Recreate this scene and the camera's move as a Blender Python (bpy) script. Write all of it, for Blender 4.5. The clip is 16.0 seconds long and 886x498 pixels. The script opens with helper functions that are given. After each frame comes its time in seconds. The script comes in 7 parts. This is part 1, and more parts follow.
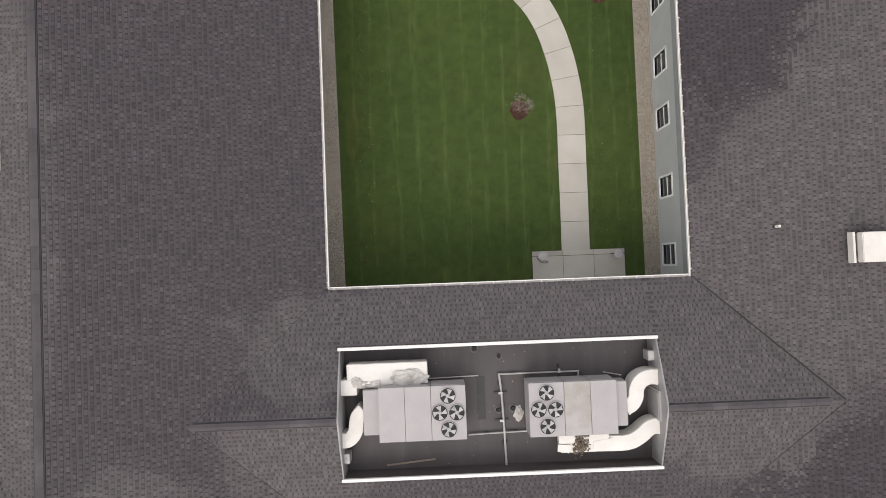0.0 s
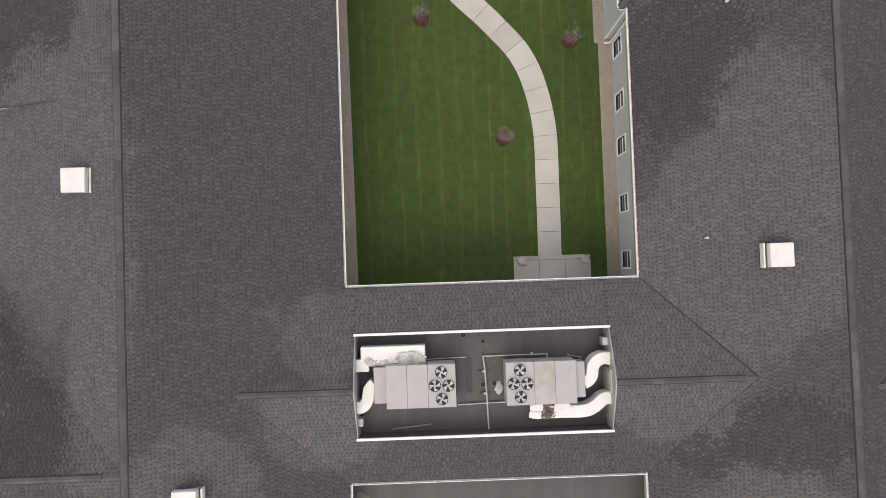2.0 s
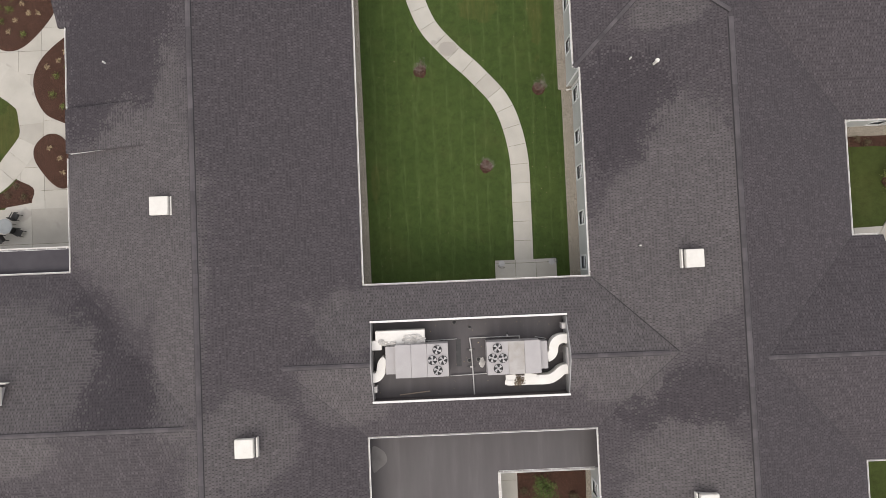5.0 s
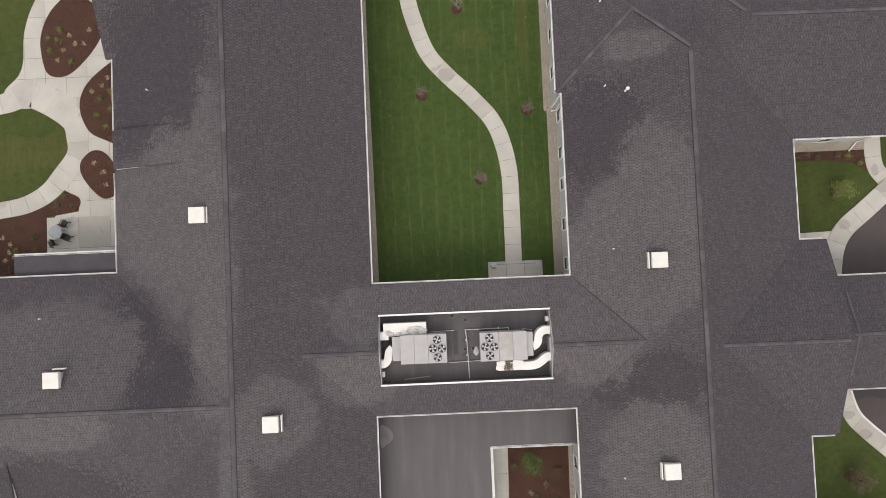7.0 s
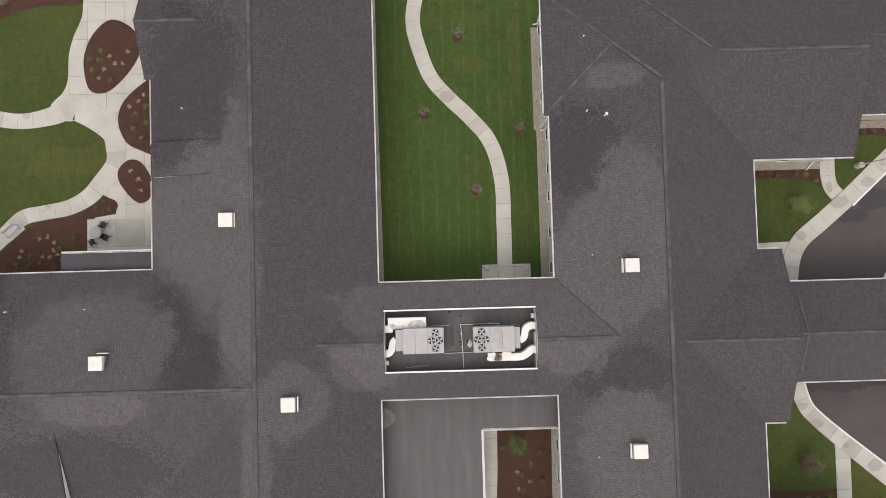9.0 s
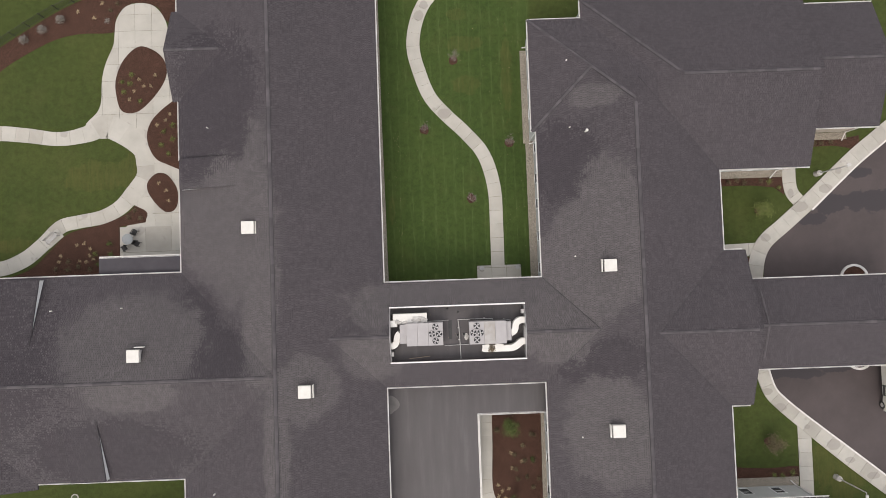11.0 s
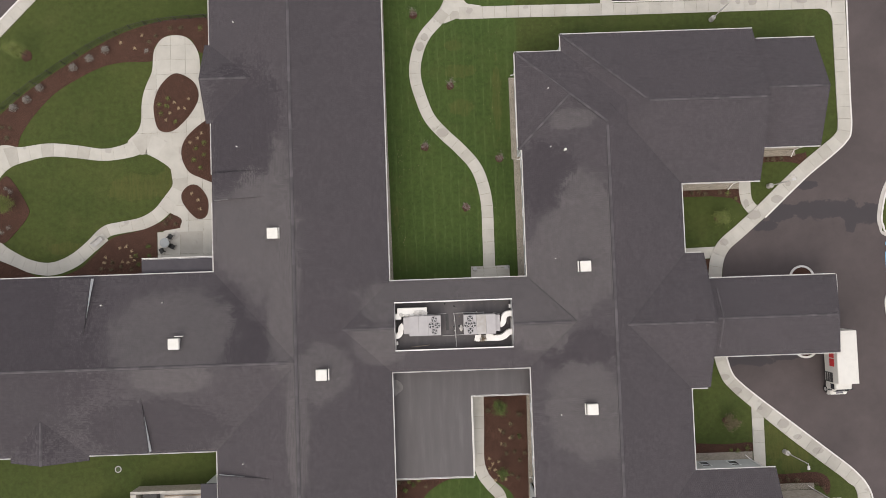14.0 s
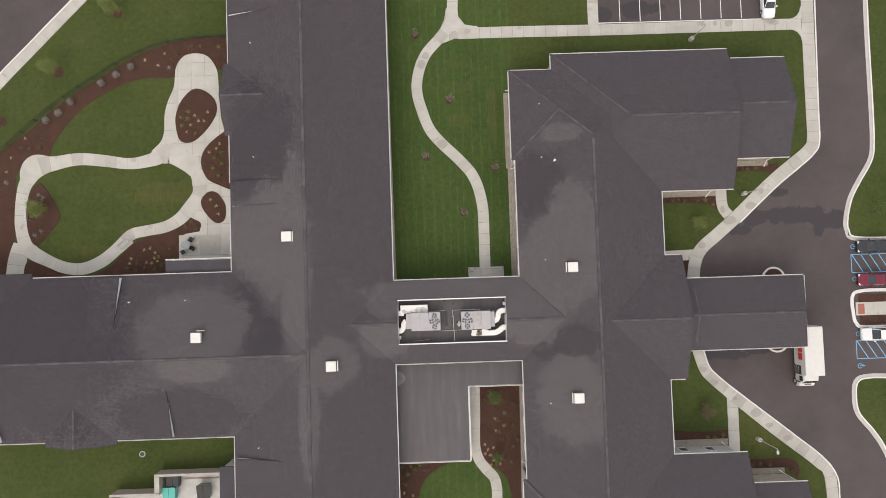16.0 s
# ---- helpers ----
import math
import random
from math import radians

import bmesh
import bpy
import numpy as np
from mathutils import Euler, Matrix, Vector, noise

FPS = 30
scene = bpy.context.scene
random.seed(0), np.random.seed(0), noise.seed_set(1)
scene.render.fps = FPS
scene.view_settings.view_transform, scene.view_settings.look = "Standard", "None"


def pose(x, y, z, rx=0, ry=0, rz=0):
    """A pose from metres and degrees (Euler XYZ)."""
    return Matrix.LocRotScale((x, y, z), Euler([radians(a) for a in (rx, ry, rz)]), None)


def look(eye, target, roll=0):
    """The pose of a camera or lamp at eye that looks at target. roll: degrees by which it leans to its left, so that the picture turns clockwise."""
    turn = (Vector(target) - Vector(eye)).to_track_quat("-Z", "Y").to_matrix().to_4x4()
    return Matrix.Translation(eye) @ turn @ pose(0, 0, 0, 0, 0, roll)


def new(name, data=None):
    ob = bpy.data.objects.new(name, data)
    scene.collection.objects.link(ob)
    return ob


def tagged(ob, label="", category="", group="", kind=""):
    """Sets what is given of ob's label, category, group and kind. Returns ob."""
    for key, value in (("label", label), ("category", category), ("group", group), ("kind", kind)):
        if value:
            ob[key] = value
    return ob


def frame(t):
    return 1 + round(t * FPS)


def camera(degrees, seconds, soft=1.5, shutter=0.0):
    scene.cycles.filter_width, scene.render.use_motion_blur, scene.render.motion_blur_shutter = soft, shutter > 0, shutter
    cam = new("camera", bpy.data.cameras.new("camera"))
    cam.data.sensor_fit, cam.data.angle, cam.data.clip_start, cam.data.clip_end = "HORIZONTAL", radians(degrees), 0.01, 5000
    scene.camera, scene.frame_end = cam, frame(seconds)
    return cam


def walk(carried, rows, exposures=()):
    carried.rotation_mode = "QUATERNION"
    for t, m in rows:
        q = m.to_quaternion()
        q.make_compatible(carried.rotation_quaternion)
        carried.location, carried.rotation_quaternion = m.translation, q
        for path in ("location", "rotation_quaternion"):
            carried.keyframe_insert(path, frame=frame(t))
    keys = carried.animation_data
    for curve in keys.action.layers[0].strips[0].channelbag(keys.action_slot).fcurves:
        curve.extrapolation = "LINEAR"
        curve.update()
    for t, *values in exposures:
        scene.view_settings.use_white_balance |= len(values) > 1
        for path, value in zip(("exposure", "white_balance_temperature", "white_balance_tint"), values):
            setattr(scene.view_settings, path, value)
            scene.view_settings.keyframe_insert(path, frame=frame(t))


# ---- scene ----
cam = camera(73.0, 16.0, 0.65)
# t, x, y, z, rx, ry, rz
ROWS = [
    (0.0, -0.385, 0.039, 31.837, 1.652, -0.680, -2.196),
    (0.5, -0.258, 0.143, 33.524, 1.651, -0.544, -1.869),
    (1.0, -0.152, 0.190, 35.095, 1.647, -0.442, -1.704),
    (1.5, -0.078, 0.211, 36.736, 1.629, -0.359, -2.013),
    (2.0, 0.045, 0.195, 38.336, 1.609, -0.282, -1.990),
    (2.5, 0.078, 0.206, 39.922, 1.645, -0.182, -2.255),
    (3.0, 0.118, 0.242, 41.623, 1.627, -0.130, -2.251),
    (3.5, 0.189, 0.249, 43.207, 1.622, -0.126, -2.295),
    (4.0, 0.332, 0.240, 44.871, 1.697, -0.130, -2.419),
    (6.5, 0.526, 0.067, 52.872, 1.983, -0.062, -2.384),
    (7.0, 0.541, 0.096, 54.453, 1.993, -0.109, -2.458),
    (7.5, 0.548, 0.121, 56.020, 2.003, -0.112, -2.648),
    (8.0, 0.535, 0.146, 57.627, 2.006, -0.152, -2.461),
    (8.5, 0.542, 0.169, 59.194, 2.021, -0.200, -1.877),
    (9.0, 0.566, 0.175, 60.835, 2.040, -0.215, -1.626),
    (11.5, 0.701, 0.095, 68.812, 2.189, -0.223, -2.084),
    (12.0, 0.762, 0.077, 70.336, 2.208, -0.248, -2.000),
    (12.5, 0.818, 0.062, 71.902, 2.211, -0.227, -1.634),
    (13.0, 0.804, 0.052, 73.482, 2.215, -0.224, -1.853),
    (13.5, 0.812, 0.047, 75.066, 2.259, -0.252, -1.952),
    (14.0, 0.809, 0.023, 76.679, 2.222, -0.263, -1.965),
    (14.5, 0.806, 0.006, 78.233, 2.229, -0.274, -2.299),
    (15.0, 0.773, -0.004, 79.790, 2.254, -0.263, -2.209),
    (15.5, 0.799, -0.062, 81.439, 2.301, -0.292, -1.987),
    (16.0, 0.799, -0.153, 83.061, 2.379, -0.300, -1.876),
]
walk(cam, [(t, pose(x, y, z, rx, ry, rz)) for t, x, y, z, rx, ry, rz in ROWS])

# ---- light: a bright overcast sky ----
world = bpy.data.worlds.new("overcast_sky")
scene.world = world
world.use_nodes = True
wn = world.node_tree.nodes
sky = wn.new("ShaderNodeTexSky")
sky.sky_type, sky.sun_disc = "NISHITA", False
sky.sun_elevation, sky.sun_rotation = radians(52), radians(200)
sky.air_density, sky.dust_density, sky.ozone_density = 1.0, 6.0, 1.0
soft = wn.new("ShaderNodeMix")
soft.data_type = "RGBA"
soft.inputs[0].default_value = 0.72
soft.inputs[7].default_value = (7.2, 7.1, 7.3, 1)
world.node_tree.links.new(sky.outputs[0], soft.inputs[6])
world.node_tree.links.new(soft.outputs[2], wn["Background"].inputs[0])
wn["Background"].inputs[1].default_value = 0.13
sun_data = bpy.data.lights.new("sun", "SUN")
sun_data.energy, sun_data.angle, sun_data.color = 0.8, radians(40), (1.0, 0.96, 0.92)
sun = new("sun", sun_data)
SUN_EL, SUN_AZ = radians(52), radians(200)
sun.matrix_world = look((0, 0, 60), (-30 * math.cos(SUN_EL) * math.sin(SUN_AZ), -30 * math.cos(SUN_EL) * math.cos(SUN_AZ), 60 - 30 * math.sin(SUN_EL)))
scene.view_settings.exposure = 0.4

# ---- materials ----
def material(name, rough=0.8, metal=0.0, spec=0.4):
    m = bpy.data.materials.new(name)
    m.use_nodes = True
    b = m.node_tree.nodes["Principled BSDF"]
    b.inputs["Roughness"].default_value, b.inputs["Metallic"].default_value = rough, metal
    b.inputs["Specular IOR Level"].default_value = spec
    return m, m.node_tree.nodes, m.node_tree.links, b


def noise_node(m, scale, detail=4.0, rough=0.6, coords=None):
    n, l = m.node_tree.nodes, m.node_tree.links
    t = n.new("ShaderNodeTexNoise")
    t.inputs["Scale"].default_value, t.inputs["Detail"].default_value, t.inputs["Roughness"].default_value = scale, detail, rough
    if coords is None:
        coords = n.new("ShaderNodeNewGeometry").outputs["Position"]
    l.new(coords, t.inputs["Vector"])
    return t


def ramp(m, value, stops):
    r = m.node_tree.nodes.new("ShaderNodeValToRGB")
    m.node_tree.links.new(value, r.inputs[0])
    while len(r.color_ramp.elements) < len(stops):
        r.color_ramp.elements.new(0.5)
    for e, (at, c) in zip(r.color_ramp.elements, stops):
        e.position, e.color = at, (*c, 1) if len(c) == 3 else (c[0], c[0], c[0], 1)
    return r.outputs[0]


def mix(m, factor, a, b, how="MIX"):
    x = m.node_tree.nodes.new("ShaderNodeMix")
    x.data_type, x.blend_type = "RGBA", how
    for socket, v in ((x.inputs[0], factor), (x.inputs[6], a), (x.inputs[7], b)):
        if isinstance(v, bpy.types.NodeSocket):
            m.node_tree.links.new(v, socket)
        elif isinstance(v, (int, float)):
            socket.default_value = v
        else:
            socket.default_value = (*v, 1)
    return x.outputs[2]


def maths(m, op, a, b=0.0, clamp=False):
    x = m.node_tree.nodes.new("ShaderNodeMath")
    x.operation, x.use_clamp = op, clamp
    for socket, v in ((x.inputs[0], a), (x.inputs[1], b)):
        if isinstance(v, bpy.types.NodeSocket):
            m.node_tree.links.new(v, socket)
        else:
            socket.default_value = v
    return x.outputs[0]


def bump(m, bsdf, height, strength=0.3, distance=0.02):
    b = m.node_tree.nodes.new("ShaderNodeBump")
    b.inputs["Strength"].default_value, b.inputs["Distance"].default_value = strength, distance
    m.node_tree.links.new(height, b.inputs["Height"])
    m.node_tree.links.new(b.outputs[0], bsdf.inputs["Normal"])


def plain(name, lo, hi, scale=3.0, rough=0.7, metal=0.0, grain=60.0, relief=0.15, spec=0.4, each=0.0):
    """Two tones at a broad scale, a finer grain over them, and fine relief. each: how much pieces differ."""
    m, n, l, b = material(name, rough, metal, spec)
    big, fine = noise_node(m, scale), noise_node(m, grain, 3.0)
    c = ramp(m, big.outputs[0], [(0.3, lo), (0.7, hi)])
    c = mix(m, 0.35, c, ramp(m, fine.outputs[0], [(0.25, (0.45,)), (0.75, (0.62,))]), "OVERLAY")
    if each:
        r = n.new("ShaderNodeObjectInfo").outputs["Random"]
        c = mix(m, 1.0, c, ramp(m, r, [(0.0, (1 - each,)), (1.0, (1.0,))]), "MULTIPLY")
    l.new(c, b.inputs["Base Color"])
    bump(m, b, fine.outputs[0], relief, 0.01)
    return m


def ellipse_mask(m, patches, ragged=1.0, speckle=None):
    """1 inside any of the ellipses (x, y, rx, ry) of the plan, with a ragged edge."""
    n, l = m.node_tree.nodes, m.node_tree.links
    pos = n.new("ShaderNodeNewGeometry").outputs["Position"]
    edge = noise_node(m, 0.55, 8.0, 0.72)
    out = None
    for x, y, rx, ry in patches:
        s = n.new("ShaderNodeVectorMath")
        s.operation = "SUBTRACT"
        l.new(pos, s.inputs[0])
        s.inputs[1].default_value = (x, y, 0)
        d = n.new("ShaderNodeVectorMath")
        d.operation = "MULTIPLY"
        l.new(s.outputs[0], d.inputs[0])
        d.inputs[1].default_value = (1 / rx, 1 / ry, 0)
        q = n.new("ShaderNodeVectorMath")
        q.operation = "LENGTH"
        l.new(d.outputs[0], q.inputs[0])
        out = q.outputs["Value"] if out is None else maths(m, "MINIMUM", out, q.outputs["Value"])
    out = maths(m, "ADD", out, maths(m, "MULTIPLY", maths(m, "SUBTRACT", edge.outputs[0], 0.5), 1.3 * ragged))
    if speckle is not None:
        out = maths(m, "ADD", out, maths(m, "MULTIPLY", maths(m, "SUBTRACT", speckle, 0.5), 0.45))
    return ramp(m, out, [(0.0, (1.0,)), (0.93, (1.0,)), (1.01, (0.0,))])


# Where the roof has dried after rain: x, y, half widths
DRY = [(15.3, -0.6, 6.2, 5.2), (18.0, 4.6, 3.4, 7.0), (15.2, 4.0, 2.8, 3.4), (17.2, -16.6, 4.7, 5.8), (-20.0, 5.0, 5.0, 7.6), (-24.0, 5.6, 3.4, 4.6), (-17.4, 2.0, 2.2, 14.0),
       (-13.2, -11.0, 3.3, 3.5), (-30.4, -6.0, 7.2, 5.2), (-30.0, -11.0, 5.2, 1.8), (-15.9, -17.0, 1.4, 8.0), (2.0, -2.2, 12.0, 1.6),
       (12.4, -5.6, 4.4, 4.4), (-6.4, -8.2, 3.4, 2.6), (-6.2, -3.6, 2.6, 2.2), (17.0, 17.5, 2.6, 1.3)]


# Where rain water still stands on the slopes and darkens them
SOAKED = [(-22.0, 17.0, 5.2, 9.0), (-24.2, -3.6, 2.6, 3.6), (-21.6, -7.2, 3.4, 3.0), (13.6, 10.8, 4.2, 4.6), (17.6, -9.2, 3.2, 2.4), (14.4, -10.2, 2.2, 1.6), (-56.0, -8.0, 18.5, 13.0), (-33.0, -17.0, 9.0, 3.6)]


def shingle_material(name, tone, vary="island"):
    """vary: what the tones differ by, each island of the mesh, each object, or a fine mottle along a strip."""
    m, n, l, b = material(name, 0.78, 0.0, 0.35)
    if vary == "island":
        isle = n.new("ShaderNodeNewGeometry").outputs["Random Per Island"]
    elif vary == "object":
        isle = n.new("ShaderNodeObjectInfo").outputs["Random"]
    else:
        isle = noise_node(m, 4.5, 3.0, 0.7).outputs[0]
    wet = ramp(m, isle, [(0.0, (0.047 * tone, 0.0399 * tone, 0.0424 * tone)), (0.5, (0.063 * tone, 0.0534 * tone, 0.0570 * tone)), (1.0, (0.081 * tone, 0.0687 * tone, 0.0732 * tone))])
    dry = ramp(m, isle, [(0.0, (0.073 * tone, 0.0643 * tone, 0.0643 * tone)), (0.5, (0.093 * tone, 0.0818 * tone, 0.0818 * tone)), (1.0, (0.114 * tone, 0.1003 * tone, 0.1003 * tone))])
    broad = noise_node(m, 0.16, 5.0, 0.6)
    sep = n.new("ShaderNodeSeparateXYZ")
    l.new(n.new("ShaderNodeNewGeometry").outputs["Position"], sep.inputs[0])
    west_of_ridge = maths(m, "LESS_THAN", sep.outputs[0], 20.8)
    wet = mix(m, maths(m, "MULTIPLY", ellipse_mask(m, SOAKED, 0.9, isle), 0.9), wet, mix(m, 1.0, wet, (0.72, 0.70, 0.73), "MULTIPLY"))
    c = mix(m, maths(m, "MULTIPLY", ellipse_mask(m, DRY, 0.8, isle), west_of_ridge), wet, dry)
    c = mix(m, 0.6, c, ramp(m, broad.outputs[0], [(0.3, (0.42,)), (0.7, (0.58,))]), "OVERLAY")
    mottle = noise_node(m, 2.6, 7.0, 0.8)
    c = mix(m, 0.75, c, ramp(m, mottle.outputs[0], [(0.3, (0.34,)), (0.7, (0.66,))]), "OVERLAY")
    grit = noise_node(m, 90.0, 2.0)
    c = mix(m, 0.5, c, ramp(m, grit.outputs[0], [(0.3, (0.36,)), (0.7, (0.64,))]), "OVERLAY")
    l.new(c, b.inputs["Base Color"])
    l.new(ramp(m, broad.outputs[0], [(0.3, (0.62,)), (0.7, (0.82,))]), b.inputs["Roughness"])
    bump(m, b, grit.outputs[0], 0.3, 0.01)
    return m


def grass_material():
    m, n, l, b = material("lawn", 0.9, 0.0, 0.15)
    pos = n.new("ShaderNodeNewGeometry").outputs["Position"]
    sep = n.new("ShaderNodeSeparateXYZ")
    l.new(pos, sep.inputs[0])
    along = n.new("ShaderNodeMapping")
    along.inputs["Scale"].default_value = (1.0, 0.06, 0.0)
    l.new(pos, along.inputs["Vector"])
    wob = noise_node(m, 0.35, 3.0, 0.5, along.outputs[0])
    u = maths(m, "ADD", sep.outputs[0], maths(m, "MULTIPLY", wob.outputs[0], 2.6))
    inside = n.new("ShaderNodeMapRange")
    l.new(maths(m, "ABSOLUTE", maths(m, "SUBTRACT", sep.outputs[0], 3.0)), inside.inputs[0])
    inside.inputs[1].default_value, inside.inputs[2].default_value, inside.inputs[3].default_value, inside.inputs[4].default_value = 8.4, 9.0, 1.0, 0.12
    court = inside.outputs[0]
    stretch = n.new("ShaderNodeMapping")
    stretch.inputs["Scale"].default_value = (4.0, 0.5, 1.0)
    l.new(pos, stretch.inputs["Vector"])
    streaky = noise_node(m, 1.0, 7.0, 0.72, stretch.outputs[0])
    stripe = maths(m, "SINE", maths(m, "MULTIPLY", u, 2 * math.pi / 1.15))
    broad, mid_n, fine = noise_node(m, 0.12, 4.0), noise_node(m, 1.6, 6.0, 0.7), noise_node(m, 28.0, 4.0, 0.75)
    c = ramp(m, broad.outputs[0], [(0.3, (0.0435, 0.0575, 0.0147)), (0.7, (0.0615, 0.0725, 0.0192))])
    c = mix(m, maths(m, "MULTIPLY", court, 0.75), c, ramp(m, broad.outputs[0], [(0.3, (0.042, 0.071, 0.017)), (0.7, (0.057, 0.088, 0.022))]))
    tired = noise_node(m, 0.3, 5.0, 0.62)
    c = mix(m, ramp(m, tired.outputs[0], [(0.52, (0.0,)), (0.75, (0.3,))]), c, (0.088, 0.088, 0.030))
    c = mix(m, 0.55, c, ramp(m, mid_n.outputs[0], [(0.25, (0.27,)), (0.75, (0.73,))]), "OVERLAY")
    c = mix(m, 0.9, c, ramp(m, fine.outputs[0], [(0.25, (0.25,)), (0.75, (0.75,))]), "OVERLAY")
    c = mix(m, maths(m, "MULTIPLY", maths(m, "MULTIPLY", ramp(m, stripe, [(0.5, (0.0,)), (0.98, (1.0,))]), court), ramp(m, streaky.outputs[0], [(0.45, (0.0,)), (0.7, (0.42,))])), c, (0.135, 0.175, 0.060))
    worn = ellipse_mask(m, [(-4.6, 7.2, 0.35, 1.6), (4.2, 21.2, 1.6, 1.2), (3.6, 29.4, 1.2, 0.7), (8.9, 22.5, 0.6, 5.0), (42.5, -23.0, 2.2, 2.6), (44.6, -25.5, 1.6, 2.0),
                             (-29.0, 20.5, 1.6, 0.7), (-33.5, 12.5, 2.6, 2.0), (-36.0, 2.6, 3.0, 0.8), (4.2, 26.0, 1.8, 1.0), (-37.6, 12.2, 3.8, 1.9), (-46.8, 4.7, 2.2, 0.8), (45.0, -24.4, 2.4, 1.2)], 1.6)
    c = mix(m, maths(m, "MULTIPLY", maths(m, "MULTIPLY", worn, 0.42), ramp(m, streaky.outputs[0], [(0.35, (0.1,)), (0.65, (1.0,))])), c, (0.110, 0.095, 0.030))
    l.new(c, b.inputs["Base Color"])
    bump(m, b, fine.outputs[0], 0.45, 0.04)
    return m


def gravel_material(name, lo, mid_c, hi, scale):
    m, n, l, b = material(name, 0.9, 0.0, 0.2)
    v = n.new("ShaderNodeTexVoronoi")
    v.inputs["Scale"].default_value = scale
    l.new(n.new("ShaderNodeNewGeometry").outputs["Position"], v.inputs["Vector"])
    grey = n.new("ShaderNodeRGBToBW")
    l.new(v.outputs["Color"], grey.inputs[0])
    c = ramp(m, grey.outputs[0], [(0.15, lo), (0.5, mid_c), (0.85, hi)])
    broad = noise_node(m, 0.7, 4.0)
    c = mix(m, 0.5, c, ramp(m, broad.outputs[0], [(0.3, (0.38,)), (0.7, (0.6,))]), "OVERLAY")
    l.new(c, b.inputs["Base Color"])
    bump(m, b, v.outputs["Distance"], 0.8, 0.03)
    return m


# Wet spills on the walks by the forecourt: x, y, half widths
SPILLS = [(1.7, 18.0, 0.8, 0.6), (-0.9, 29.3, 0.6, 0.7), (-0.2, 30.6, 0.5, 0.5), (44.5, 8.0, 0.75, 0.5), (41.3, 6.0, 1.1, 0.6), (37.3, 2.6, 0.55, 0.5), (40.5, 7.5, 0.35, 0.6), (46.0, 9.9, 0.4, 0.4), (36.5, -14.5, 0.7, 0.4), (38.0, -16.3, 0.7, 0.45), (40.8, -18.6, 0.4, 0.3),
          (43.7, -20.6, 0.75, 0.6), (45.4, -22.4, 0.6, 0.35), (47.9, -24.2, 0.7, 0.4), (39.5, -21.6, 0.35, 0.9), (39.4, -19.8, 0.4, 0.4), (39.0, 34.0, 0.5, 0.4), (40.8, 34.0, 0.35, 0.4), (42.8, 33.9, 0.6, 0.45), (49.2, 33.9, 0.7, 0.4)]


def concrete_material():
    m, n, l, b = material("pale_concrete", 0.85, 0.0, 0.25)
    broad, fine = noise_node(m, 0.5, 5.0), noise_node(m, 24.0, 4.0)
    r = n.new("ShaderNodeObjectInfo").outputs["Random"]
    c = ramp(m, broad.outputs[0], [(0.3, (0.42, 0.395, 0.345)), (0.7, (0.50, 0.472, 0.415))])
    c = mix(m, 1.0, c, ramp(m, r, [(0.0, (0.80, 0.79, 0.78)), (0.14, (0.92, 0.91, 0.90)), (1.0, (1.0, 1.0, 1.0))]), "MULTIPLY")
    c = mix(m, 0.3, c, ramp(m, fine.outputs[0], [(0.3, (0.42,)), (0.7, (0.6,))]), "OVERLAY")
    spill = ellipse_mask(m, SPILLS, 1.3)
    c = mix(m, maths(m, "MULTIPLY", spill, 0.48), c, (0.25, 0.225, 0.2))
    damp = noise_node(m, 0.42, 3.0, 0.5)
    c = mix(m, ramp(m, damp.outputs[0], [(0.66, (0.0,)), (0.69, (0.45,))]), c, (0.27, 0.245, 0.225))
    l.new(c, b.inputs["Base Color"])
    bump(m, b, fine.outputs[0], 0.12, 0.01)
    return m


def asphalt_material():
    m, n, l, b = material("asphalt", 0.8, 0.0, 0.35)
    broad, mid_n, fine = noise_node(m, 0.09, 5.0), noise_node(m, 0.6, 6.0, 0.65), noise_node(m, 45.0, 3.0)
    c = ramp(m, broad.outputs[0], [(0.35, (0.064, 0.051, 0.049)), (0.65, (0.087, 0.069, 0.066))])
    c = mix(m, 0.45, c, ramp(m, mid_n.outputs[0], [(0.3, (0.42,)), (0.7, (0.58,))]), "OVERLAY")
    c = mix(m, 0.5, c, ramp(m, fine.outputs[0], [(0.3, (0.38,)), (0.7, (0.62,))]), "OVERLAY")
    damp = ellipse_mask(m, [(50.5, 6.4, 6.5, 1.15), (56.5, 5.7, 4.0, 1.3), (45.0, 6.2, 2.4, 1.2), (42.6, 4.6, 1.8, 0.7), (48.4, 9.7, 1.5, 0.6), (53.8, 4.6, 0.7, 1.2), (40.0, -12.6, 3.4, 0.7), (28.0, 32.5, 2.6, 1.4), (44.5, -12.2, 2.4, 0.5), (25.3, 35.6, 1.3, 1.1), (29.6, 36.3, 2.3, 1.3), (33.0, 36.6, 0.9, 0.7)], 1.8)
    c = mix(m, maths(m, "MULTIPLY", damp, 0.8), c, (0.032, 0.027, 0.029))
    l.new(c, b.inputs["Base Color"])
    l.new(ramp(m, damp, [(0.0, (0.82,)), (1.0, (0.55,))]), b.inputs["Roughness"])
    bump(m, b, fine.outputs[0], 0.3, 0.01)
    return m


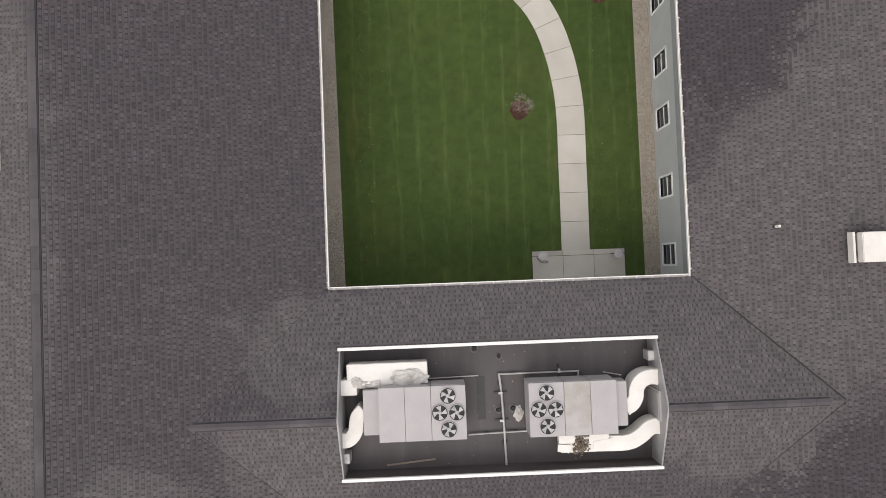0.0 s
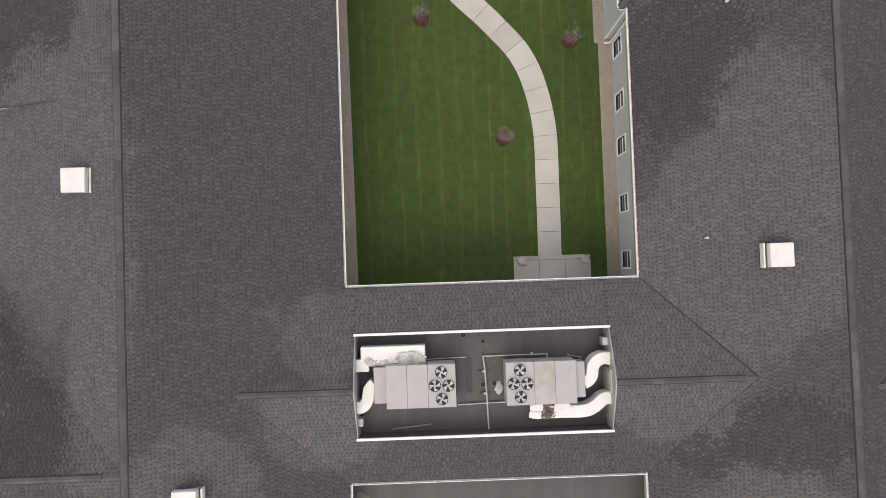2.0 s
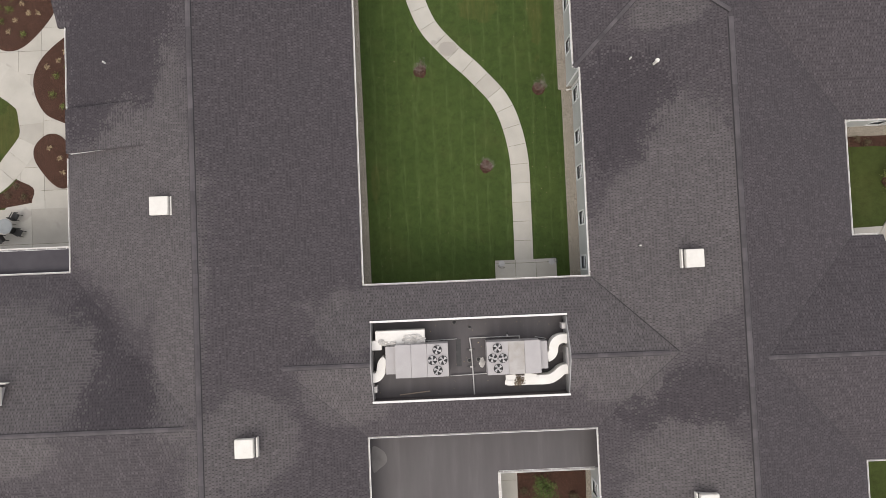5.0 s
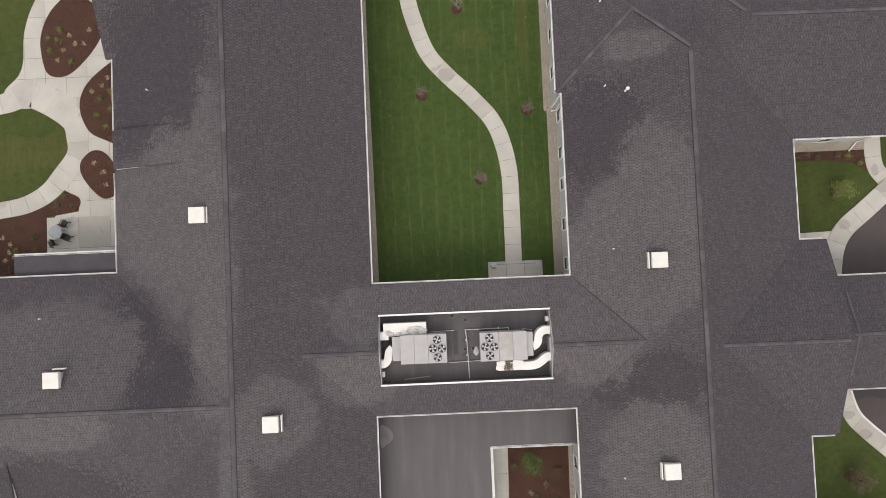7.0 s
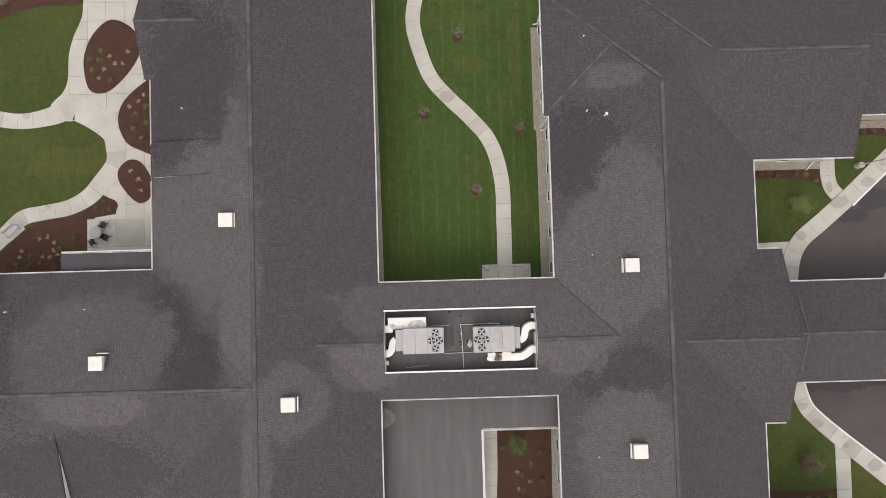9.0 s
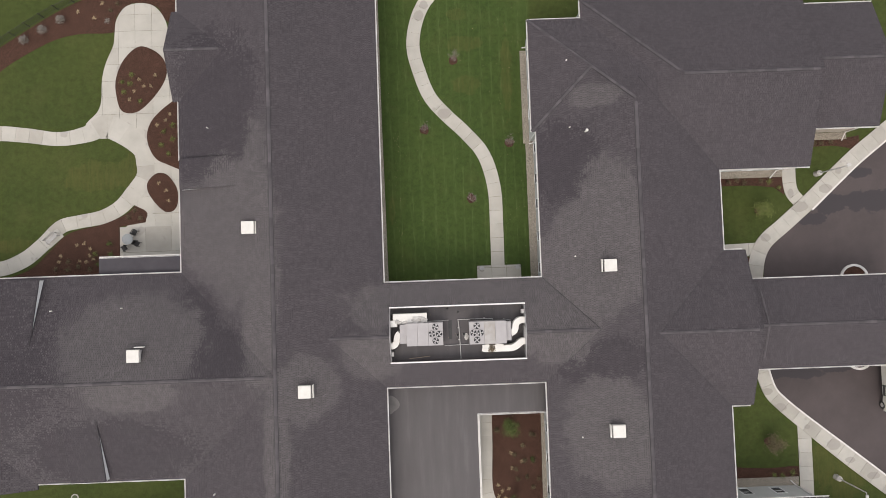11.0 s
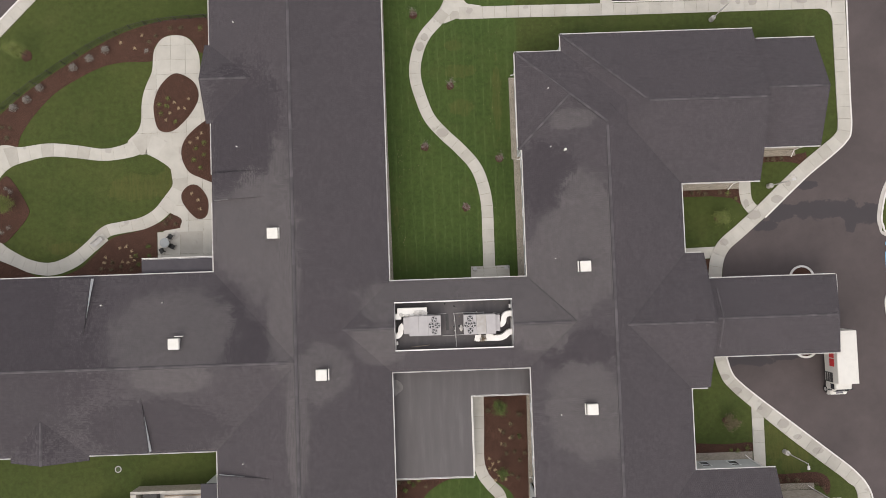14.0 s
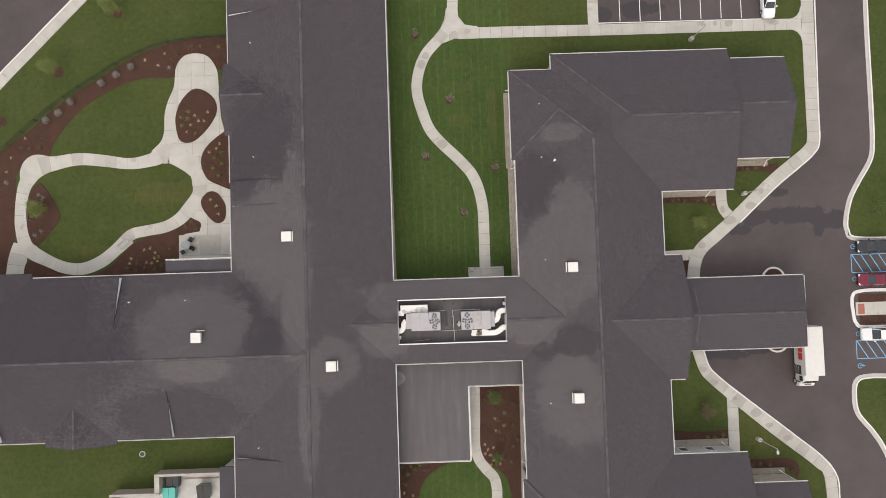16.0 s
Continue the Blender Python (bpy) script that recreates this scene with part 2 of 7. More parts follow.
def siding_material():
    m, n, l, b = material("grey_lap_siding", 0.6, 0.0, 0.4)
    sep = n.new("ShaderNodeSeparateXYZ")
    l.new(n.new("ShaderNodeNewGeometry").outputs["Position"], sep.inputs[0])
    lap = maths(m, "FRACT", maths(m, "DIVIDE", sep.outputs[2], 0.15))
    broad = noise_node(m, 0.8)
    c = ramp(m, broad.outputs[0], [(0.3, (0.44, 0.45, 0.43)), (0.7, (0.49, 0.50, 0.48))])
    l.new(c, b.inputs["Base Color"])
    bump(m, b, lap, 0.5, 0.02)
    return m


SHINGLE = shingle_material("asphalt_shingle", 1.0)
SHINGLE_PIECE = shingle_material("single_asphalt_shingle", 1.0, "object")
SHINGLE_COURSE = shingle_material("asphalt_shingle_course", 0.97, "mottle")
# Darker shingle copy: dark granule band plus slot shadow put into the colour.
GRANULE_SHADE = shingle_material("dark_granule_and_shade_band", 0.58, "mottle")
LAWN = grass_material()
GRAVEL = gravel_material("pea_gravel", (0.17, 0.145, 0.112), (0.31, 0.27, 0.215), (0.47, 0.42, 0.35), 30.0)
MULCH = gravel_material("bark_mulch", (0.030, 0.015, 0.010), (0.066, 0.032, 0.021), (0.115, 0.06, 0.042), 26.0)
CONCRETE = concrete_material()
ASPHALT = asphalt_material()
SIDING = siding_material()
WHITE = plain("white_metal", (0.68, 0.655, 0.62), (0.78, 0.755, 0.72), 2.0, 0.45, 0.0, 30.0, 0.05)
GUTTER_IN = plain("dirty_gutter_trough", (0.55, 0.515, 0.47), (0.70, 0.665, 0.615), 1.5, 0.7)


def membrane_material():
    m, n, l, b = material("grey_roof_membrane", 0.55, 0.0, 0.4)
    mp = n.new("ShaderNodeMapping")
    mp.inputs["Scale"].default_value = (1.3, 0.14, 1.0)
    l.new(n.new("ShaderNodeNewGeometry").outputs["Position"], mp.inputs["Vector"])
    streak, broad, fine = noise_node(m, 1.0, 6.0, 0.6, mp.outputs[0]), noise_node(m, 0.4, 4.0), noise_node(m, 40.0, 3.0)
    c = ramp(m, streak.outputs[0], [(0.3, (0.074, 0.065, 0.064)), (0.55, (0.085, 0.075, 0.074)), (0.72, (0.101, 0.091, 0.089))])
    c = mix(m, 0.5, c, ramp(m, broad.outputs[0], [(0.3, (0.42,)), (0.7, (0.58,))]), "OVERLAY")
    l.new(c, b.inputs["Base Color"])
    l.new(ramp(m, broad.outputs[0], [(0.3, (0.45,)), (0.7, (0.7,))]), b.inputs["Roughness"])
    bump(m, b, fine.outputs[0], 0.08, 0.01)
    return m


MEMBRANE = membrane_material()
STONE = plain("beige_stone", (0.30, 0.26, 0.21), (0.42, 0.37, 0.31), 2.5, 0.9, 0.0, 20.0, 0.4)
UNIT_GREY = plain("grey_painted_steel", (0.355, 0.333, 0.325), (0.39, 0.366, 0.357), 1.3, 0.5, 0.0, 25.0, 0.04)
DARK = plain("dark_metal", (0.035, 0.033, 0.033), (0.055, 0.052, 0.05), 4.0, 0.5)


# ---- building helpers ----
def mesh_object(name, verts, faces, mat, parent=None, label="", smooth=False):
    me = bpy.data.meshes.new(name)
    me.from_pydata([tuple(v) for v in verts], [], [tuple(f) for f in faces])
    me.materials.append(mat)
    if smooth:
        me.shade_smooth()
    ob = new(name, me)
    ob.parent = parent
    if label:
        ob["label"] = label
    return ob


def part(name, bm, mat, parent, label=""):
    me = bpy.data.meshes.new(name)
    bmesh.ops.recalc_face_normals(bm, faces=bm.faces[:])
    bm.to_mesh(me)
    bm.free()
    me.materials.append(mat)
    ob = new(name, me)
    ob.parent = parent
    if label:
        ob["label"] = label
    return ob


def thing(name, label, category, at=(0, 0, 0), turn=0.0, group="", kind=""):
    ob = new(name)
    ob.empty_display_size = 0.2
    ob.matrix_world = pose(*at, 0, 0, turn)
    return tagged(ob, label, category, group, kind)


def box(bm, x0, x1, y0, y1, z0, z1, bevel=0.0):
    vs = [bm.verts.new(p) for p in ((x0, y0, z0), (x1, y0, z0), (x1, y1, z0), (x0, y1, z0), (x0, y0, z1), (x1, y0, z1), (x1, y1, z1), (x0, y1, z1))]
    fs = [bm.faces.new([vs[i] for i in f]) for f in ((3, 2, 1, 0), (4, 5, 6, 7), (0, 1, 5, 4), (1, 2, 6, 5), (2, 3, 7, 6), (3, 0, 4, 7))]
    if bevel:
        edges = list({e for f in fs for e in f.edges})
        bmesh.ops.bevel(bm, geom=edges, offset=bevel, segments=2, affect="EDGES")
    return bm


def block(name, dims, mat, parent, label="", bevel=0.0):
    return part(name, box(bmesh.new(), *dims, bevel), mat, parent, label)


def tube(bm, a, b, r0, r1=None, sides=10, caps=True):
    a, b = Vector(a), Vector(b)
    turn = (b - a).to_track_quat("Z", "Y")
    r1 = r0 if r1 is None else r1
    rings = []
    for c, r in ((a, r0), (b, r1)):
        rings.append([bm.verts.new(c + turn @ Vector((r * math.cos(2 * math.pi * i / sides), r * math.sin(2 * math.pi * i / sides), 0))) for i in range(sides)])
    for i in range(sides):
        j = (i + 1) % sides
        bm.faces.new((rings[0][i], rings[0][j], rings[1][j], rings[1][i]))
    if caps:
        bm.faces.new(rings[0][::-1])
        bm.faces.new(rings[1])
    return bm


def smooth_loop(points, steps=8, closed=True):
    """A rounded line through the points of the plan."""
    pts = [Vector(p) for p in points]
    n, out = len(pts), []
    for i in range(n if closed else n - 1):
        p0, p1, p2, p3 = (pts[(i + k) % n] if closed else pts[min(max(i + k, 0), n - 1)] for k in (-1, 0, 1, 2))
        for s in range(steps):
            t = s / steps
            out.append(0.5 * ((2 * p1) + (p2 - p0) * t + (2 * p0 - 5 * p1 + 4 * p2 - p3) * t * t + (3 * p1 - p0 - 3 * p2 + p3) * t ** 3))
    if not closed:
        out.append(pts[-1])
    return out


def sheet(name, outline, z, mat, label, depth=0.1, kind="structure", category="ground"):
    """A slab with its top at z, of that outline in plan."""
    bm = bmesh.new()
    top = [bm.verts.new((p[0], p[1], z)) for p in outline]
    f = bm.faces.new(top)
    if f.normal.z < 0:
        f.normal_flip()
    low = [bm.verts.new((p[0], p[1], z - depth)) for p in outline]
    n = len(top)
    for i in range(n):
        bm.faces.new((top[i], top[(i + 1) % n], low[(i + 1) % n], low[i]))
    bmesh.ops.recalc_face_normals(bm, faces=bm.faces[:])
    bmesh.ops.triangulate(bm, faces=[q for q in bm.faces if len(q.verts) > 4])
    me = bpy.data.meshes.new(name)
    bm.to_mesh(me)
    bm.free()
    me.materials.append(mat)
    return tagged(new(name, me), label, category, "", kind)


# ---- the ground ----
sheet("ground", [(-900, -900), (900, -900), (900, 900), (-900, 900)], 0.0, LAWN, "mown green lawn with faint stripes and worn patches", 0.5)

# ---- the building: eaves, pitch and wings ----
EAVE, PITCH = 4.78, 0.36
building = thing("residential_building", "single-storey grey care building with dark shingled roofs", "building")


def roof_solid(x0, x1, y0, y1, axis, z0, ends=("gable", "gable"), pitch=PITCH, label="dark grey asphalt shingle roof"):
    """A roof over a rectangle, with its ridge along the axis; an end is a gable, or a hip of the same pitch, or a number of metres that it leans in."""
    if axis == "x":
        a0, a1, b0, b1 = x0, x1, y0, y1
    else:
        a0, a1, b0, b1 = y0, y1, x0, x1
    half = (b1 - b0) / 2
    rise = half * pitch
    inset = [half if e == "hip" else 0.0 if e == "gable" else e for e in ends]
    low = z0 - 0.22
    pts = [(a0, b0, low), (a1, b0, low), (a1, b1, low), (a0, b1, low), (a0, b0, z0), (a1, b0, z0), (a1, b1, z0), (a0, b1, z0),
           (a0 + inset[0], (b0 + b1) / 2, z0 + rise), (a1 - inset[1], (b0 + b1) / 2, z0 + rise)]
    if axis == "y":
        pts = [(b, a, z) for a, b, z in pts]
    faces = [(0, 1, 2, 3), (0, 1, 5, 4), (2, 3, 7, 6), (1, 2, 6, 9, 5), (3, 0, 4, 8, 7), (4, 5, 9, 8), (6, 7, 8, 9)]
    bm = bmesh.new()
    vs = [bm.verts.new(p) for p in pts]
    for f in faces:
        if (f == (1, 2, 6, 9, 5) and inset[1]) or (f == (3, 0, 4, 8, 7) and inset[0]):
            q = (1, 2, 6, 5) if f[0] == 1 else (3, 0, 4, 7)
            bm.faces.new([vs[i] for i in q])
            bm.faces.new([vs[i] for i in ((5, 6, 9) if f[0] == 1 else (7, 4, 8))])
        else:
            bm.faces.new([vs[i] for i in f])
    roof = part("roof", bm, SHINGLE, building, label)
    slopes = []
    for side in (0, 1):
        b = b0 if side == 0 else b1
        s = 1 if side == 0 else -1
        slopes.append(("u" + axis, a0, a1, b, s, half, z0, pitch, inset[0] / half, inset[1] / half, roof))
    other = "y" if axis == "x" else "x"
    for e, a, s in ((ends[0], a0, 1), (ends[1], a1, -1)):
        if e == "hip":
            slopes.append(("u" + other, b0, b1, a, s, half, z0, pitch, 1.0, 1.0, roof))
    return roof, slopes


def shingles(slope, exposure=0.215, v0=0.0, v1=None, single=None):
    """Courses of laminated shingles over a slope: stepped strips, and on each a row of raised tabs of random width."""
    kind, a0, a1, b, s, half, z0, pitch, in0, in1, roof = slope
    cosine = 1 / math.sqrt(1 + pitch * pitch)
    step = exposure * cosine
    rng = np.random.default_rng(int(abs(a0 * 13 + a1 * 7 + b * 31) * 10) % 100000)
    quads = []
    v1 = half if v1 is None else v1
    k, v = 0, v0

    bands, tops, single_tabs = [], [], []

    def put(u0, u1, va, vb, la, lb, sides):
        za, zb = z0 + va * pitch, z0 + vb * pitch
        quads.append([(u0, va, za + la), (u1, va, za + la), (u1, vb, zb + lb), (u0, vb, zb + lb)])
        if sides:
            quads.append([(u0, va, za), (u1, va, za), (u1, va, za + la), (u0, va, za + la)])

    while v < v1 - 0.02:
        w = min(v + step, v1)
        u0, u1 = a0 + in0 * v, a1 - in1 * v
        if u1 - u0 > 0.1:
            h = v + 0.56 * (w - v)
            # The lower strip gets the darkened copy, so gaps between tabs look shaded.
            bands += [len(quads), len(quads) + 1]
            tops.append(len(quads) + 2)
            put(u0, u1, v, h, 0.016, 0.014, True)
            put(u0, u1, h, w, 0.026, 0.022, False)
            n = int((u1 - u0) / 0.2) + 3
            widths = rng.uniform(0.12, 0.22, n)
            gaps = rng.uniform(0.05, 0.095, n)
            at = u0 + np.cumsum(widths + gaps) - widths - rng.uniform(0, 0.3)
            for p, wd in zip(at, widths):
                if single and single[0] < p < single[1]:
                    single_tabs.append((p, wd, v, h))
                elif p > u0 and p + wd < u1:
                    put(p, p + wd, v - 0.004, h, 0.036, 0.027, True)
        v, k = w, k + 1
    q = np.array(quads)
    pts = q.reshape(-1, 3).copy()
    vv = b + s * pts[:, 1]
    out = np.column_stack((pts[:, 0], vv, pts[:, 2])) if kind == "ux" else np.column_stack((vv, pts[:, 0], pts[:, 2]))
    me = bpy.data.meshes.new("shingle_course")
    n = len(q)
    me.vertices.add(4 * n)
    me.vertices.foreach_set("co", out.astype(np.float32).ravel())
    me.loops.add(4 * n)
    order = np.arange(4 * n).reshape(-1, 4)
    if (s < 0) == (kind == "ux"):
        order = order[:, ::-1]
    me.loops.foreach_set("vertex_index", order.ravel().astype(np.int32))
    me.polygons.add(n)
    me.polygons.foreach_set("loop_start", np.arange(0, 4 * n, 4, dtype=np.int32))
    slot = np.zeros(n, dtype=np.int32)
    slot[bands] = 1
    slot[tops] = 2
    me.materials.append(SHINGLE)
    me.materials.append(GRANULE_SHADE)
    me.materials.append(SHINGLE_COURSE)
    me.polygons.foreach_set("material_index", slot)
    me.update(calc_edges=True)
    ob = new("shingle_course", me)
    ob.parent = roof
    ob["kind"] = "stuff"
    for size in sorted({round(wd, 2) for _, wd, _, _ in single_tabs}):
        r, deep = 0.56 * step * pitch, 0.56 * step
        tab = bpy.data.meshes.new("shingle")
        tab.from_pydata([(0, -0.004, 0), (size, -0.004, 0), (size, -0.004, 0.034), (0, -0.004, 0.034), (size, deep, r + 0.027), (0, deep, r + 0.027)], [], [(0, 1, 2, 3), (3, 2, 4, 5), (1, 4, 2), (0, 3, 5)])
        tab.materials.append(SHINGLE_PIECE)
        for p, wd, v, _ in single_tabs:
            if round(wd, 2) == size:
                o = new("shingle", tab)
                o.parent = roof
                o.matrix_basis = Matrix.Translation((p, b + s * v, z0 + v * pitch)) @ (Matrix.Diagonal((1, s, 1, 1)))
    return ob


ROOFS = {
    "west": roof_solid(-26.3, -5.35, -48, 52, "y", EAVE),
    "southwest": roof_solid(-74, -15.85, -20.2, 0.95, "x", EAVE),
    "east": roof_solid(11.22, 30.3, -41.1, 26.4, "y", EAVE, ("hip", "hip")),
    "north_east": roof_solid(16.4, 39.9, 9.8, 28.46, "x", EAVE, ("hip", "gable")),
    "south_east": roof_solid(16.4, 39.9, -43.16, -24.5, "x", EAVE, ("hip", "gable")),
    "north_east_end": roof_solid(38.5, 47.7, 13.9, 27.28, "x", EAVE - 0.3),
    "south_east_end": roof_solid(38.5, 47.7, -41.98, -28.6, "x", EAVE - 0.3),
    "north_bay": roof_solid(10.75, 19.0, 14.5, 26.42, "x", EAVE + 0.01, ("hip", "gable")),
    "south_bay": roof_solid(10.75, 19.0, -41.12, -27.0, "x", EAVE + 0.01, ("hip", "gable")),
    "link_west": roof_solid(-15.8, -4.73, -11.67, -0.86, "x", EAVE),
    "link_east": roof_solid(9.12, 20.7, -11.67, -0.86, "x", EAVE),
    "front": roof_solid(20.7, 32.6, -14.8, 1.3, "x", EAVE),
    "canopy": roof_solid(31.5, 48.75, -11.25, -1.85, "x", EAVE - 0.58, ("gable", 0.9)),
    "west_gable": roof_solid(-26.9, -18.0, 18.96, 28.55, "x", EAVE + 0.01, pitch=0.42),
    "south_gable": roof_solid(-50.67, -41.46, -20.8, -12.0, "y", EAVE + 0.01),
    "north_gable": roof_solid(-61.8, -52.3, -8.0, 1.6, "y", EAVE + 0.01),
}
for key, (roof, slopes) in ROOFS.items():
    for one in slopes:
        shingles(one)


# Strips of roof that run past the machine well
def strip_roof(x0, x1, y_eave, s, run):
    z1 = EAVE + run * PITCH
    pts = [(x0, y_eave, EAVE - 0.22), (x1, y_eave, EAVE - 0.22), (x1, y_eave + s * run, EAVE - 0.22), (x0, y_eave + s * run, EAVE - 0.22),
           (x0, y_eave, EAVE), (x1, y_eave, EAVE), (x1, y_eave + s * run, z1), (x0, y_eave + s * run, z1)]
    bm = bmesh.new()
    vs = [bm.verts.new(p) for p in pts]
    for f in ((0, 1, 2, 3), (4, 5, 6, 7), (0, 1, 5, 4), (1, 2, 6, 5), (2, 3, 7, 6), (3, 0, 4, 7)):
        bm.faces.new([vs[i] for i in f])
    roof = part("roof", bm, SHINGLE, building, "dark grey asphalt shingle roof strip beside the machine well")
    shingles(("ux", x0, x1, y_eave, s, run, EAVE, PITCH, 0.0, 0.0, roof), single=(1.0, 4.2) if s < 0 else None)
    return roof


WELL = (-4.73, 9.12, -9.04, -3.41)
strip_roof(WELL[0], WELL[1], -0.86, -1, 2.5)
strip_roof(WELL[0], WELL[1], -11.67, 1, 2.58)


# ---- walls with their windows ----
def wall_run(axis, at, a0, a1, z1, out, windows=(), mat=SIDING, thick=0.2, sill=0.55, head=2.05, width=1.0):
    """A wall along an axis with its outer face at `at`; out is +1 or -1. Openings go through; each takes a window."""
    bm = bmesh.new()
    inner = at - out * thick

    def piece(u0, u1, za, zb):
        if u1 - u0 > 0.01:
            lo, hi = min(at, inner), max(at, inner)
            box(bm, u0, u1, lo, hi, za, zb) if axis == "x" else box(bm, lo, hi, u0, u1, za, zb)

    u = a0
    for c in sorted(windows):
        piece(u, c - width / 2, 0, z1)
        piece(c - width / 2, c + width / 2, 0, sill)
        piece(c - width / 2, c + width / 2, head, z1)
        u = c + width / 2
    piece(u, a1, 0, z1)
    bmesh.ops.remove_doubles(bm, verts=bm.verts[:], dist=0.001)
    wall = part("wall", bm, mat, building, "pale grey lap siding wall" if mat is SIDING else "beige stone wall")
    for c in windows:
        window(axis, at, c, out, sill, head, width)
    return wall


GLASS = plain("dark_window_glass", (0.02, 0.022, 0.024), (0.035, 0.037, 0.04), 1.0, 0.06, 0.0, 10.0, 0.0, 0.6)
TRIM = plain("white_trim", (0.72, 0.73, 0.71), (0.80, 0.81, 0.79), 2.0, 0.5)
FRIEZE = plain("grey_frieze_board", (0.26, 0.265, 0.26), (0.32, 0.325, 0.32), 1.5, 0.6)


def window(axis, at, c, out, sill, head, width):
    w = new("window")
    w.parent = building
    w["label"] = "white-framed double-hung window with dark glass"

    def put(name, u0, u1, d0, d1, za, zb, mat, parent):
        lo, hi = sorted((at + out * d0, at + out * d1))
        dims = (u0, u1, lo, hi, za, zb) if axis == "x" else (lo, hi, u0, u1, za, zb)
        return block(name, dims, mat, parent)

    h = width / 2
    bm = bmesh.new()
    for u0, u1, za, zb in ((c - h - 0.1, c - h, sill - 0.1, head + 0.12), (c + h, c + h + 0.1, sill - 0.1, head + 0.12), (c - h, c + h, head, head + 0.12)):
        lo, hi = sorted((at - out * 0.08, at + out * 0.03))
        box(bm, u0, u1, lo, hi, za, zb) if axis == "x" else box(bm, lo, hi, u0, u1, za, zb)
    part("frame", bm, TRIM, w)
    put("meeting_rail", c - h, c + h, -0.075, -0.045, (sill + head) / 2 - 0.03, (sill + head) / 2 + 0.03, TRIM, w)
    put("sill", c - h, c + h, -0.08, 0.06, sill - 0.1, sill, TRIM, w)
    for s in (-1, 1):
        mid_z, half_z = (sill + head) / 2, (head - sill) / 2
        put("pane", c - h, c + h, -0.09 - 0.01 * s, -0.07 - 0.01 * s, mid_z if s > 0 else sill, head if s > 0 else mid_z, GLASS, w)


TOP = EAVE - 0.22
COURT_WINDOWS = [0.2, 3.7, 7.3, 10.1, 13.5]
wall_run("y", 11.6, -0.86, 14.6, TOP, -1, COURT_WINDOWS)
wall_run("y", 11.2, 14.6, 26.0, TOP, -1, [17.4, 20.9, 24.2])
block("wall", (11.2, 11.75, 14.5, 14.6, 0, TOP), SIDING, building)
block("soffit", (10.8, 11.75, 14.45, 26.3, TOP - 0.05, TOP - 0.002), TRIM, building, "white boarded soffit under the eave")
block("corner_board", (11.16, 11.24, 14.46, 14.54, 0.05, TOP - 0.06), TRIM, building, "white corner board")
wall_run("y", -6.3, -0.86, 51, TOP, 1)
wall_run("x", -1.3, -6.3, 11.4, TOP, 1)
wall_run("x", -11.2, -5.6, 11.4, TOP, -1)
wall_run("y", 11.6, -27.0, -11.4, TOP, -1, [-17.3, -20.5, -24.0])
wall_run("y", 11.2, -40.6, -27.0, TOP, -1)
wall_run("y", -5.8, -47, -11.4, TOP, 1)
wall_run("y", -25.85, 0.7, 51, TOP, -1)
wall_run("y", -25.85, -47, -19.8, TOP, -1)
wall_run("x", 0.5, -73, -26.0, TOP, 1)
wall_run("x", -19.75, -73, -26.0, TOP, -1)
wall_run("x", 26.0, 11.2, 16.8, TOP, 1)
wall_run("x", 28.0, 16.8, 39.4, TOP, 1, [20, 24, 28, 32, 36])
wall_run("y", 39.4, 10.25, 28.0, TOP, 1)
wall_run("x", 10.25, 30.0, 39.4, TOP, -1, [32.0, 35.4])
wall_run("y", 29.85, 0.9, 10.2, TOP, 1, [4.0, 7.0])
wall_run("x", 0.85, 29.9, 32.2, TOP, 1)
wall_run("y", 32.2, -14.3, 0.85, TOP, 1)
wall_run("x", -14.35, 29.9, 32.2, TOP, -1)
wall_run("y", 29.85, -24.9, -14.4, TOP, 1, [-17.5, -21.0])
wall_run("x", -24.95, 30.0, 39.4, TOP, 1, [32.95, 36.5])
wall_run("y", 39.4, -42.7, -24.95, TOP, 1)
wall_run("x", -42.7, 16.8, 39.4, TOP, -1)
for s0, s1 in ((14.35, 26.8), (-41.5, -29.05)):
    wall_run("y", 47.25, s0, s1, TOP - 0.3, 1, (), STONE)
    wall_run("x", s0, 39.4, 47.25, TOP - 0.3, -1, (), STONE)
    wall_run("x", s1, 39.4, 47.25, TOP - 0.3, 1, (), STONE)
for lo, hi in ((-41.0, -41.0),):
    wall_run("x", lo, 11.2, 16.8, TOP, -1)
# grey frieze board under the courtyard eave
block("frieze_board", (11.52, 11.6, -0.86, 14.5, 3.1, 3.6), FRIEZE, building, "dark grey frieze board under the eave")
# pillars of the entrance canopy
for cx, cy in ((36.0, -2.5), (36.0, -10.6), (47.4, -2.5), (47.4, -10.6)):
    block("pillar", (cx - 0.25, cx + 0.25, cy - 0.25, cy + 0.25, 0, EAVE - 0.8), STONE, building, "square beige stone pillar", 0.02)


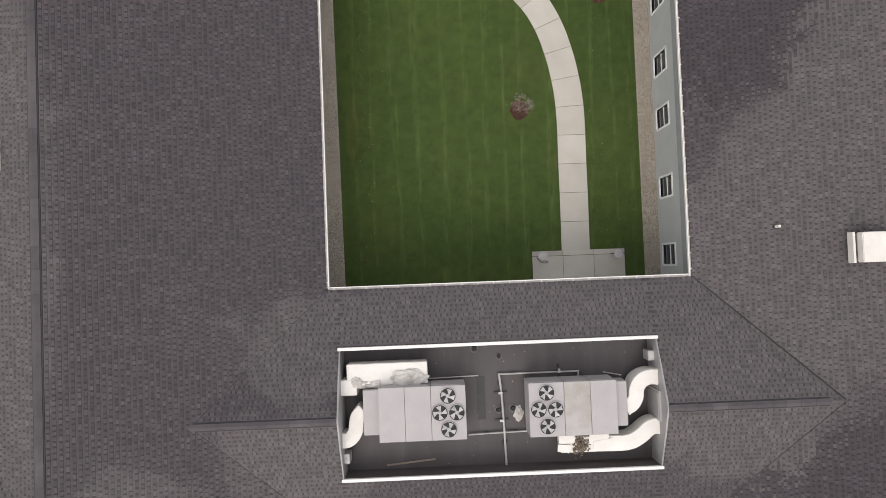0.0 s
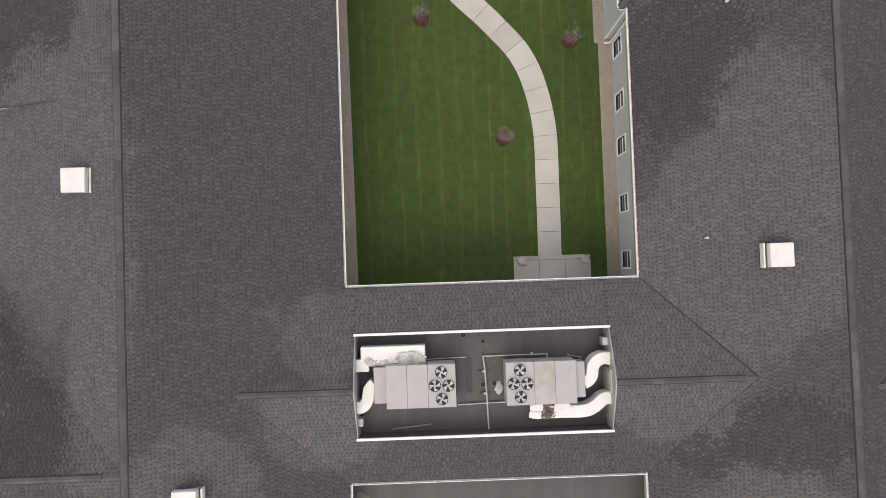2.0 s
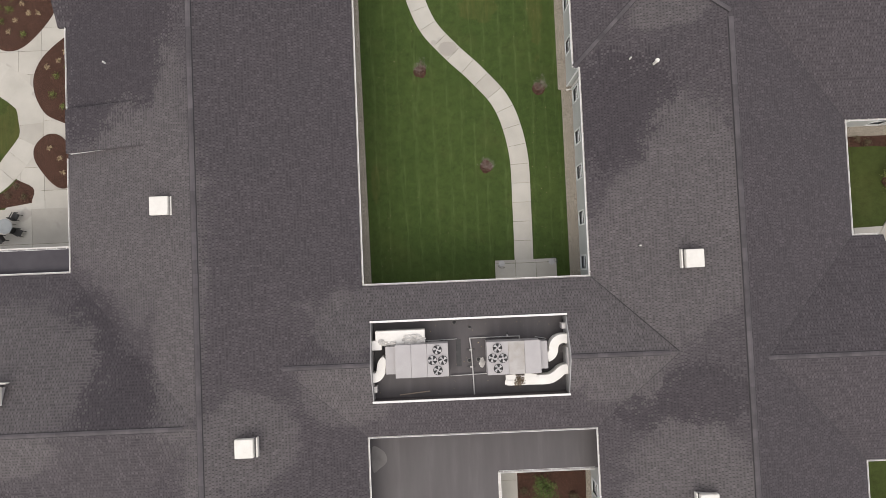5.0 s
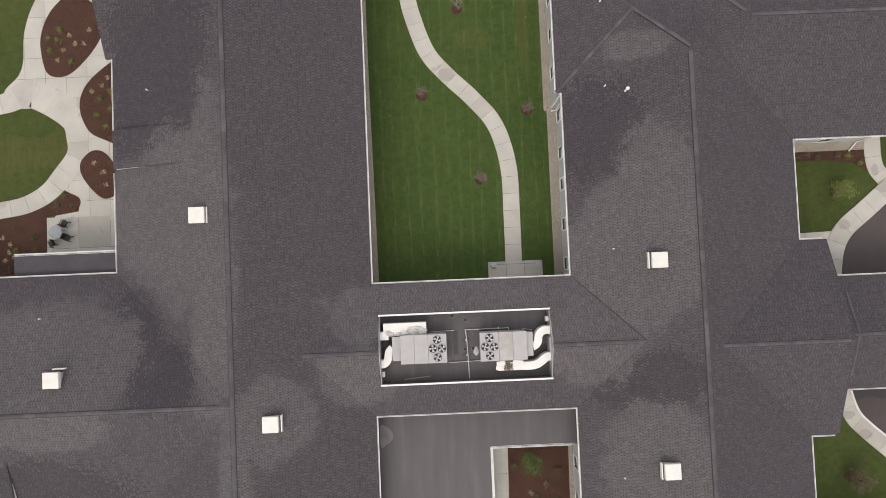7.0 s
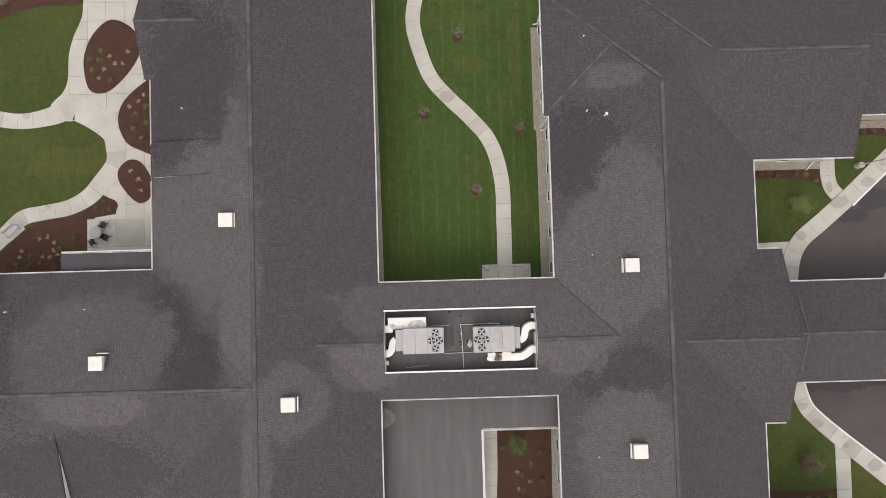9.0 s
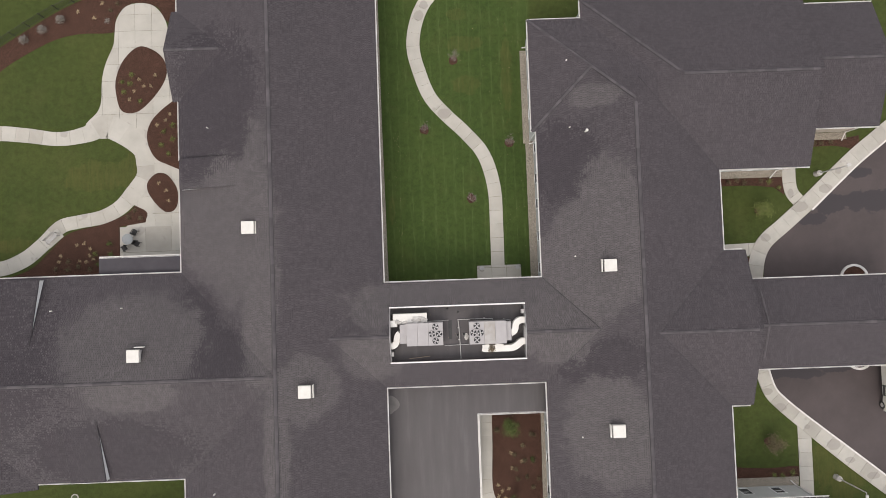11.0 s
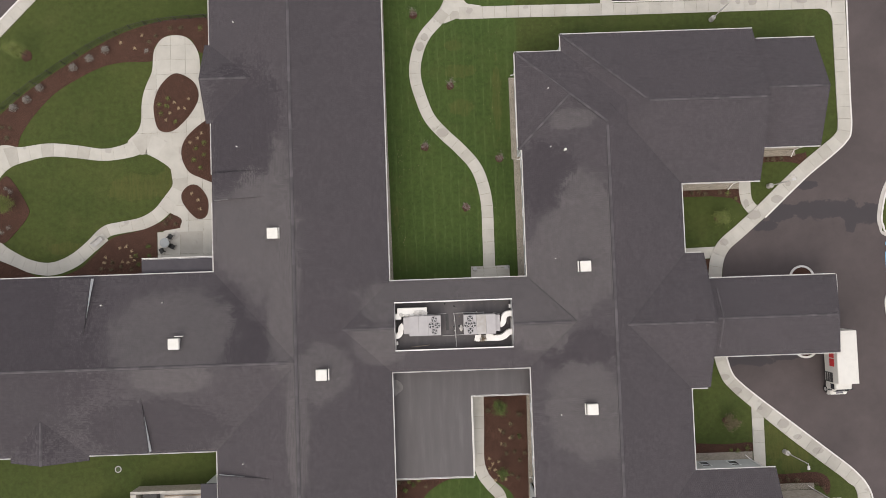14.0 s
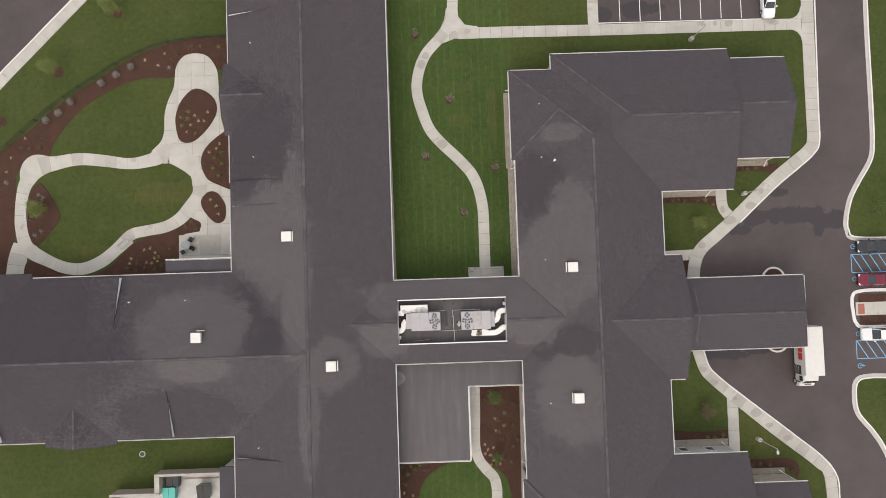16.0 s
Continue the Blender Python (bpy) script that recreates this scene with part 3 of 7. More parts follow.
# ---- gutters ----
def gutter(p0, p1, out, z=EAVE, w=0.2):
    """A white open gutter along an eave, with straps across it. out: the way that it faces in plan."""
    p0, p1, o = Vector((*p0, 0)), Vector((*p1, 0)), Vector((*out, 0))
    d = (p1 - p0).normalized()
    length = (p1 - p0).length
    bm = bmesh.new()
    prof = [(-0.07, 0.0), (-0.07, -0.12), (w - 0.07, -0.12), (w - 0.07, 0.012), (w - 0.105, 0.012), (w - 0.105, -0.09), (-0.045, -0.09), (-0.045, 0.0)]
    rings = [[bm.verts.new(p + o * a + Vector((0, 0, z + b))) for a, b in prof] for p in (p0, p1)]
    n = len(prof)
    for i in range(n):
        bm.faces.new((rings[0][i], rings[0][(i + 1) % n], rings[1][(i + 1) % n], rings[1][i]))
    bm.faces.new(rings[0])
    bm.faces.new(rings[1][::-1])
    k = 0.35
    while k < length - 0.1:
        c = p0 + d * k
        q = [c + d * s * 0.022 + o * a for s, a in ((-1, -0.07), (1, -0.07), (1, w - 0.07), (-1, w - 0.07))]
        lo = [bm.verts.new(v + Vector((0, 0, z + 0.004))) for v in q]
        hi = [bm.verts.new(v + Vector((0, 0, z + 0.018))) for v in q]
        bm.faces.new(hi)
        for i in range(4):
            bm.faces.new((lo[i], lo[(i + 1) % 4], hi[(i + 1) % 4], hi[i]))
        k += 0.72
    g = part("gutter", bm, WHITE, building, "white aluminium eave gutter with straps")
    tr = bmesh.new()
    vs = [tr.verts.new(p + o * a + Vector((0, 0, z - 0.084))) for p, a in ((p0, -0.044), (p0, w - 0.106), (p1, w - 0.106), (p1, -0.044))]
    tr.faces.new(vs)
    part("trough", tr, GUTTER_IN, g, "dirty gutter trough")


W_, E_, N_, S_ = (-1, 0), (1, 0), (0, 1), (0, -1)
for x, ya, yb, o in ((-5.35, -0.86, 52, E_), (-5.35, -48, -11.67, E_), (-26.3, 0.95, 9.3, W_), (-26.3, 12.7, 18.96, W_), (-26.3, 28.55, 52, W_), (-26.3, -48, -20.2, W_), (11.22, -0.86, 14.5, W_),
                     (11.22, -27.0, -11.67, W_), (10.75, 14.5, 26.4, W_), (10.75, -41.1, -27.0, W_), (16.4, 26.4, 28.46, W_), (30.3, 1.3, 9.8, E_), (30.3, -24.5, -14.8, E_)):
    gutter((x, ya), (x, yb), o)
for y, xa, xb, o in ((0.95, -52.24, -26.3, N_), (-20.2, -41.46, -26.3, S_), (-20.2, -74, -50.67, S_), (-0.86, -5.35, 11.15, N_), (-11.67, -5.35, 11.15, S_), (26.4, 10.75, 16.4, N_),
                     (28.46, 16.4, 39.9, N_), (9.8, 30.3, 39.9, S_), (-24.5, 30.3, 39.9, N_), (1.3, 30.3, 32.3, N_), (-14.8, 30.3, 32.3, S_)):
    gutter((xa, y), (xb, y), o)
for y, o in ((27.28, N_), (13.9, S_), (-28.6, N_)):
    gutter((40.5, y), (47.7, y), o, EAVE - 0.3)
gutter((33.3, -1.85), (48.75, -1.85), N_, EAVE - 0.58)
gutter((33.3, -11.25), (48.75, -11.25), S_, EAVE - 0.58)
gutter((48.75, -11.25), (48.75, -1.85), E_, EAVE - 0.58)


# ---- ridge and hip caps ----
def caps(p0, p1, roof, lean=PITCH, piece=0.62, width=0.14):
    """Overlapping cap pieces along a ridge or hip."""
    p0, p1 = Vector(p0), Vector(p1)
    d = (p1 - p0).normalized()
    side = d.cross(Vector((0, 0, 1))).normalized()
    n = max(1, int((p1 - p0).length / piece))
    fall = width * lean * (1.0 if abs(d.z) < 0.05 else 0.6)
    up = Vector((0, 0, 1))
    rows = []
    for along, lift in ((0.0, 0.082), (piece + 0.03, 0.064)):
        c = d * along + up * lift
        rows += [c - side * width - up * fall, c, c + side * width - up * fall]
    lows = [r - up * 0.055 for r in rows]
    faces = [(0, 1, 4, 3), (1, 2, 5, 4), (0, 3, 9, 6), (2, 8, 11, 5), (0, 6, 7, 1), (1, 7, 8, 2)]
    me = bpy.data.meshes.new("ridge_cap")
    me.from_pydata([tuple(v) for v in rows + lows], [], faces)
    me.materials.append(CAP)
    for i in range(n):
        ob = new("ridge_cap", me)
        ob.parent = roof
        ob.location = p0 + d * (i * piece)
    end = d * (n * piece)
    # Added dark strips on each flank, painted shadow of the raised caps.
    for s in (-1, 1):
        a, b = side * s * (width - 0.02), side * s * (width + 0.045)
        drop = up * lean * (1.0 if abs(d.z) < 0.05 else 0.6)
        q = [a - drop * (width - 0.02) + up * 0.05, b - drop * (width + 0.045) + up * 0.05]
        verts = [p0 + q[0], p0 + q[1], p0 + end + q[1], p0 + end + q[0]]
        verts += [v - up * 0.05 for v in verts]
        mesh_object("ridge_slot", verts, [(0, 1, 2, 3), (1, 5, 6, 2), (0, 3, 7, 4), (0, 4, 5, 1), (3, 2, 6, 7)], VALLEY_AND_SHADE, roof, "dark strip standing for the shadow beside the ridge caps")


CAP = plain("shingle_cap", (0.072, 0.063, 0.067), (0.112, 0.099, 0.102), 0.9, 0.8, 0.0, 70.0, 0.25, 0.35, 0.28)
# Near-black for valley lines, and for the shade strips beside ridge caps.
VALLEY_AND_SHADE = plain("dark_flashing_and_ridge_shade", (0.022, 0.02, 0.021), (0.034, 0.031, 0.032), 1.0, 0.7)


def valley(p0, p1, roof, width=0.05):
    """A dark cut line along a valley between two slopes."""
    bm = bmesh.new()
    tube(bm, Vector(p0) + Vector((0, 0, 0.02)), Vector(p1) + Vector((0, 0, 0.02)), width, width, 6)
    part("valley_flashing", bm, VALLEY_AND_SHADE, roof)


R = {k: v[0] for k, v in ROOFS.items()}
_z = EAVE + 5.405 * PITCH
valley((11.22, -0.86, EAVE), (16.6, -6.2, _z), R["link_east"], 0.034)
valley((-5.35, -0.86, EAVE), (-10.75, -6.2, _z), R["link_west"], 0.014)
valley((-5.35, -11.67, EAVE), (-10.75, -6.3, _z), R["link_west"], 0.014)
valley((11.22, -11.67, EAVE), (16.6, -6.3, _z), R["link_east"], 0.02)
valley((30.3, -24.5, EAVE), (21.0, -33.8, EAVE + 9.3 * PITCH), R["south_east"], 0.02)

valley((30.3, 1.3, EAVE), (22.3, -6.7, EAVE + 8.0 * PITCH), R["front"], 0.02)
valley((30.3, -14.8, EAVE), (22.3, -6.8, EAVE + 8.0 * PITCH), R["front"], 0.02)
valley((30.3, 9.8, EAVE), (21.0, 19.1, EAVE + 9.3 * PITCH), R["north_east"], 0.02)
zw, ze, zs, zn, zl = EAVE + 10.475 * PITCH, EAVE + 9.575 * PITCH, EAVE + 10.575 * PITCH, EAVE + 9.33 * PITCH, EAVE + 5.405 * PITCH
caps((-15.825, -40, zw), (-15.825, 46, zw), R["west"], piece=0.92, width=0.17)
caps((-62, -9.625, zs), (-16.4, -9.625, zs), R["southwest"], piece=0.92)
caps((20.725, -31.5, ze), (20.725, 16.8, ze), R["east"], piece=0.92, width=0.17)
caps((25.73, 19.13, zn), (39.9, 19.13, zn), R["north_east"])
caps((25.73, -33.83, zn), (39.9, -33.83, zn), R["south_east"])
caps((16.4, 28.46, EAVE), (25.73, 19.13, zn), R["north_east"])
caps((40.0, 20.59, EAVE - 0.3 + 6.69 * PITCH), (47.7, 20.59, EAVE - 0.3 + 6.69 * PITCH), R["north_east_end"])
caps((10.75, 26.42, EAVE), (20.725, 16.82, ze), R["east"])
caps((10.75, 14.5, EAVE + 0.02), (16.71, 20.46, EAVE + 5.96 * PITCH), R["north_bay"])
caps((10.75, -27.0, EAVE + 0.02), (17.7, -34.0, EAVE + 7.0 * PITCH), R["south_bay"])
caps((-11.0, -6.265, zl), (-4.73, -6.265, zl), R["link_west"])
caps((9.12, -6.265, zl), (16.2, -6.265, zl), R["link_east"])
zf = EAVE + 8.05 * PITCH
caps((22.2, -6.75, zf), (32.6, -6.75, zf), R["front"])
zc = EAVE - 0.58 + 4.7 * PITCH
caps((32.7, -6.55, zc), (47.7, -6.55, zc), R["canopy"])
caps((34.1, -6.55, zc), (34.0, -10.6, EAVE - 0.58 + 0.65 * PITCH), R["canopy"], width=0.1)
caps((34.1, -6.55, zc), (34.0, -2.5, EAVE - 0.58 + 0.65 * PITCH), R["canopy"], width=0.1)
caps((-26.9, 23.755, EAVE + 4.8 * 0.42), (-20.7, 23.755, EAVE + 4.8 * 0.42), R["west_gable"], 0.42)
caps((-46.065, -20.8, EAVE + 4.6 * PITCH), (-46.065, -15.7, EAVE + 4.6 * PITCH), R["south_gable"])


# ---- shed dormers that rise from the slopes ----
def shed_dormer(corner, width_dir, width, up_dir, run, lift=0.62, over=0.04):
    """A flatter roof laid over a slope: at its top it meets the slope, at the eave it stands lift above it, with triangular white cheeks."""
    c, wd, ud = Vector((*corner, 0)), Vector((*width_dir, 0)), Vector((*up_dir, 0))
    z_top = EAVE + run * PITCH - 0.06
    c, run = c + ud * 0.28, run - 0.28
    z_low = EAVE + lift + 0.05
    flat = (z_top - z_low) / run
    lows = [c - ud * over, c - ud * over + wd * width]
    z_out = z_low - over * flat
    tops = [c + ud * run, c + ud * run + wd * width]
    bm = bmesh.new()
    a, b = ([bm.verts.new(p + Vector((0, 0, z_out + h))) for p in lows] + [bm.verts.new(p + Vector((0, 0, z_top + h))) for p in tops[::-1]] for h in (0.03, -0.12))
    bm.faces.new(a)
    bm.faces.new(b[::-1])
    for i in range(4):
        bm.faces.new((a[i], a[(i + 1) % 4], b[(i + 1) % 4], b[i]))
    roof = part("dormer_roof", bm, SHINGLE, building, "raised shed dormer roof of dark shingles")
    ch = bmesh.new()
    for s in (0.0, width - 0.06):
        q = [c + wd * s + Vector((0, 0, EAVE - 0.05)), c + wd * s + Vector((0, 0, z_low - 0.1)), c + ud * run + wd * s + Vector((0, 0, z_top - 0.12))]
        t = [p + wd * 0.06 for p in q]
        v = [ch.verts.new(p) for p in q + t]
        ch.faces.new(v[:3])
        ch.faces.new(v[3:][::-1])
        for i in range(3):
            ch.faces.new((v[i], v[(i + 1) % 3], v[3 + (i + 1) % 3], v[3 + i]))
    q = [c + wd * s + ud * 0.02 + Vector((0, 0, z)) for s, z in ((0.1, EAVE - 0.1), (width - 0.1, EAVE - 0.1), (width - 0.1, z_low - 0.1), (0.1, z_low - 0.1))]
    ch.faces.new([ch.verts.new(p) for p in q])
    part("cheek", ch, TRIM, roof, "white triangular dormer cheek")
    edge = bmesh.new()
    for s in (-0.03, width):
        q = [p + wd * (s if p in (lows[0], tops[0]) else s - width) for p in (lows[0], tops[0])]
        v = [edge.verts.new(p + wd * k + Vector((0, 0, z + h))) for p, z in ((q[0], z_out), (q[1], z_top)) for k in (0, 0.03) for h in (-0.15, 0.035)]
        for f in ((0, 1, 3, 2), (4, 6, 7, 5), (0, 4, 5, 1), (2, 3, 7, 6), (1, 5, 7, 3), (0, 2, 6, 4)):
            edge.faces.new([v[i] for i in f])
    part("rake_board", edge, CAP, roof)
    kind = "ux" if abs(wd.x) > 0.5 else "uy"
    along = (corner[0], corner[0] + width * wd.x) if kind == "ux" else (corner[1], corner[1] + width * wd.y)
    start = (c.y - over * ud.y) if kind == "ux" else (c.x - over * ud.x)
    shingles((kind, min(along), max(along), start, ud.y if kind == "ux" else ud.x, run + over, z_out + 0.03, flat, 0.0, 0.0, roof))


for y in (9.55, 34.9, -26.0):
    shed_dormer((-26.3, y), (0, 1), 3.1, (1, 0), 7.5)
for x in (-43.95,):
    shed_dormer((x, 0.95), (1, 0), 3.4, (0, -1), 7.4, 0.9)
for x in (-37.5, -59.6):
    shed_dormer((x, -20.2), (1, 0), 3.5, (0, 1), 7.4, 0.85)


# ---- flat roofs ----
def flat_roof(x0, x1, y0, y1, z, label):
    f = block("flat_roof", (x0, x1, y0, y1, z - 0.25, z), MEMBRANE, building, label)
    block("wall", (x0 + 0.3, x1 - 0.3, y0 + 0.3, y1 - 0.3, 0, z - 0.25), SIDING, building)
    return f


flat_roof(-5.75, 4.05, -24.94, -11.3, 2.8, "flat dark grey membrane roof with faint streaks")
flat_roof(4.05, 11.55, -15.2, -11.3, 2.8, "flat dark grey membrane roof with faint streaks")
gutter((-5.4, -24.94), (4.1, -24.94), S_, 2.82)
gutter((4.1, -24.94), (4.1, -15.2), E_, 2.82)
gutter((4.1, -15.2), (11.3, -15.2), S_, 2.82)
PORCH = plain("dark_porch_roof", (0.044, 0.039, 0.044), (0.057, 0.051, 0.056), 0.8, 0.8, 0.0, 40.0, 0.2)
block("porch_roof", (-35.1, -26.25, 0.9, 2.8, 4.2, 4.4), PORCH, building, "low dark porch roof over the patio door")
gutter((-35.1, 2.8), (-26.25, 2.8), N_, 4.42)
gutter((-26.3, 0.95), (-26.3, 2.8), W_, 4.42)
for px in (-34.8, -30.8, -26.8):
    block("pillar", (px - 0.12, px + 0.12, 2.6, 2.84, 0, 4.2), TRIM, building, "white porch post")
block("porch_roof", (-28.5, -26.35, -34, -24.15, 4.2, 4.4), PORCH, building, "low dark roof beside the bin yard")
block("wall", (-28.3, -25.9, -34, -24.45, 0, 4.2), SIDING, building)


# ---- machine well in the link roof ----
x0, x1, y0, y1 = WELL
FLOOR = 4.6
block("well_floor", (x0, x1, y0, y1, FLOOR - 0.3, FLOOR), MEMBRANE, building, "dark membrane floor of the rooftop machine well")
for y, s in ((y1, -1), (y0, 1)):
    lo, hi = sorted((y - s * 0.075, y + s * 0.065))
    z_c = EAVE + 2.55 * PITCH
    block("coping", (x0 - 0.05, x1 + 0.05, lo, hi, z_c - 0.05, z_c + 0.08), WHITE, building, "white metal coping", 0.01)
    lo, hi = sorted((y, y + s * 0.06))
    block("well_wall", (x0, x1, lo, hi, FLOOR, z_c), MEMBRANE, building)
WELL_METAL = plain("pale_metal_panel", (0.26, 0.25, 0.245), (0.33, 0.32, 0.31), 1.2, 0.5)
for x, s in ((x0, 1), (x1, -1)):
    bm = bmesh.new()
    prof = [(y0, FLOOR), (y1, FLOOR), (y1, EAVE + 2.55 * PITCH), (-6.265, zl + 0.06), (y0, EAVE + 2.6 * PITCH)]
    a = [bm.verts.new((x - s * 0.02, y, z)) for y, z in prof]
    b = [bm.verts.new((x + s * 0.05, y, z)) for y, z in prof]
    bm.faces.new(a)
    bm.faces.new(b[::-1])
    for i in range(5):
        bm.faces.new((a[i], a[(i + 1) % 5], b[(i + 1) % 5], b[i]))
    part("well_wall", bm, WELL_METAL, building, "pale metal gable wall of the machine well")


# ---- paving: slabs, kerbs, beds ----
def offset_line(line, d):
    out = []
    for i, p in enumerate(line):
        a, b = line[max(i - 1, 0)], line[min(i + 1, len(line) - 1)]
        t = (b - a).normalized()
        out.append(p + Vector((-t.y, t.x)) * d)
    return out


def slab_walk(points, width, label, z=0.035, slab=1.55, steps=10, closed=False):
    """A concrete walk of single slabs along a rounded line; a point may name its own width."""
    line = smooth_loop([(*p, width) if len(p) == 2 else p for p in points], steps, closed)
    if closed:
        line.append(line[0])
    fine = [line[0]]
    for p in line[1:]:
        while (p - fine[-1]).length > 0.31:
            fine.append(fine[-1] + (p - fine[-1]).normalized() * 0.31)
    walk_thing = thing("sidewalk", label, "sidewalk", kind="structure")
    per = max(1, round(slab / 0.31))
    wide = [p.z for p in fine]
    fine = [p.xy for p in fine]
    L = [p + (q - p) * w / 2 for p, q, w in zip(fine, offset_line(fine, 1.0), wide)]
    R_ = [p - (q - p) * w / 2 for p, q, w in zip(fine, offset_line(fine, 1.0), wide)]
    for i in range(0, len(fine) - 1, per):
        j = min(i + per, len(fine) - 1)
        if j - i < 1:
            break
        loop = L[i:j + 1] + R_[i:j + 1][::-1]
        n = j - i
        d0, d1 = (fine[i + 1] - fine[i]).normalized() * 0.011, (fine[j] - fine[j - 1]).normalized() * -0.011
        loop[0], loop[-1] = loop[0] + d0, loop[-1] + d0
        loop[n], loop[n + 1] = loop[n] + d1, loop[n + 1] + d1
        m = len(loop)
        verts = [(p.x, p.y, z) for p in loop] + [(p.x, p.y, -0.05) for p in loop]
        faces = [tuple(range(m))[::-1]] + [(k, (k + 1) % m, m + (k + 1) % m, m + k) for k in range(m)]
        mesh_object("paving_slab", verts, faces, CONCRETE, walk_thing)
    return walk_thing


def clip(poly, axis, lim, keep_above):
    out = []
    for i, p in enumerate(poly):
        q = poly[(i + 1) % len(poly)]
        a, b = (p[axis] >= lim) == keep_above, (q[axis] >= lim) == keep_above
        if a:
            out.append(p)
        if a != b:
            t = (lim - p[axis]) / (q[axis] - p[axis])
            out.append((p[0] + (q[0] - p[0]) * t, p[1] + (q[1] - p[1]) * t))
    return out


def slab_field(outline, cell, label, z=0.035, gap=0.011):
    """A paved area cut into square slabs."""
    outline = [(p[0], p[1]) for p in outline]
    field = thing("paving", label, "paving", kind="structure")
    xs, ys = [p[0] for p in outline], [p[1] for p in outline]
    x = min(xs)
    while x < max(xs):
        y = min(ys)
        while y < max(ys):
            q = outline
            for axis, lim, above in ((0, x + gap, True), (0, x + cell - gap, False), (1, y + gap, True), (1, y + cell - gap, False)):
                q = clip(q, axis, lim, above) if len(q) > 2 else []
            if len(q) > 2:
                m = len(q)
                bm = bmesh.new()
                top = [bm.verts.new((*p, z)) for p in q]
                low = [bm.verts.new((*p, -0.05)) for p in q]
                try:
                    bm.faces.new(top)
                    for k in range(m):
                        bm.faces.new((top[k], top[(k + 1) % m], low[(k + 1) % m], low[k]))
                    bmesh.ops.remove_doubles(bm, verts=bm.verts[:], dist=0.002)
                    part("paving_slab", bm, CONCRETE, field)
                except ValueError:
                    bm.free()
            y += cell
        x += cell
    return field


KERB = plain("white_kerb_concrete", (0.58, 0.55, 0.51), (0.70, 0.67, 0.63), 1.2, 0.8, 0.0, 30.0, 0.1)
PAN = plain("kerb_gutter_concrete", (0.40, 0.37, 0.335), (0.50, 0.465, 0.425), 0.8, 0.85)


def kerb(points, width=0.2, high=0.13, label="pale concrete kerb along the asphalt", pan=0.0, steps=8, closed=False):
    """A raised kerb along a line; pan: width of the flat gutter on its right."""
    line = smooth_loop(points, steps, closed)
    if closed:
        line.append(line[0])
    k = thing("kerb", label, "kerb", kind="structure")

    def strip(name, a, b, z, mat):
        n = len(line)
        A, B = offset_line(line, a), offset_line(line, b)
        verts = [(p.x, p.y, z) for p in A] + [(p.x, p.y, z) for p in B] + [(p.x, p.y, -0.05) for p in A] + [(p.x, p.y, -0.05) for p in B]
        faces = []
        for i in range(n - 1):
            faces += [(i, n + i, n + i + 1, i + 1), (i, i + 1, 2 * n + i + 1, 2 * n + i), (n + i, 3 * n + i, 3 * n + i + 1, n + i + 1)]
        mesh_object(name, verts, faces, mat, k)

    strip("kerb_stone", width / 2, -width / 2, high, KERB)
    if pan:
        strip("kerb_gutter", -width / 2, -width / 2 - pan, 0.03, PAN)
    return k


def smooth(points, steps=6):
    return [(p.x, p.y) for p in smooth_loop(points, steps)]


# asphalt
east_edge = [(p.x, p.y) for p in smooth_loop([(55.5, 60), (55.2, 41.8), (54.75, 22.3), (54.62, 16.75), (53.72, 14.95), (51.75, 13.25), (48.7, 10.9), (45.7, 8.25), (42.8, 5.6), (40.0, 3.3), (38.0, 1.6), (37.22, 0.2), (36.85, -2.5)], 6, False)]
south_edge = [(p.x, p.y) for p in smooth_loop([(36.75, -10.9), (36.92, -12.1), (37.5, -14.05), (38.4, -15.2), (40.65, -17.2), (45.45, -21.1), (49.25, -24.2), (52.5, -26.95), (54.3, -29.6), (54.5, -33), (54.55, -40), (54.6, -60)], 6, False)]
sheet("road", east_edge + south_edge + [(90, -60), (90, 60)], 0.012, ASPHALT, "dark grey asphalt forecourt and parking lot with damp stains", 0.06, category="road")
sheet("road", [(24.4, 34.5), (47.6, 34.4), (47.6, 60), (24.4, 60)], 0.012, ASPHALT, "asphalt parking bays with white lines", 0.06, category="road")
sheet("road", [(-120, -29), (-64.6, 24.3), (-59.9, 29.6), (-55.1, 34.4), (-48.7, 40.9), (-30, 60), (-120, 60)], 0.012, ASPHALT, "dark asphalt lot behind a pale kerb", 0.06, category="road")
# lawns and islands inside the lot
sheet("lawn", smooth([(62.6, 60), (62.6, 41.6), (62.45, 31.8), (62.4, 22.0), (62.28, 16.5), (61.8, 13.8), (59.9, 10.7), (58.6, 8.3), (57.9, 5.6), (57.98, 4.1), (59.0, 3.1), (70, 2.9), (90, 2.9), (90, 60)]), 0.06, LAWN, "mown lawn island beside the road", 0.1)
sheet("lawn", smooth([(80, -16.4), (64.5, -16.5), (59.8, -16.4), (58.0, -16.9), (57.6, -18.8), (57.9, -21.1), (59.7, -23.5), (61.1, -25.8), (63, -32), (66, -60), (90, -60)]), 0.06, LAWN, "mown lawn island beside the parking bays", 0.1)
kerb([(62.6, 60), (62.6, 41.6), (62.45, 31.8), (62.4, 22.0), (62.28, 16.5), (61.8, 13.8), (59.9, 10.7), (58.6, 8.3), (57.9, 5.6), (57.98, 4.1), (59.0, 3.1), (65.7, 2.9), (80, 2.9)], pan=0.45)
kerb([(80, -16.4), (64.5, -16.5), (59.8, -16.4), (58.0, -16.9), (57.6, -18.8), (57.9, -21.1), (59.7, -23.5), (61.1, -25.8), (62.1, -28.9), (64, -40)], pan=0.45)
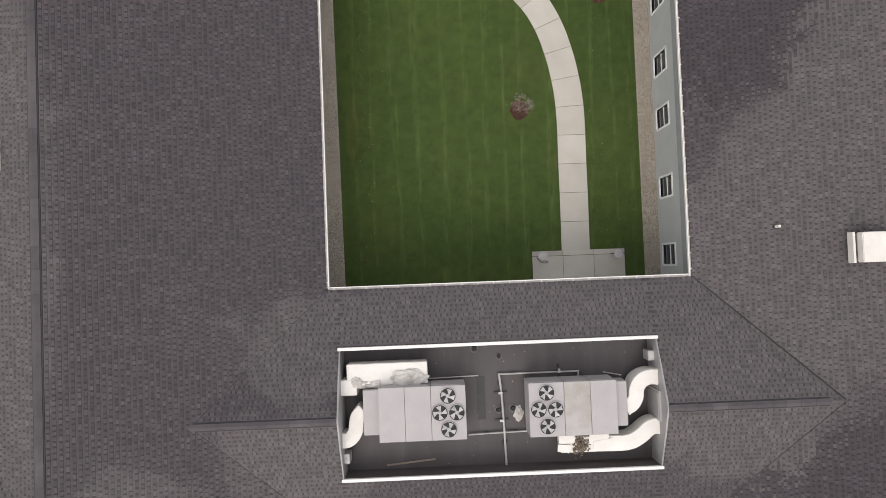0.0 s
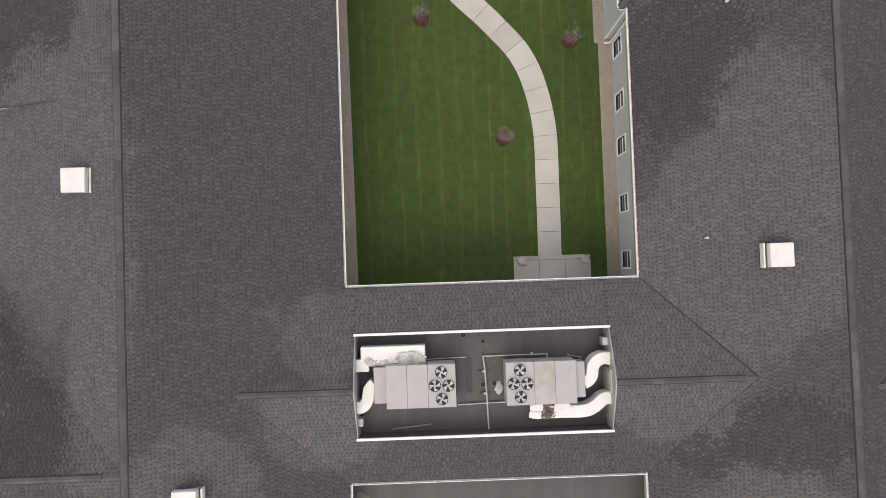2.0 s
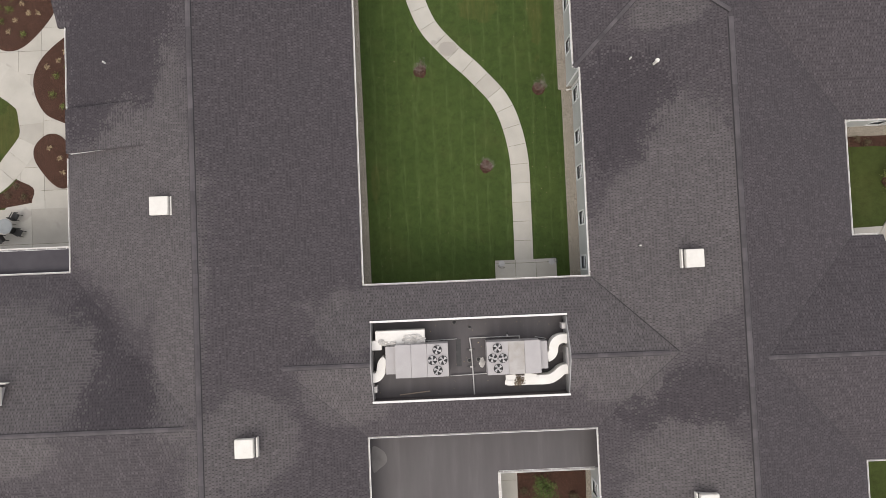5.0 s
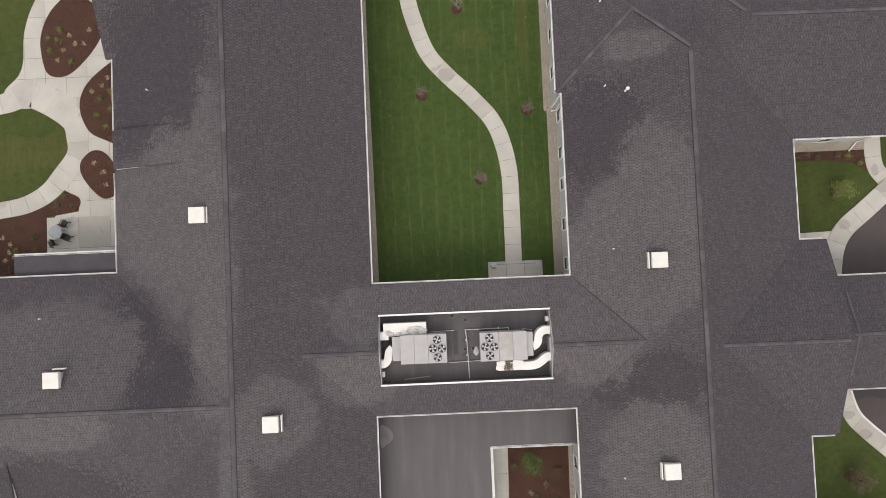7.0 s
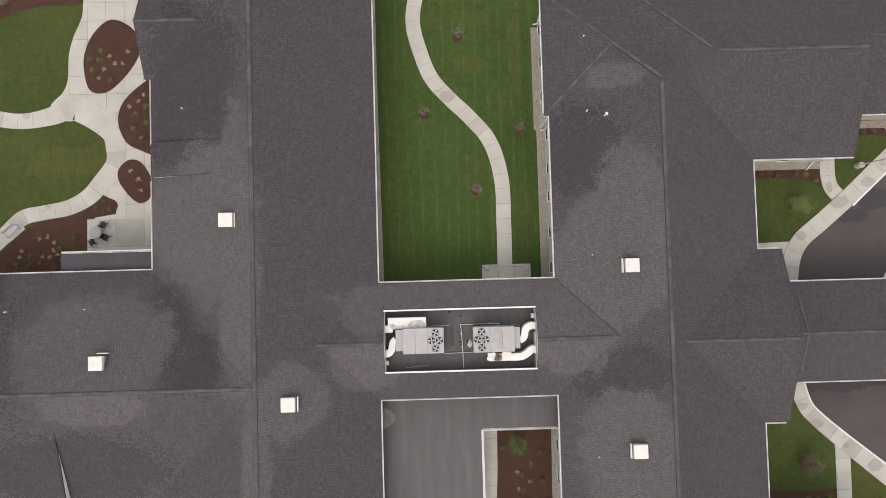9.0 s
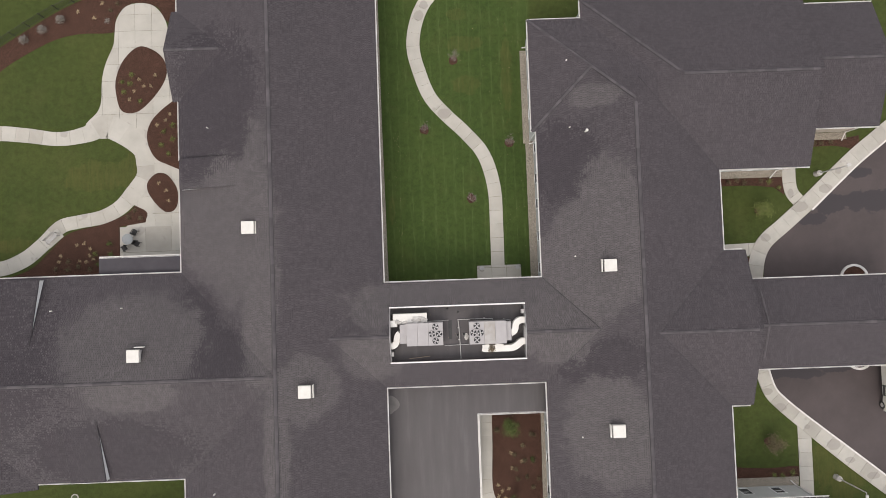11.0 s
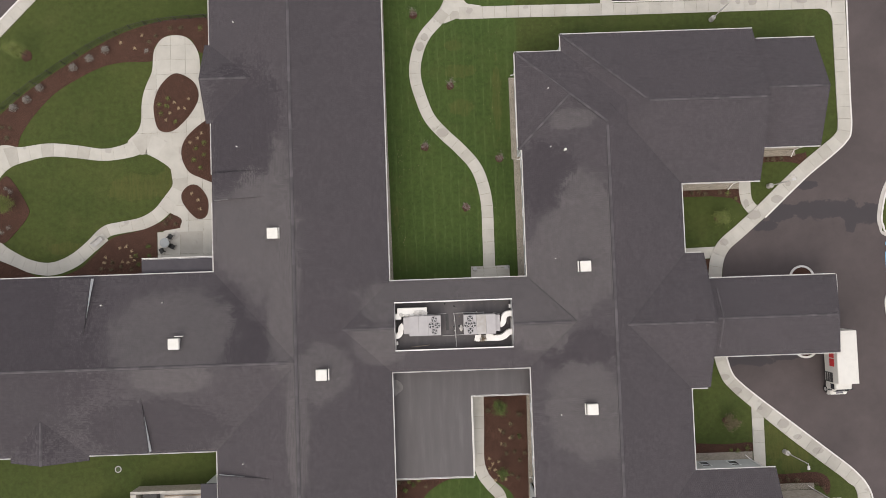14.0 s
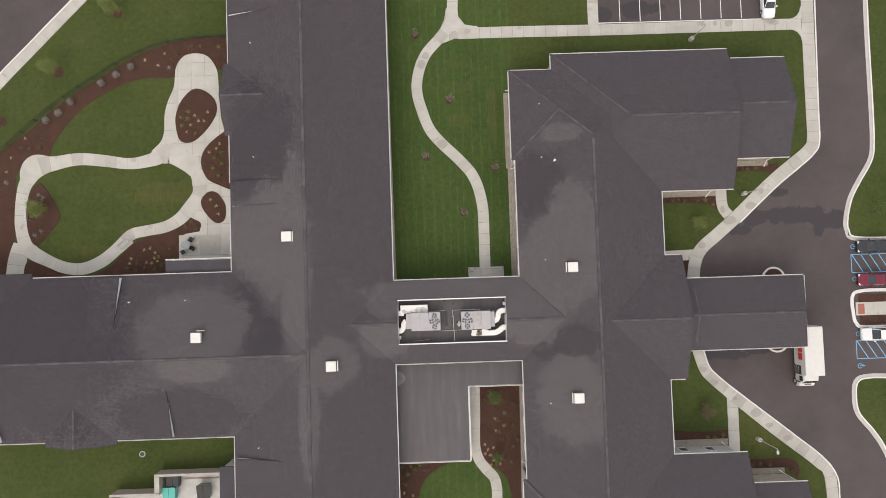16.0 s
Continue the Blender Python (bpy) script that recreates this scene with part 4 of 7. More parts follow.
kerb([(80, -4.4), (65.2, -4.4), (59.3, -4.4), (57.9, -5.2), (57.9, -7.5), (58.2, -8.8), (59.3, -9.4), (64.9, -9.4), (80, -9.4)], pan=0.0, width=0.45)
sheet("planting_bed", [(58.8, -4.9), (75, -4.9), (75, -6.0), (58.8, -6.0)], 0.07, MULCH, "narrow dark mulch strip on the parking island", 0.1)
sheet("planting_bed", [(58.8, -7.9), (75, -7.9), (75, -9.0), (58.8, -9.0)], 0.07, MULCH, "narrow dark mulch strip on the parking island", 0.1)
slab_walk([(58.3, -6.9), (66, -6.9), (76, -6.9)], 1.8, "pale concrete walk across the parking island", 0.08)
TACTILE = plain("red_tactile_plate", (0.30, 0.10, 0.075), (0.36, 0.13, 0.10), 3.0, 0.8, 0.0, 12.0, 0.5)
tagged(block("tactile_plate", (58.6, 59.5, -7.6, -6.2, 0.085, 0.095), TACTILE, None), "red tactile plate at the end of the walk", "plate", "", "structure")
kerb(east_edge[6:49:6], 0.18, 0.125)
kerb(south_edge[::6], 0.18, 0.125)
slab_walk([(-80, 6.6), (-64.6, 23.2), (-59.9, 28.5), (-55.1, 33.4), (-48.7, 39.9), (-36, 52.5)], 1.5, "pale concrete slab walk along the far lot", 0.09)
kerb([(-80.6, 7.2), (-65.2, 23.8), (-60.5, 29.1), (-55.7, 34.0), (-49.3, 40.5), (-36.6, 53.1)], 0.18, 0.12)
kerb([(24.3, 60), (24.3, 40)], 0.15, 0.1, steps=1)
kerb([(24.3, 34.45), (36, 34.4), (47.5, 34.36)], 0.12, 0.1, steps=1)

# walks
slab_walk([(7.1, 0.6), (7.12, 4.8), (7.02, 9.3), (6.0, 13.1), (4.0, 15.7), (1.9, 17.8), (0.1, 20.0), (-1.0, 22.9), (-1.6, 25.7), (-1.2, 28.5), (-0.1, 30.9), (1.8, 33.0), (3.4, 35.2), (3.8, 38.1), (3.9, 46)], 1.5,
          "pale concrete slab walk winding over the courtyard lawn")
slab_walk([(4.4, 33.6), (11.6, 33.6), (24.4, 33.5), (38.8, 33.5), (53.1, 33.5)], 1.6, "straight pale concrete slab walk along the parking bays", 0.04)
slab_walk([(23.6, 34.3), (23.6, 46)], 1.5, "short concrete slab walk beside the parking bays", 0.03)
slab_walk([(54.2, 46), (53.9, 32.1), (53.8, 21.5), (53.72, 16.95), (53.0, 15.45), (51.15, 13.95), (48.1, 11.6), (45.1, 8.95), (42.2, 6.3), (39.4, 3.95), (37.35, 2.25), (36.35, 0.5), (35.95, -1.8), (35.95, -2.8)], 1.72, "pale concrete slab walk with damp spots along the forecourt", 0.11)
slab_walk([(35.95, -10.9, 1.5), (36.15, -12.4, 1.4), (36.85, -14.5, 1.4), (37.85, -15.75, 1.4), (40.1, -17.8, 1.45), (44.85, -21.8, 1.65), (48.65, -24.9, 1.65), (51.9, -27.6, 1.6), (53.4, -29.9, 1.6), (53.6, -40, 1.6)], 1.5, "pale concrete slab walk with damp spots along the forecourt", 0.11)
slab_walk([(40.5, 13.4), (40.42, 10.0), (40.42, 8.7), (40.7, 7.5), (41.7, 6.3)], 1.5, "short concrete slab walk to a side door", 0.05)
slab_walk([(40.5, -18.3), (40.45, -24.9), (40.4, -28.4)], 1.5, "short concrete slab walk to a side door", 0.05)
slab_walk([(5.06, -15.3), (5.0, -19.5), (4.85, -23.6), (5.28, -25.58), (6.23, -26.98), (7.3, -28.17), (7.61, -29.47), (7.63, -31.0), (7.3, -38)], 1.42, "narrow concrete slab walk past a mulch bed")
slab_field([(4.75, -1.3), (9.7, -1.3), (9.7, 0.62), (4.75, 0.62)], 1.65, "square concrete landing at the courtyard door")
slab_field([(2.9, 37.0), (2.95, 34.4), (1.6, 33.4), (2.4, 32.3), (4.0, 32.9), (7.0, 32.85), (7.0, 34.3), (5.4, 34.9), (4.6, 36.0), (4.5, 37.0)], 1.6, "concrete fork where two walks meet", 0.028)
slab_field([(32.2, 0.6), (35.4, 0.6), (36.2, 2.1), (30.6, 1.95), (30.6, 1.0)], 1.6, "concrete landing beside the entrance", 0.05)

sheet("pavement", [(51.4, 32.72), (53.2, 32.72), (53.2, 31.0), (53.0, 31.05), (52.85, 31.7), (52.45, 32.3), (51.9, 32.62)], 0.105, CONCRETE, "rounded inner corner of the walk", 0.12)
sheet("pavement", [(51.4, 34.28), (53.2, 34.28), (53.2, 36.0), (53.0, 35.95), (52.85, 35.3), (52.45, 34.7), (51.9, 34.38)], 0.105, CONCRETE, "rounded inner corner of the walk", 0.12)

sheet("pavement", [(4.34, 36.16), (4.71, 35.34), (5.57, 34.82), (7.23, 34.53), (7.2, 33.64), (4.26, 33.73)], 0.0295, CONCRETE, "rounded corner of the concrete fork", 0.06)
sheet("pavement", [(2.86, 37.34), (2.57, 35.65), (1.71, 33.81), (3.61, 33.43), (3.98, 37.31)], 0.0265, CONCRETE, "widened edge of the concrete fork", 0.06)

# west garden
slab_walk([(-36.32, 17.84, 2.6), (-38.69, 17.04, 1.88), (-41.83, 16.58, 1.57), (-45.36, 17.09, 1.65), (-48.88, 17.44, 1.72), (-52.02, 16.99, 1.95), (-54.7, 16.4, 2.7), (-56.26, 14.27, 1.95), (-56.82, 12.32, 1.65),
           (-57.02, 10.12, 1.61), (-56.91, 8.0, 1.72), (-55.99, 5.22, 2.0), (-53.5, 3.5, 1.72), (-50.94, 2.4, 1.61), (-48.46, 2.16, 1.65), (-45.88, 3.1, 1.72), (-43.76, 4.75, 1.65), (-41.79, 6.64, 1.57),
           (-39.75, 7.13, 1.49), (-37.09, 7.59, 1.57), (-35.04, 8.63, 1.72), (-33.61, 10.16, 1.88), (-32.33, 11.93, 1.88), (-32.22, 13.51, 2.0), (-32.82, 15.5, 2.2)], 1.7,
          "pale concrete slab walk looping round an oval lawn", 0.04, closed=True)
sheet("pavement", smooth([(-57.1, 15.9), (-56.4, 17.5), (-55.0, 18.25), (-53.2, 17.95), (-52.6, 17.0), (-54.2, 16.2), (-55.6, 14.6), (-56.8, 14.4)], 5), 0.034, CONCRETE, "rounded concrete corner of the garden walk", 0.08)
sheet("pavement", [(-39.3, 16.9), (-37.1, 16.45), (-35.7, 16.5), (-34.4, 15.85), (-33.5, 14.65), (-32.4, 14.0), (-32.2, 17.2), (-36.3, 18.65), (-38.65, 18.05)], 0.037, CONCRETE, "concrete corner where the garden walk meets the plaza", 0.07)
slab_walk([(-57.0, 5.9, 2.0), (-57.47, 3.71, 2.59), (-57.87, 0.6, 2.59)], 2.5, "concrete slab walk to the garden door", 0.03)
slab_field(smooth([(-35.42, 28.8), (-35.2, 30.1), (-34.2, 31.5), (-32.5, 31.9), (-30.8, 31.4), (-29.6, 29.6), (-29.3, 27.2), (-28.9, 21.8), (-27.0, 19.3), (-26.4, 13.0), (-26.4, 6.4), (-31.9, 6.4), (-32.1, 8.0),
                   (-33.9, 9.4), (-32.6, 13.1), (-33.4, 15.5), (-36.0, 17.0), (-38.83, 17.92), (-37.56, 19.46), (-37.07, 20.8), (-36.96, 23.19), (-36.46, 25.17), (-35.6, 27.15)], 4), 1.9, "pale concrete garden plaza of large slabs", 0.03)
slab_field([(-35.2, 6.36), (-26.2, 6.3), (-26.2, 0.6), (-35.2, 0.6)], 2.9, "concrete patio with a table and chairs", 0.032)

BEDS = [([(-32.49, 26.89), (-30.29, 25.78), (-29.6, 23.8), (-30.6, 21.63), (-32.84, 19.47), (-34.73, 19.53), (-35.38, 21.6), (-35.3, 23.5), (-34.3, 25.6)], "oval"),
        ([(-28.0, 21.0), (-28.88, 20.54), (-30.4, 19.4), (-31.44, 18.24), (-31.94, 16.9), (-31.8, 15.47), (-31.04, 14.02), (-29.72, 13.27), (-27.6, 12.4), (-26.4, 12.6), (-26.4, 16.0), (-26.6, 20.4)], "curved"),
        ([(-30.75, 12.35), (-29.74, 12.08), (-28.74, 10.63), (-28.62, 9.05), (-29.02, 8.12), (-29.97, 7.91), (-30.97, 8.73), (-31.89, 10.1), (-32.03, 11.13), (-31.54, 11.9)], "small oval"),
        ([(-54.54, 14.22), (-53.22, 12.99), (-51.67, 10.19), (-51.6, 9.24), (-52.47, 7.85), (-54.82, 5.6), (-55.9, 7.2), (-56.2, 9.8), (-55.9, 12.3)], "rounded"),
        ([(-56.3, 3.1), (-55.5, 3.4), (-54.1, 2.9), (-51.4, 1.6), (-50.2, 0.8), (-52.1, 0.5), (-55.9, 0.5), (-56.6, 1.4)], "corner")]
for pts, shape in BEDS:
    sheet("planting_bed", smooth(pts), 0.06, MULCH, shape + " bed of red-brown bark mulch with small perennials", 0.12)
sheet("planting_bed", smooth([(-52.0, 0.6), (-48.2, 1.0), (-45.1, 2.1), (-42.9, 4.1), (-40.8, 5.9), (-37.3, 6.7), (-35.1, 7.5), (-34.11, 8.05), (-33.32, 8.81), (-32.54, 8.55), (-32.01, 7.58), (-32.2, 6.5)], 5)[:-5] + [(-35.22, 6.4), (-35.22, 0.5), (-52, 0.5)], 0.025, MULCH,
      "long bark mulch bed with straw-coloured perennials", 0.08)
sheet("pavement", [(-34.5, 6.3), (-31.5, 6.3), (-31.5, 8.8), (-33.0, 8.8)], 0.019, CONCRETE, "concrete filling the corner of the patio", 0.06)
arc_out = [(p.x, p.y) for p in smooth_loop([(-25.9, 34.1), (-32.1, 34.1), (-36.1, 33.4), (-40.9, 31.7), (-46.5, 28.5), (-52.0, 24.9), (-55.9, 21.6), (-59.9, 18.6), (-66, 13)], 5, False)]
arc_in = [(p.x, p.y) for p in smooth_loop([(-66, 0.5), (-58.9, 0.5), (-58.4, 3.0), (-57.7, 8.4), (-57.7, 14.7), (-57.0, 16.3), (-55.5, 17.1), (-53.27, 17.42), (-52.64, 19.15), (-52.0, 20.32), (-50.58, 22.26), (-48.04, 24.82), (-44.87, 26.72), (-42.1, 27.99), (-39.33, 28.55), (-35.38, 28.66), (-35.2, 30.4), (-33.4, 31.9), (-30.6, 31.4), (-29.4, 29.6), (-25.9, 28.6)], 5, False)]
sheet("planting_bed", arc_out + arc_in, 0.022, MULCH, "long curved mulch bed along a low fence", 0.06)

# court beds, gravel strips along the walls
sheet("planting_bed", [(5.5, -15.3), (11.25, -15.3), (11.1, -26.0), (10.8, -40), (5.5, -40)], 0.02, MULCH, "dark red-brown mulch bed in the small court", 0.06)
sheet("planting_bed", [(-5.8, -24.7), (4.3, -24.7), (4.3, -40), (-5.8, -40)], 0.016, MULCH, "mulch bed round a small lawn", 0.06)
sheet("lawn", smooth([(-3.05, -31), (-2.2, -28.3), (-0.35, -26.76), (1.62, -26.0), (4.2, -25.6), (6.0, -26.2), (7.8, -27.1), (8.89, -28.2), (9.4, -29.7), (9.5, -32.0), (7.0, -36), (1, -38), (-2.4, -36)]), 0.028, LAWN, "small round lawn in the court", 0.06)
sheet("gravel_strip", [(11.22, -15.3), (11.6, -15.3), (11.6, -27), (11.2, -27), (11.2, -40), (10.75, -40), (11.1, -24.9)], 0.03, GRAVEL, "beige pea gravel strip along the wall", 0.06)
sheet("gravel_strip", [(-6.35, -1.3), (-5.2, -1.3), (-5.3, 8.0), (-5.42, 18.0), (-5.5, 52), (-6.35, 52)], 0.02, GRAVEL, "beige pea gravel strip along the wall", 0.06)
sheet("gravel_strip", [(10.75, -1.3), (11.65, -1.3), (11.65, 14.6), (11.25, 14.6), (11.25, 24.9), (10.5, 24.9), (10.5, 14.3), (10.75, 14.2)], 0.02, GRAVEL, "beige pea gravel strip below the windows", 0.06)
sheet("gravel_strip", [(-5.0, -1.3), (4.75, -1.3), (4.75, -1.0), (-5.0, -1.0)], 0.016, GRAVEL, "beige pea gravel strip at the link wall", 0.06)
sheet("gravel_strip", [(29.8, 10.3), (39.9, 10.3), (39.9, 9.45), (29.8, 9.45)], 0.02, GRAVEL, "gravel strip below the eave", 0.06)
sheet("planting_bed", [(29.8, 9.45), (39.7, 9.45), (39.8, 7.4), (38.6, 8.3), (36, 8.6), (29.8, 8.6)], 0.018, MULCH, "narrow mulch bed with small shrubs", 0.06)
sheet("gravel_strip", [(29.8, -24.95), (39.6, -24.95), (39.6, -24.0), (29.8, -24.0)], 0.02, GRAVEL, "gravel strip below the eave", 0.06)
sheet("planting_bed", smooth([(29.8, -24.0), (39.6, -24.0), (39.6, -22.9), (36, -23.0), (31.5, -22.6), (29.8, -21.8)], 3), 0.018, MULCH, "narrow mulch bed with small shrubs", 0.06)
sheet("gravel_strip", [(39.5, 14.3), (47.2, 14.3), (47.2, 13.5), (39.5, 13.5)], 0.02, GRAVEL, "gravel strip below the eave", 0.06)
sheet("planting_bed", smooth([(39.6, 13.5), (47.4, 13.7), (48.6, 13.9), (48.2, 12.4), (45.5, 12.8), (39.6, 12.7)], 3), 0.018, MULCH, "narrow mulch bed with small shrubs", 0.06)
sheet("gravel_strip", [(39.5, -29.0), (47.2, -29.0), (47.2, -28.2), (39.5, -28.2)], 0.02, GRAVEL, "gravel strip below the eave", 0.06)
sheet("planting_bed", smooth([(39.6, -28.2), (47.0, -28.2), (48.8, -29.8), (49.2, -28.0), (47.6, -26.9), (43.5, -27.0), (39.6, -26.9)], 3), 0.018, MULCH, "narrow mulch bed with small shrubs", 0.06)
sheet("planting_bed", [(32.2, 0.5), (35.45, 0.5), (35.1, -2.0), (32.2, -2.0)], 0.06, MULCH, "small mulch bed beside the entrance", 0.08)
for cx, cy in ((47.1, -2.3), (47.1, -10.9)):
    ring = [(cx + 1.5 * math.cos(a), cy + 1.5 * math.sin(a)) for a in np.linspace(0, 2 * math.pi, 13)[:-1]]
    kerb(ring, 0.25, 0.14, "round pale kerb at a canopy pillar", closed=True, steps=3)
    sheet("planting_bed", smooth(ring, 3), 0.05, MULCH, "round mulch bed at a canopy pillar", 0.06)


# ---- roof ventilators: white boxes with a hinged flap ----
def slope_z(x, y):
    """Height of the shingles at a place on the main wings."""
    if y > -20.2 and y < 0.95 and x < -26.3:
        return EAVE + (10.575 - abs(y + 9.625)) * PITCH
    if x < 0:
        return EAVE + (10.475 - abs(x + 15.825)) * PITCH
    return EAVE + (9.575 - abs(x - 20.725)) * PITCH


VENT_WHITE = plain("white_vent_sheet", (0.63, 0.60, 0.54), (0.71, 0.68, 0.62), 1.5, 0.5, 0.0, 20.0, 0.03)


def roof_ventilator(x, y, flap, gap):
    """flap: the way in plan that the open flap faces."""
    z = slope_z(x, y)
    v = thing("roof_ventilator", "square white roof ventilator box with an open flap", "roof vent", (x, y, z), 0, "roof ventilators")
    top = 0.62
    block("curb", (-0.55, 0.55, -0.55, 0.55, -0.32, 0.3), UNIT_GREY, v, "grey sheet metal curb")
    block("hood", (-0.62, 0.62, -0.62, 0.62, 0.25, top), VENT_WHITE, v, "", 0.03)
    fx, fy = flap
    bm = bmesh.new()
    if fx:
        lo, hi = sorted((fx * gap, fx * (gap + 0.1)))
        box(bm, lo, hi, -0.64, 0.64, 0.0, 0.36, 0.012)
    else:
        lo, hi = sorted((fy * 0.80, fy * 0.88))
        box(bm, 0.0, 0.95, lo, hi, 0.0, 0.36, 0.012)
    part("flap", bm, VENT_WHITE, v)
    lo, hi = 0.5, gap + 0.02
    bm = bmesh.new()
    for s in (-0.5, 0.5):
        if fx:
            a, b = sorted((fx * lo, fx * hi))
            box(bm, a, b, s - 0.03, s + 0.03, 0.02, 0.08)
        else:
            a, b = sorted((fy * lo, fy * hi))
            box(bm, s - 0.03, s + 0.03, a, b, 0.02, 0.08)
    part("bracket", bm, DARK, v)


for x, y, flap, gap in ((-18.25, 5.15, (1, 0), 0.66), (-29.75, -7.1, (0, 1), 0.7), (-13.1, -11.2, (1, 0), 0.74), (17.62, 0.15, (-1, 0), 0.74), (17.72, -16.25, (-1, 0), 0.72)):
    roof_ventilator(x, y, flap, gap)


def vent_pipe(x, y, tall=0.35, r=0.05, cap=False):
    z = slope_z(x, y)
    v = thing("vent_pipe", "short white plumbing vent pipe on the shingles", "vent pipe", (x, y, z), random.uniform(0, 90), "plumbing vents")
    part("boot", tube(bmesh.new(), (0, 0, -0.1), (0, 0, 0.06), r * 2.2, r * 1.3, 12), DARK, v)
    part("pipe", tube(bmesh.new(), (0, 0, 0.0), (0, 0, tall), r, r, 12), VENT_WHITE, v)
    if cap:
        part("cap", tube(bmesh.new(), (0, 0, tall), (0, 0, tall + 0.09), r * 1.7, r * 1.5, 12), VENT_WHITE, v)


for x, y, tall, r, cap in ((-22.75, 15.7, 0.4, 0.06, False), (15.95, 13.9, 0.75, 0.09, True), (14.45, 14.5, 0.4, 0.055, False), (14.45, 1.2, 0.35, 0.06, False), (-31.85, -2.45, 0.35, 0.055, False), (-39.0, -2.5, 0.35, 0.08, False),
                           (-22.9, 30.7, 0.35, 0.06, False), (-22.8, -21.4, 0.4, 0.06, False), (14.4, -17.1, 0.35, 0.055, False), (14.4, 21.5, 0.35, 0.06, False)):
    vent_pipe(x, y, tall, r, cap)


# ---- rooftop machines in the well ----
STEEL = plain("galvanised_steel", (0.42, 0.40, 0.38), (0.55, 0.53, 0.50), 2.0, 0.45, 0.3)
FAN_DARK = plain("fan_shroud_black", (0.012, 0.012, 0.012), (0.02, 0.02, 0.02), 3.0, 0.6)
BLADE = plain("pale_fan_blade", (0.27, 0.26, 0.255), (0.48, 0.46, 0.45), 3.0, 0.5)
STAIN = plain("stained_grey_steel", (0.30, 0.275, 0.24), (0.42, 0.395, 0.38), 0.9, 0.6, 0.0, 12.0, 0.05)


def fan(parent, x, y, z, r=0.36, turn=0.0):
    f = part("fan", tube(bmesh.new(), (x, y, z - 0.05), (x, y, z + 0.035), r, r, 28), FAN_DARK, parent, "round condenser fan with pale blades")
    for k in range(4):
        a = turn + k * math.pi / 2
        bm = bmesh.new()
        v = []
        for ang, rad, dz in ((-0.40, 0.28, 0.0), (0.30, 0.28, 0.03), (0.66, 0.93, 0.05), (-0.10, 0.93, 0.0)):
            v.append(bm.verts.new((x + r * rad * math.cos(a + ang), y + r * rad * math.sin(a + ang), z + 0.04 + dz)))
        bm.faces.new(v)
        low = [bm.verts.new(q.co - Vector((0, 0, 0.012))) for q in v]
        bm.faces.new(low[::-1])
        for i in range(4):
            bm.faces.new((v[i], v[(i + 1) % 4], low[(i + 1) % 4], low[i]))
        part("blade", bm, BLADE, f)
    part("hub", tube(bmesh.new(), (x, y, z + 0.03), (x, y, z + 0.075), r * 0.27, r * 0.22, 16), UNIT_GREY, f)
    bm = bmesh.new()
    for k in range(40):
        a0, a1 = 2 * math.pi * k / 40, 2 * math.pi * (k + 1) / 40
        q = []
        for a in (a0, a1):
            for rad, h in ((r * 1.0, 0.0), (r * 1.07, 0.0), (r * 1.07, 0.06), (r * 1.0, 0.06)):
                q.append(bm.verts.new((x + rad * math.cos(a), y + rad * math.sin(a), z + h)))
        for i in range(4):
            bm.faces.new((q[i], q[(i + 1) % 4], q[4 + (i + 1) % 4], q[4 + i]))
    part("fan_ring", bm, UNIT_GREY, f)


def rooftop_unit(x0, x1, y0, y1, fan_side, label):
    """A packaged air unit: base rail, three panelled bays, four fans at one end, a lower intake hood at the other."""
    u = thing("rooftop_air_unit", label, "air conditioner", (0, 0, 0), 0, "rooftop units")
    z = 6.25
    block("base_rail", (x0 + 0.05, x1 - 0.05, y0 + 0.08, y1 - 0.08, FLOOR, FLOOR + 0.35), DARK, u)
    w = (x1 - x0)
    cuts = (0, 0.3, 0.6, 1.0) if fan_side > 0 else (0, 0.4, 0.7, 1.0)
    for i in range(3):
        a, b = x0 + w * cuts[i] + 0.006, x0 + w * cuts[i + 1] - 0.006
        mat = STAIN if (fan_side < 0 and i == 1) else UNIT_GREY
        block("cabinet_bay", (a, b, y0, y1, FLOOR + 0.35, z), mat, u, "grey steel cabinet bay", 0.012)
        for k, yy in ((0, y0), (1, y1)):
            s = -1 if k == 0 else 1
            lo, hi = sorted((yy + s * 0.002, yy + s * 0.02))
            block("access_panel", (a + 0.08, b - 0.08, lo, hi, FLOOR + 0.5, z - 0.15), UNIT_GREY, u)
    hx0, hx1 = (x0 - 0.68, x0) if fan_side > 0 else (x1, x1 + 0.52)
    block("intake_hood", (hx0, hx1, y0 + 0.25, y1 - 0.12, FLOOR + 0.55, z - 0.3), UNIT_GREY, u, "lower grey intake hood", 0.02)
    cx = x1 - 0.76 if fan_side > 0 else x0 + 0.76
    for k, (dx, dy) in enumerate(((0.0, 0.72), (-0.36, 0.02), (0.36, 0.0), (0.0, -0.7))):
        fan(u, cx + dx, (y0 + y1) / 2 + dy, z, 0.33, k * 0.5 + fan_side)
    return u


rooftop_unit(-3.05, 0.67, -7.34, -5.04, 1, "grey rooftop air unit with four fans beside white ducts")
rooftop_unit(3.35, 7.12, -7.38, -5.09, -1, "grey rooftop air unit with a stained bay and four fans")

DUCT = plain("white_duct_coating", (0.66, 0.63, 0.575), (0.74, 0.71, 0.655), 0.9, 0.6, 0.0, 14.0, 0.12)
TAPE = plain("crumpled_grey_duct_wrap", (0.34, 0.32, 0.29), (0.62, 0.59, 0.55), 2.2, 0.6, 0.0, 9.0, 0.6)


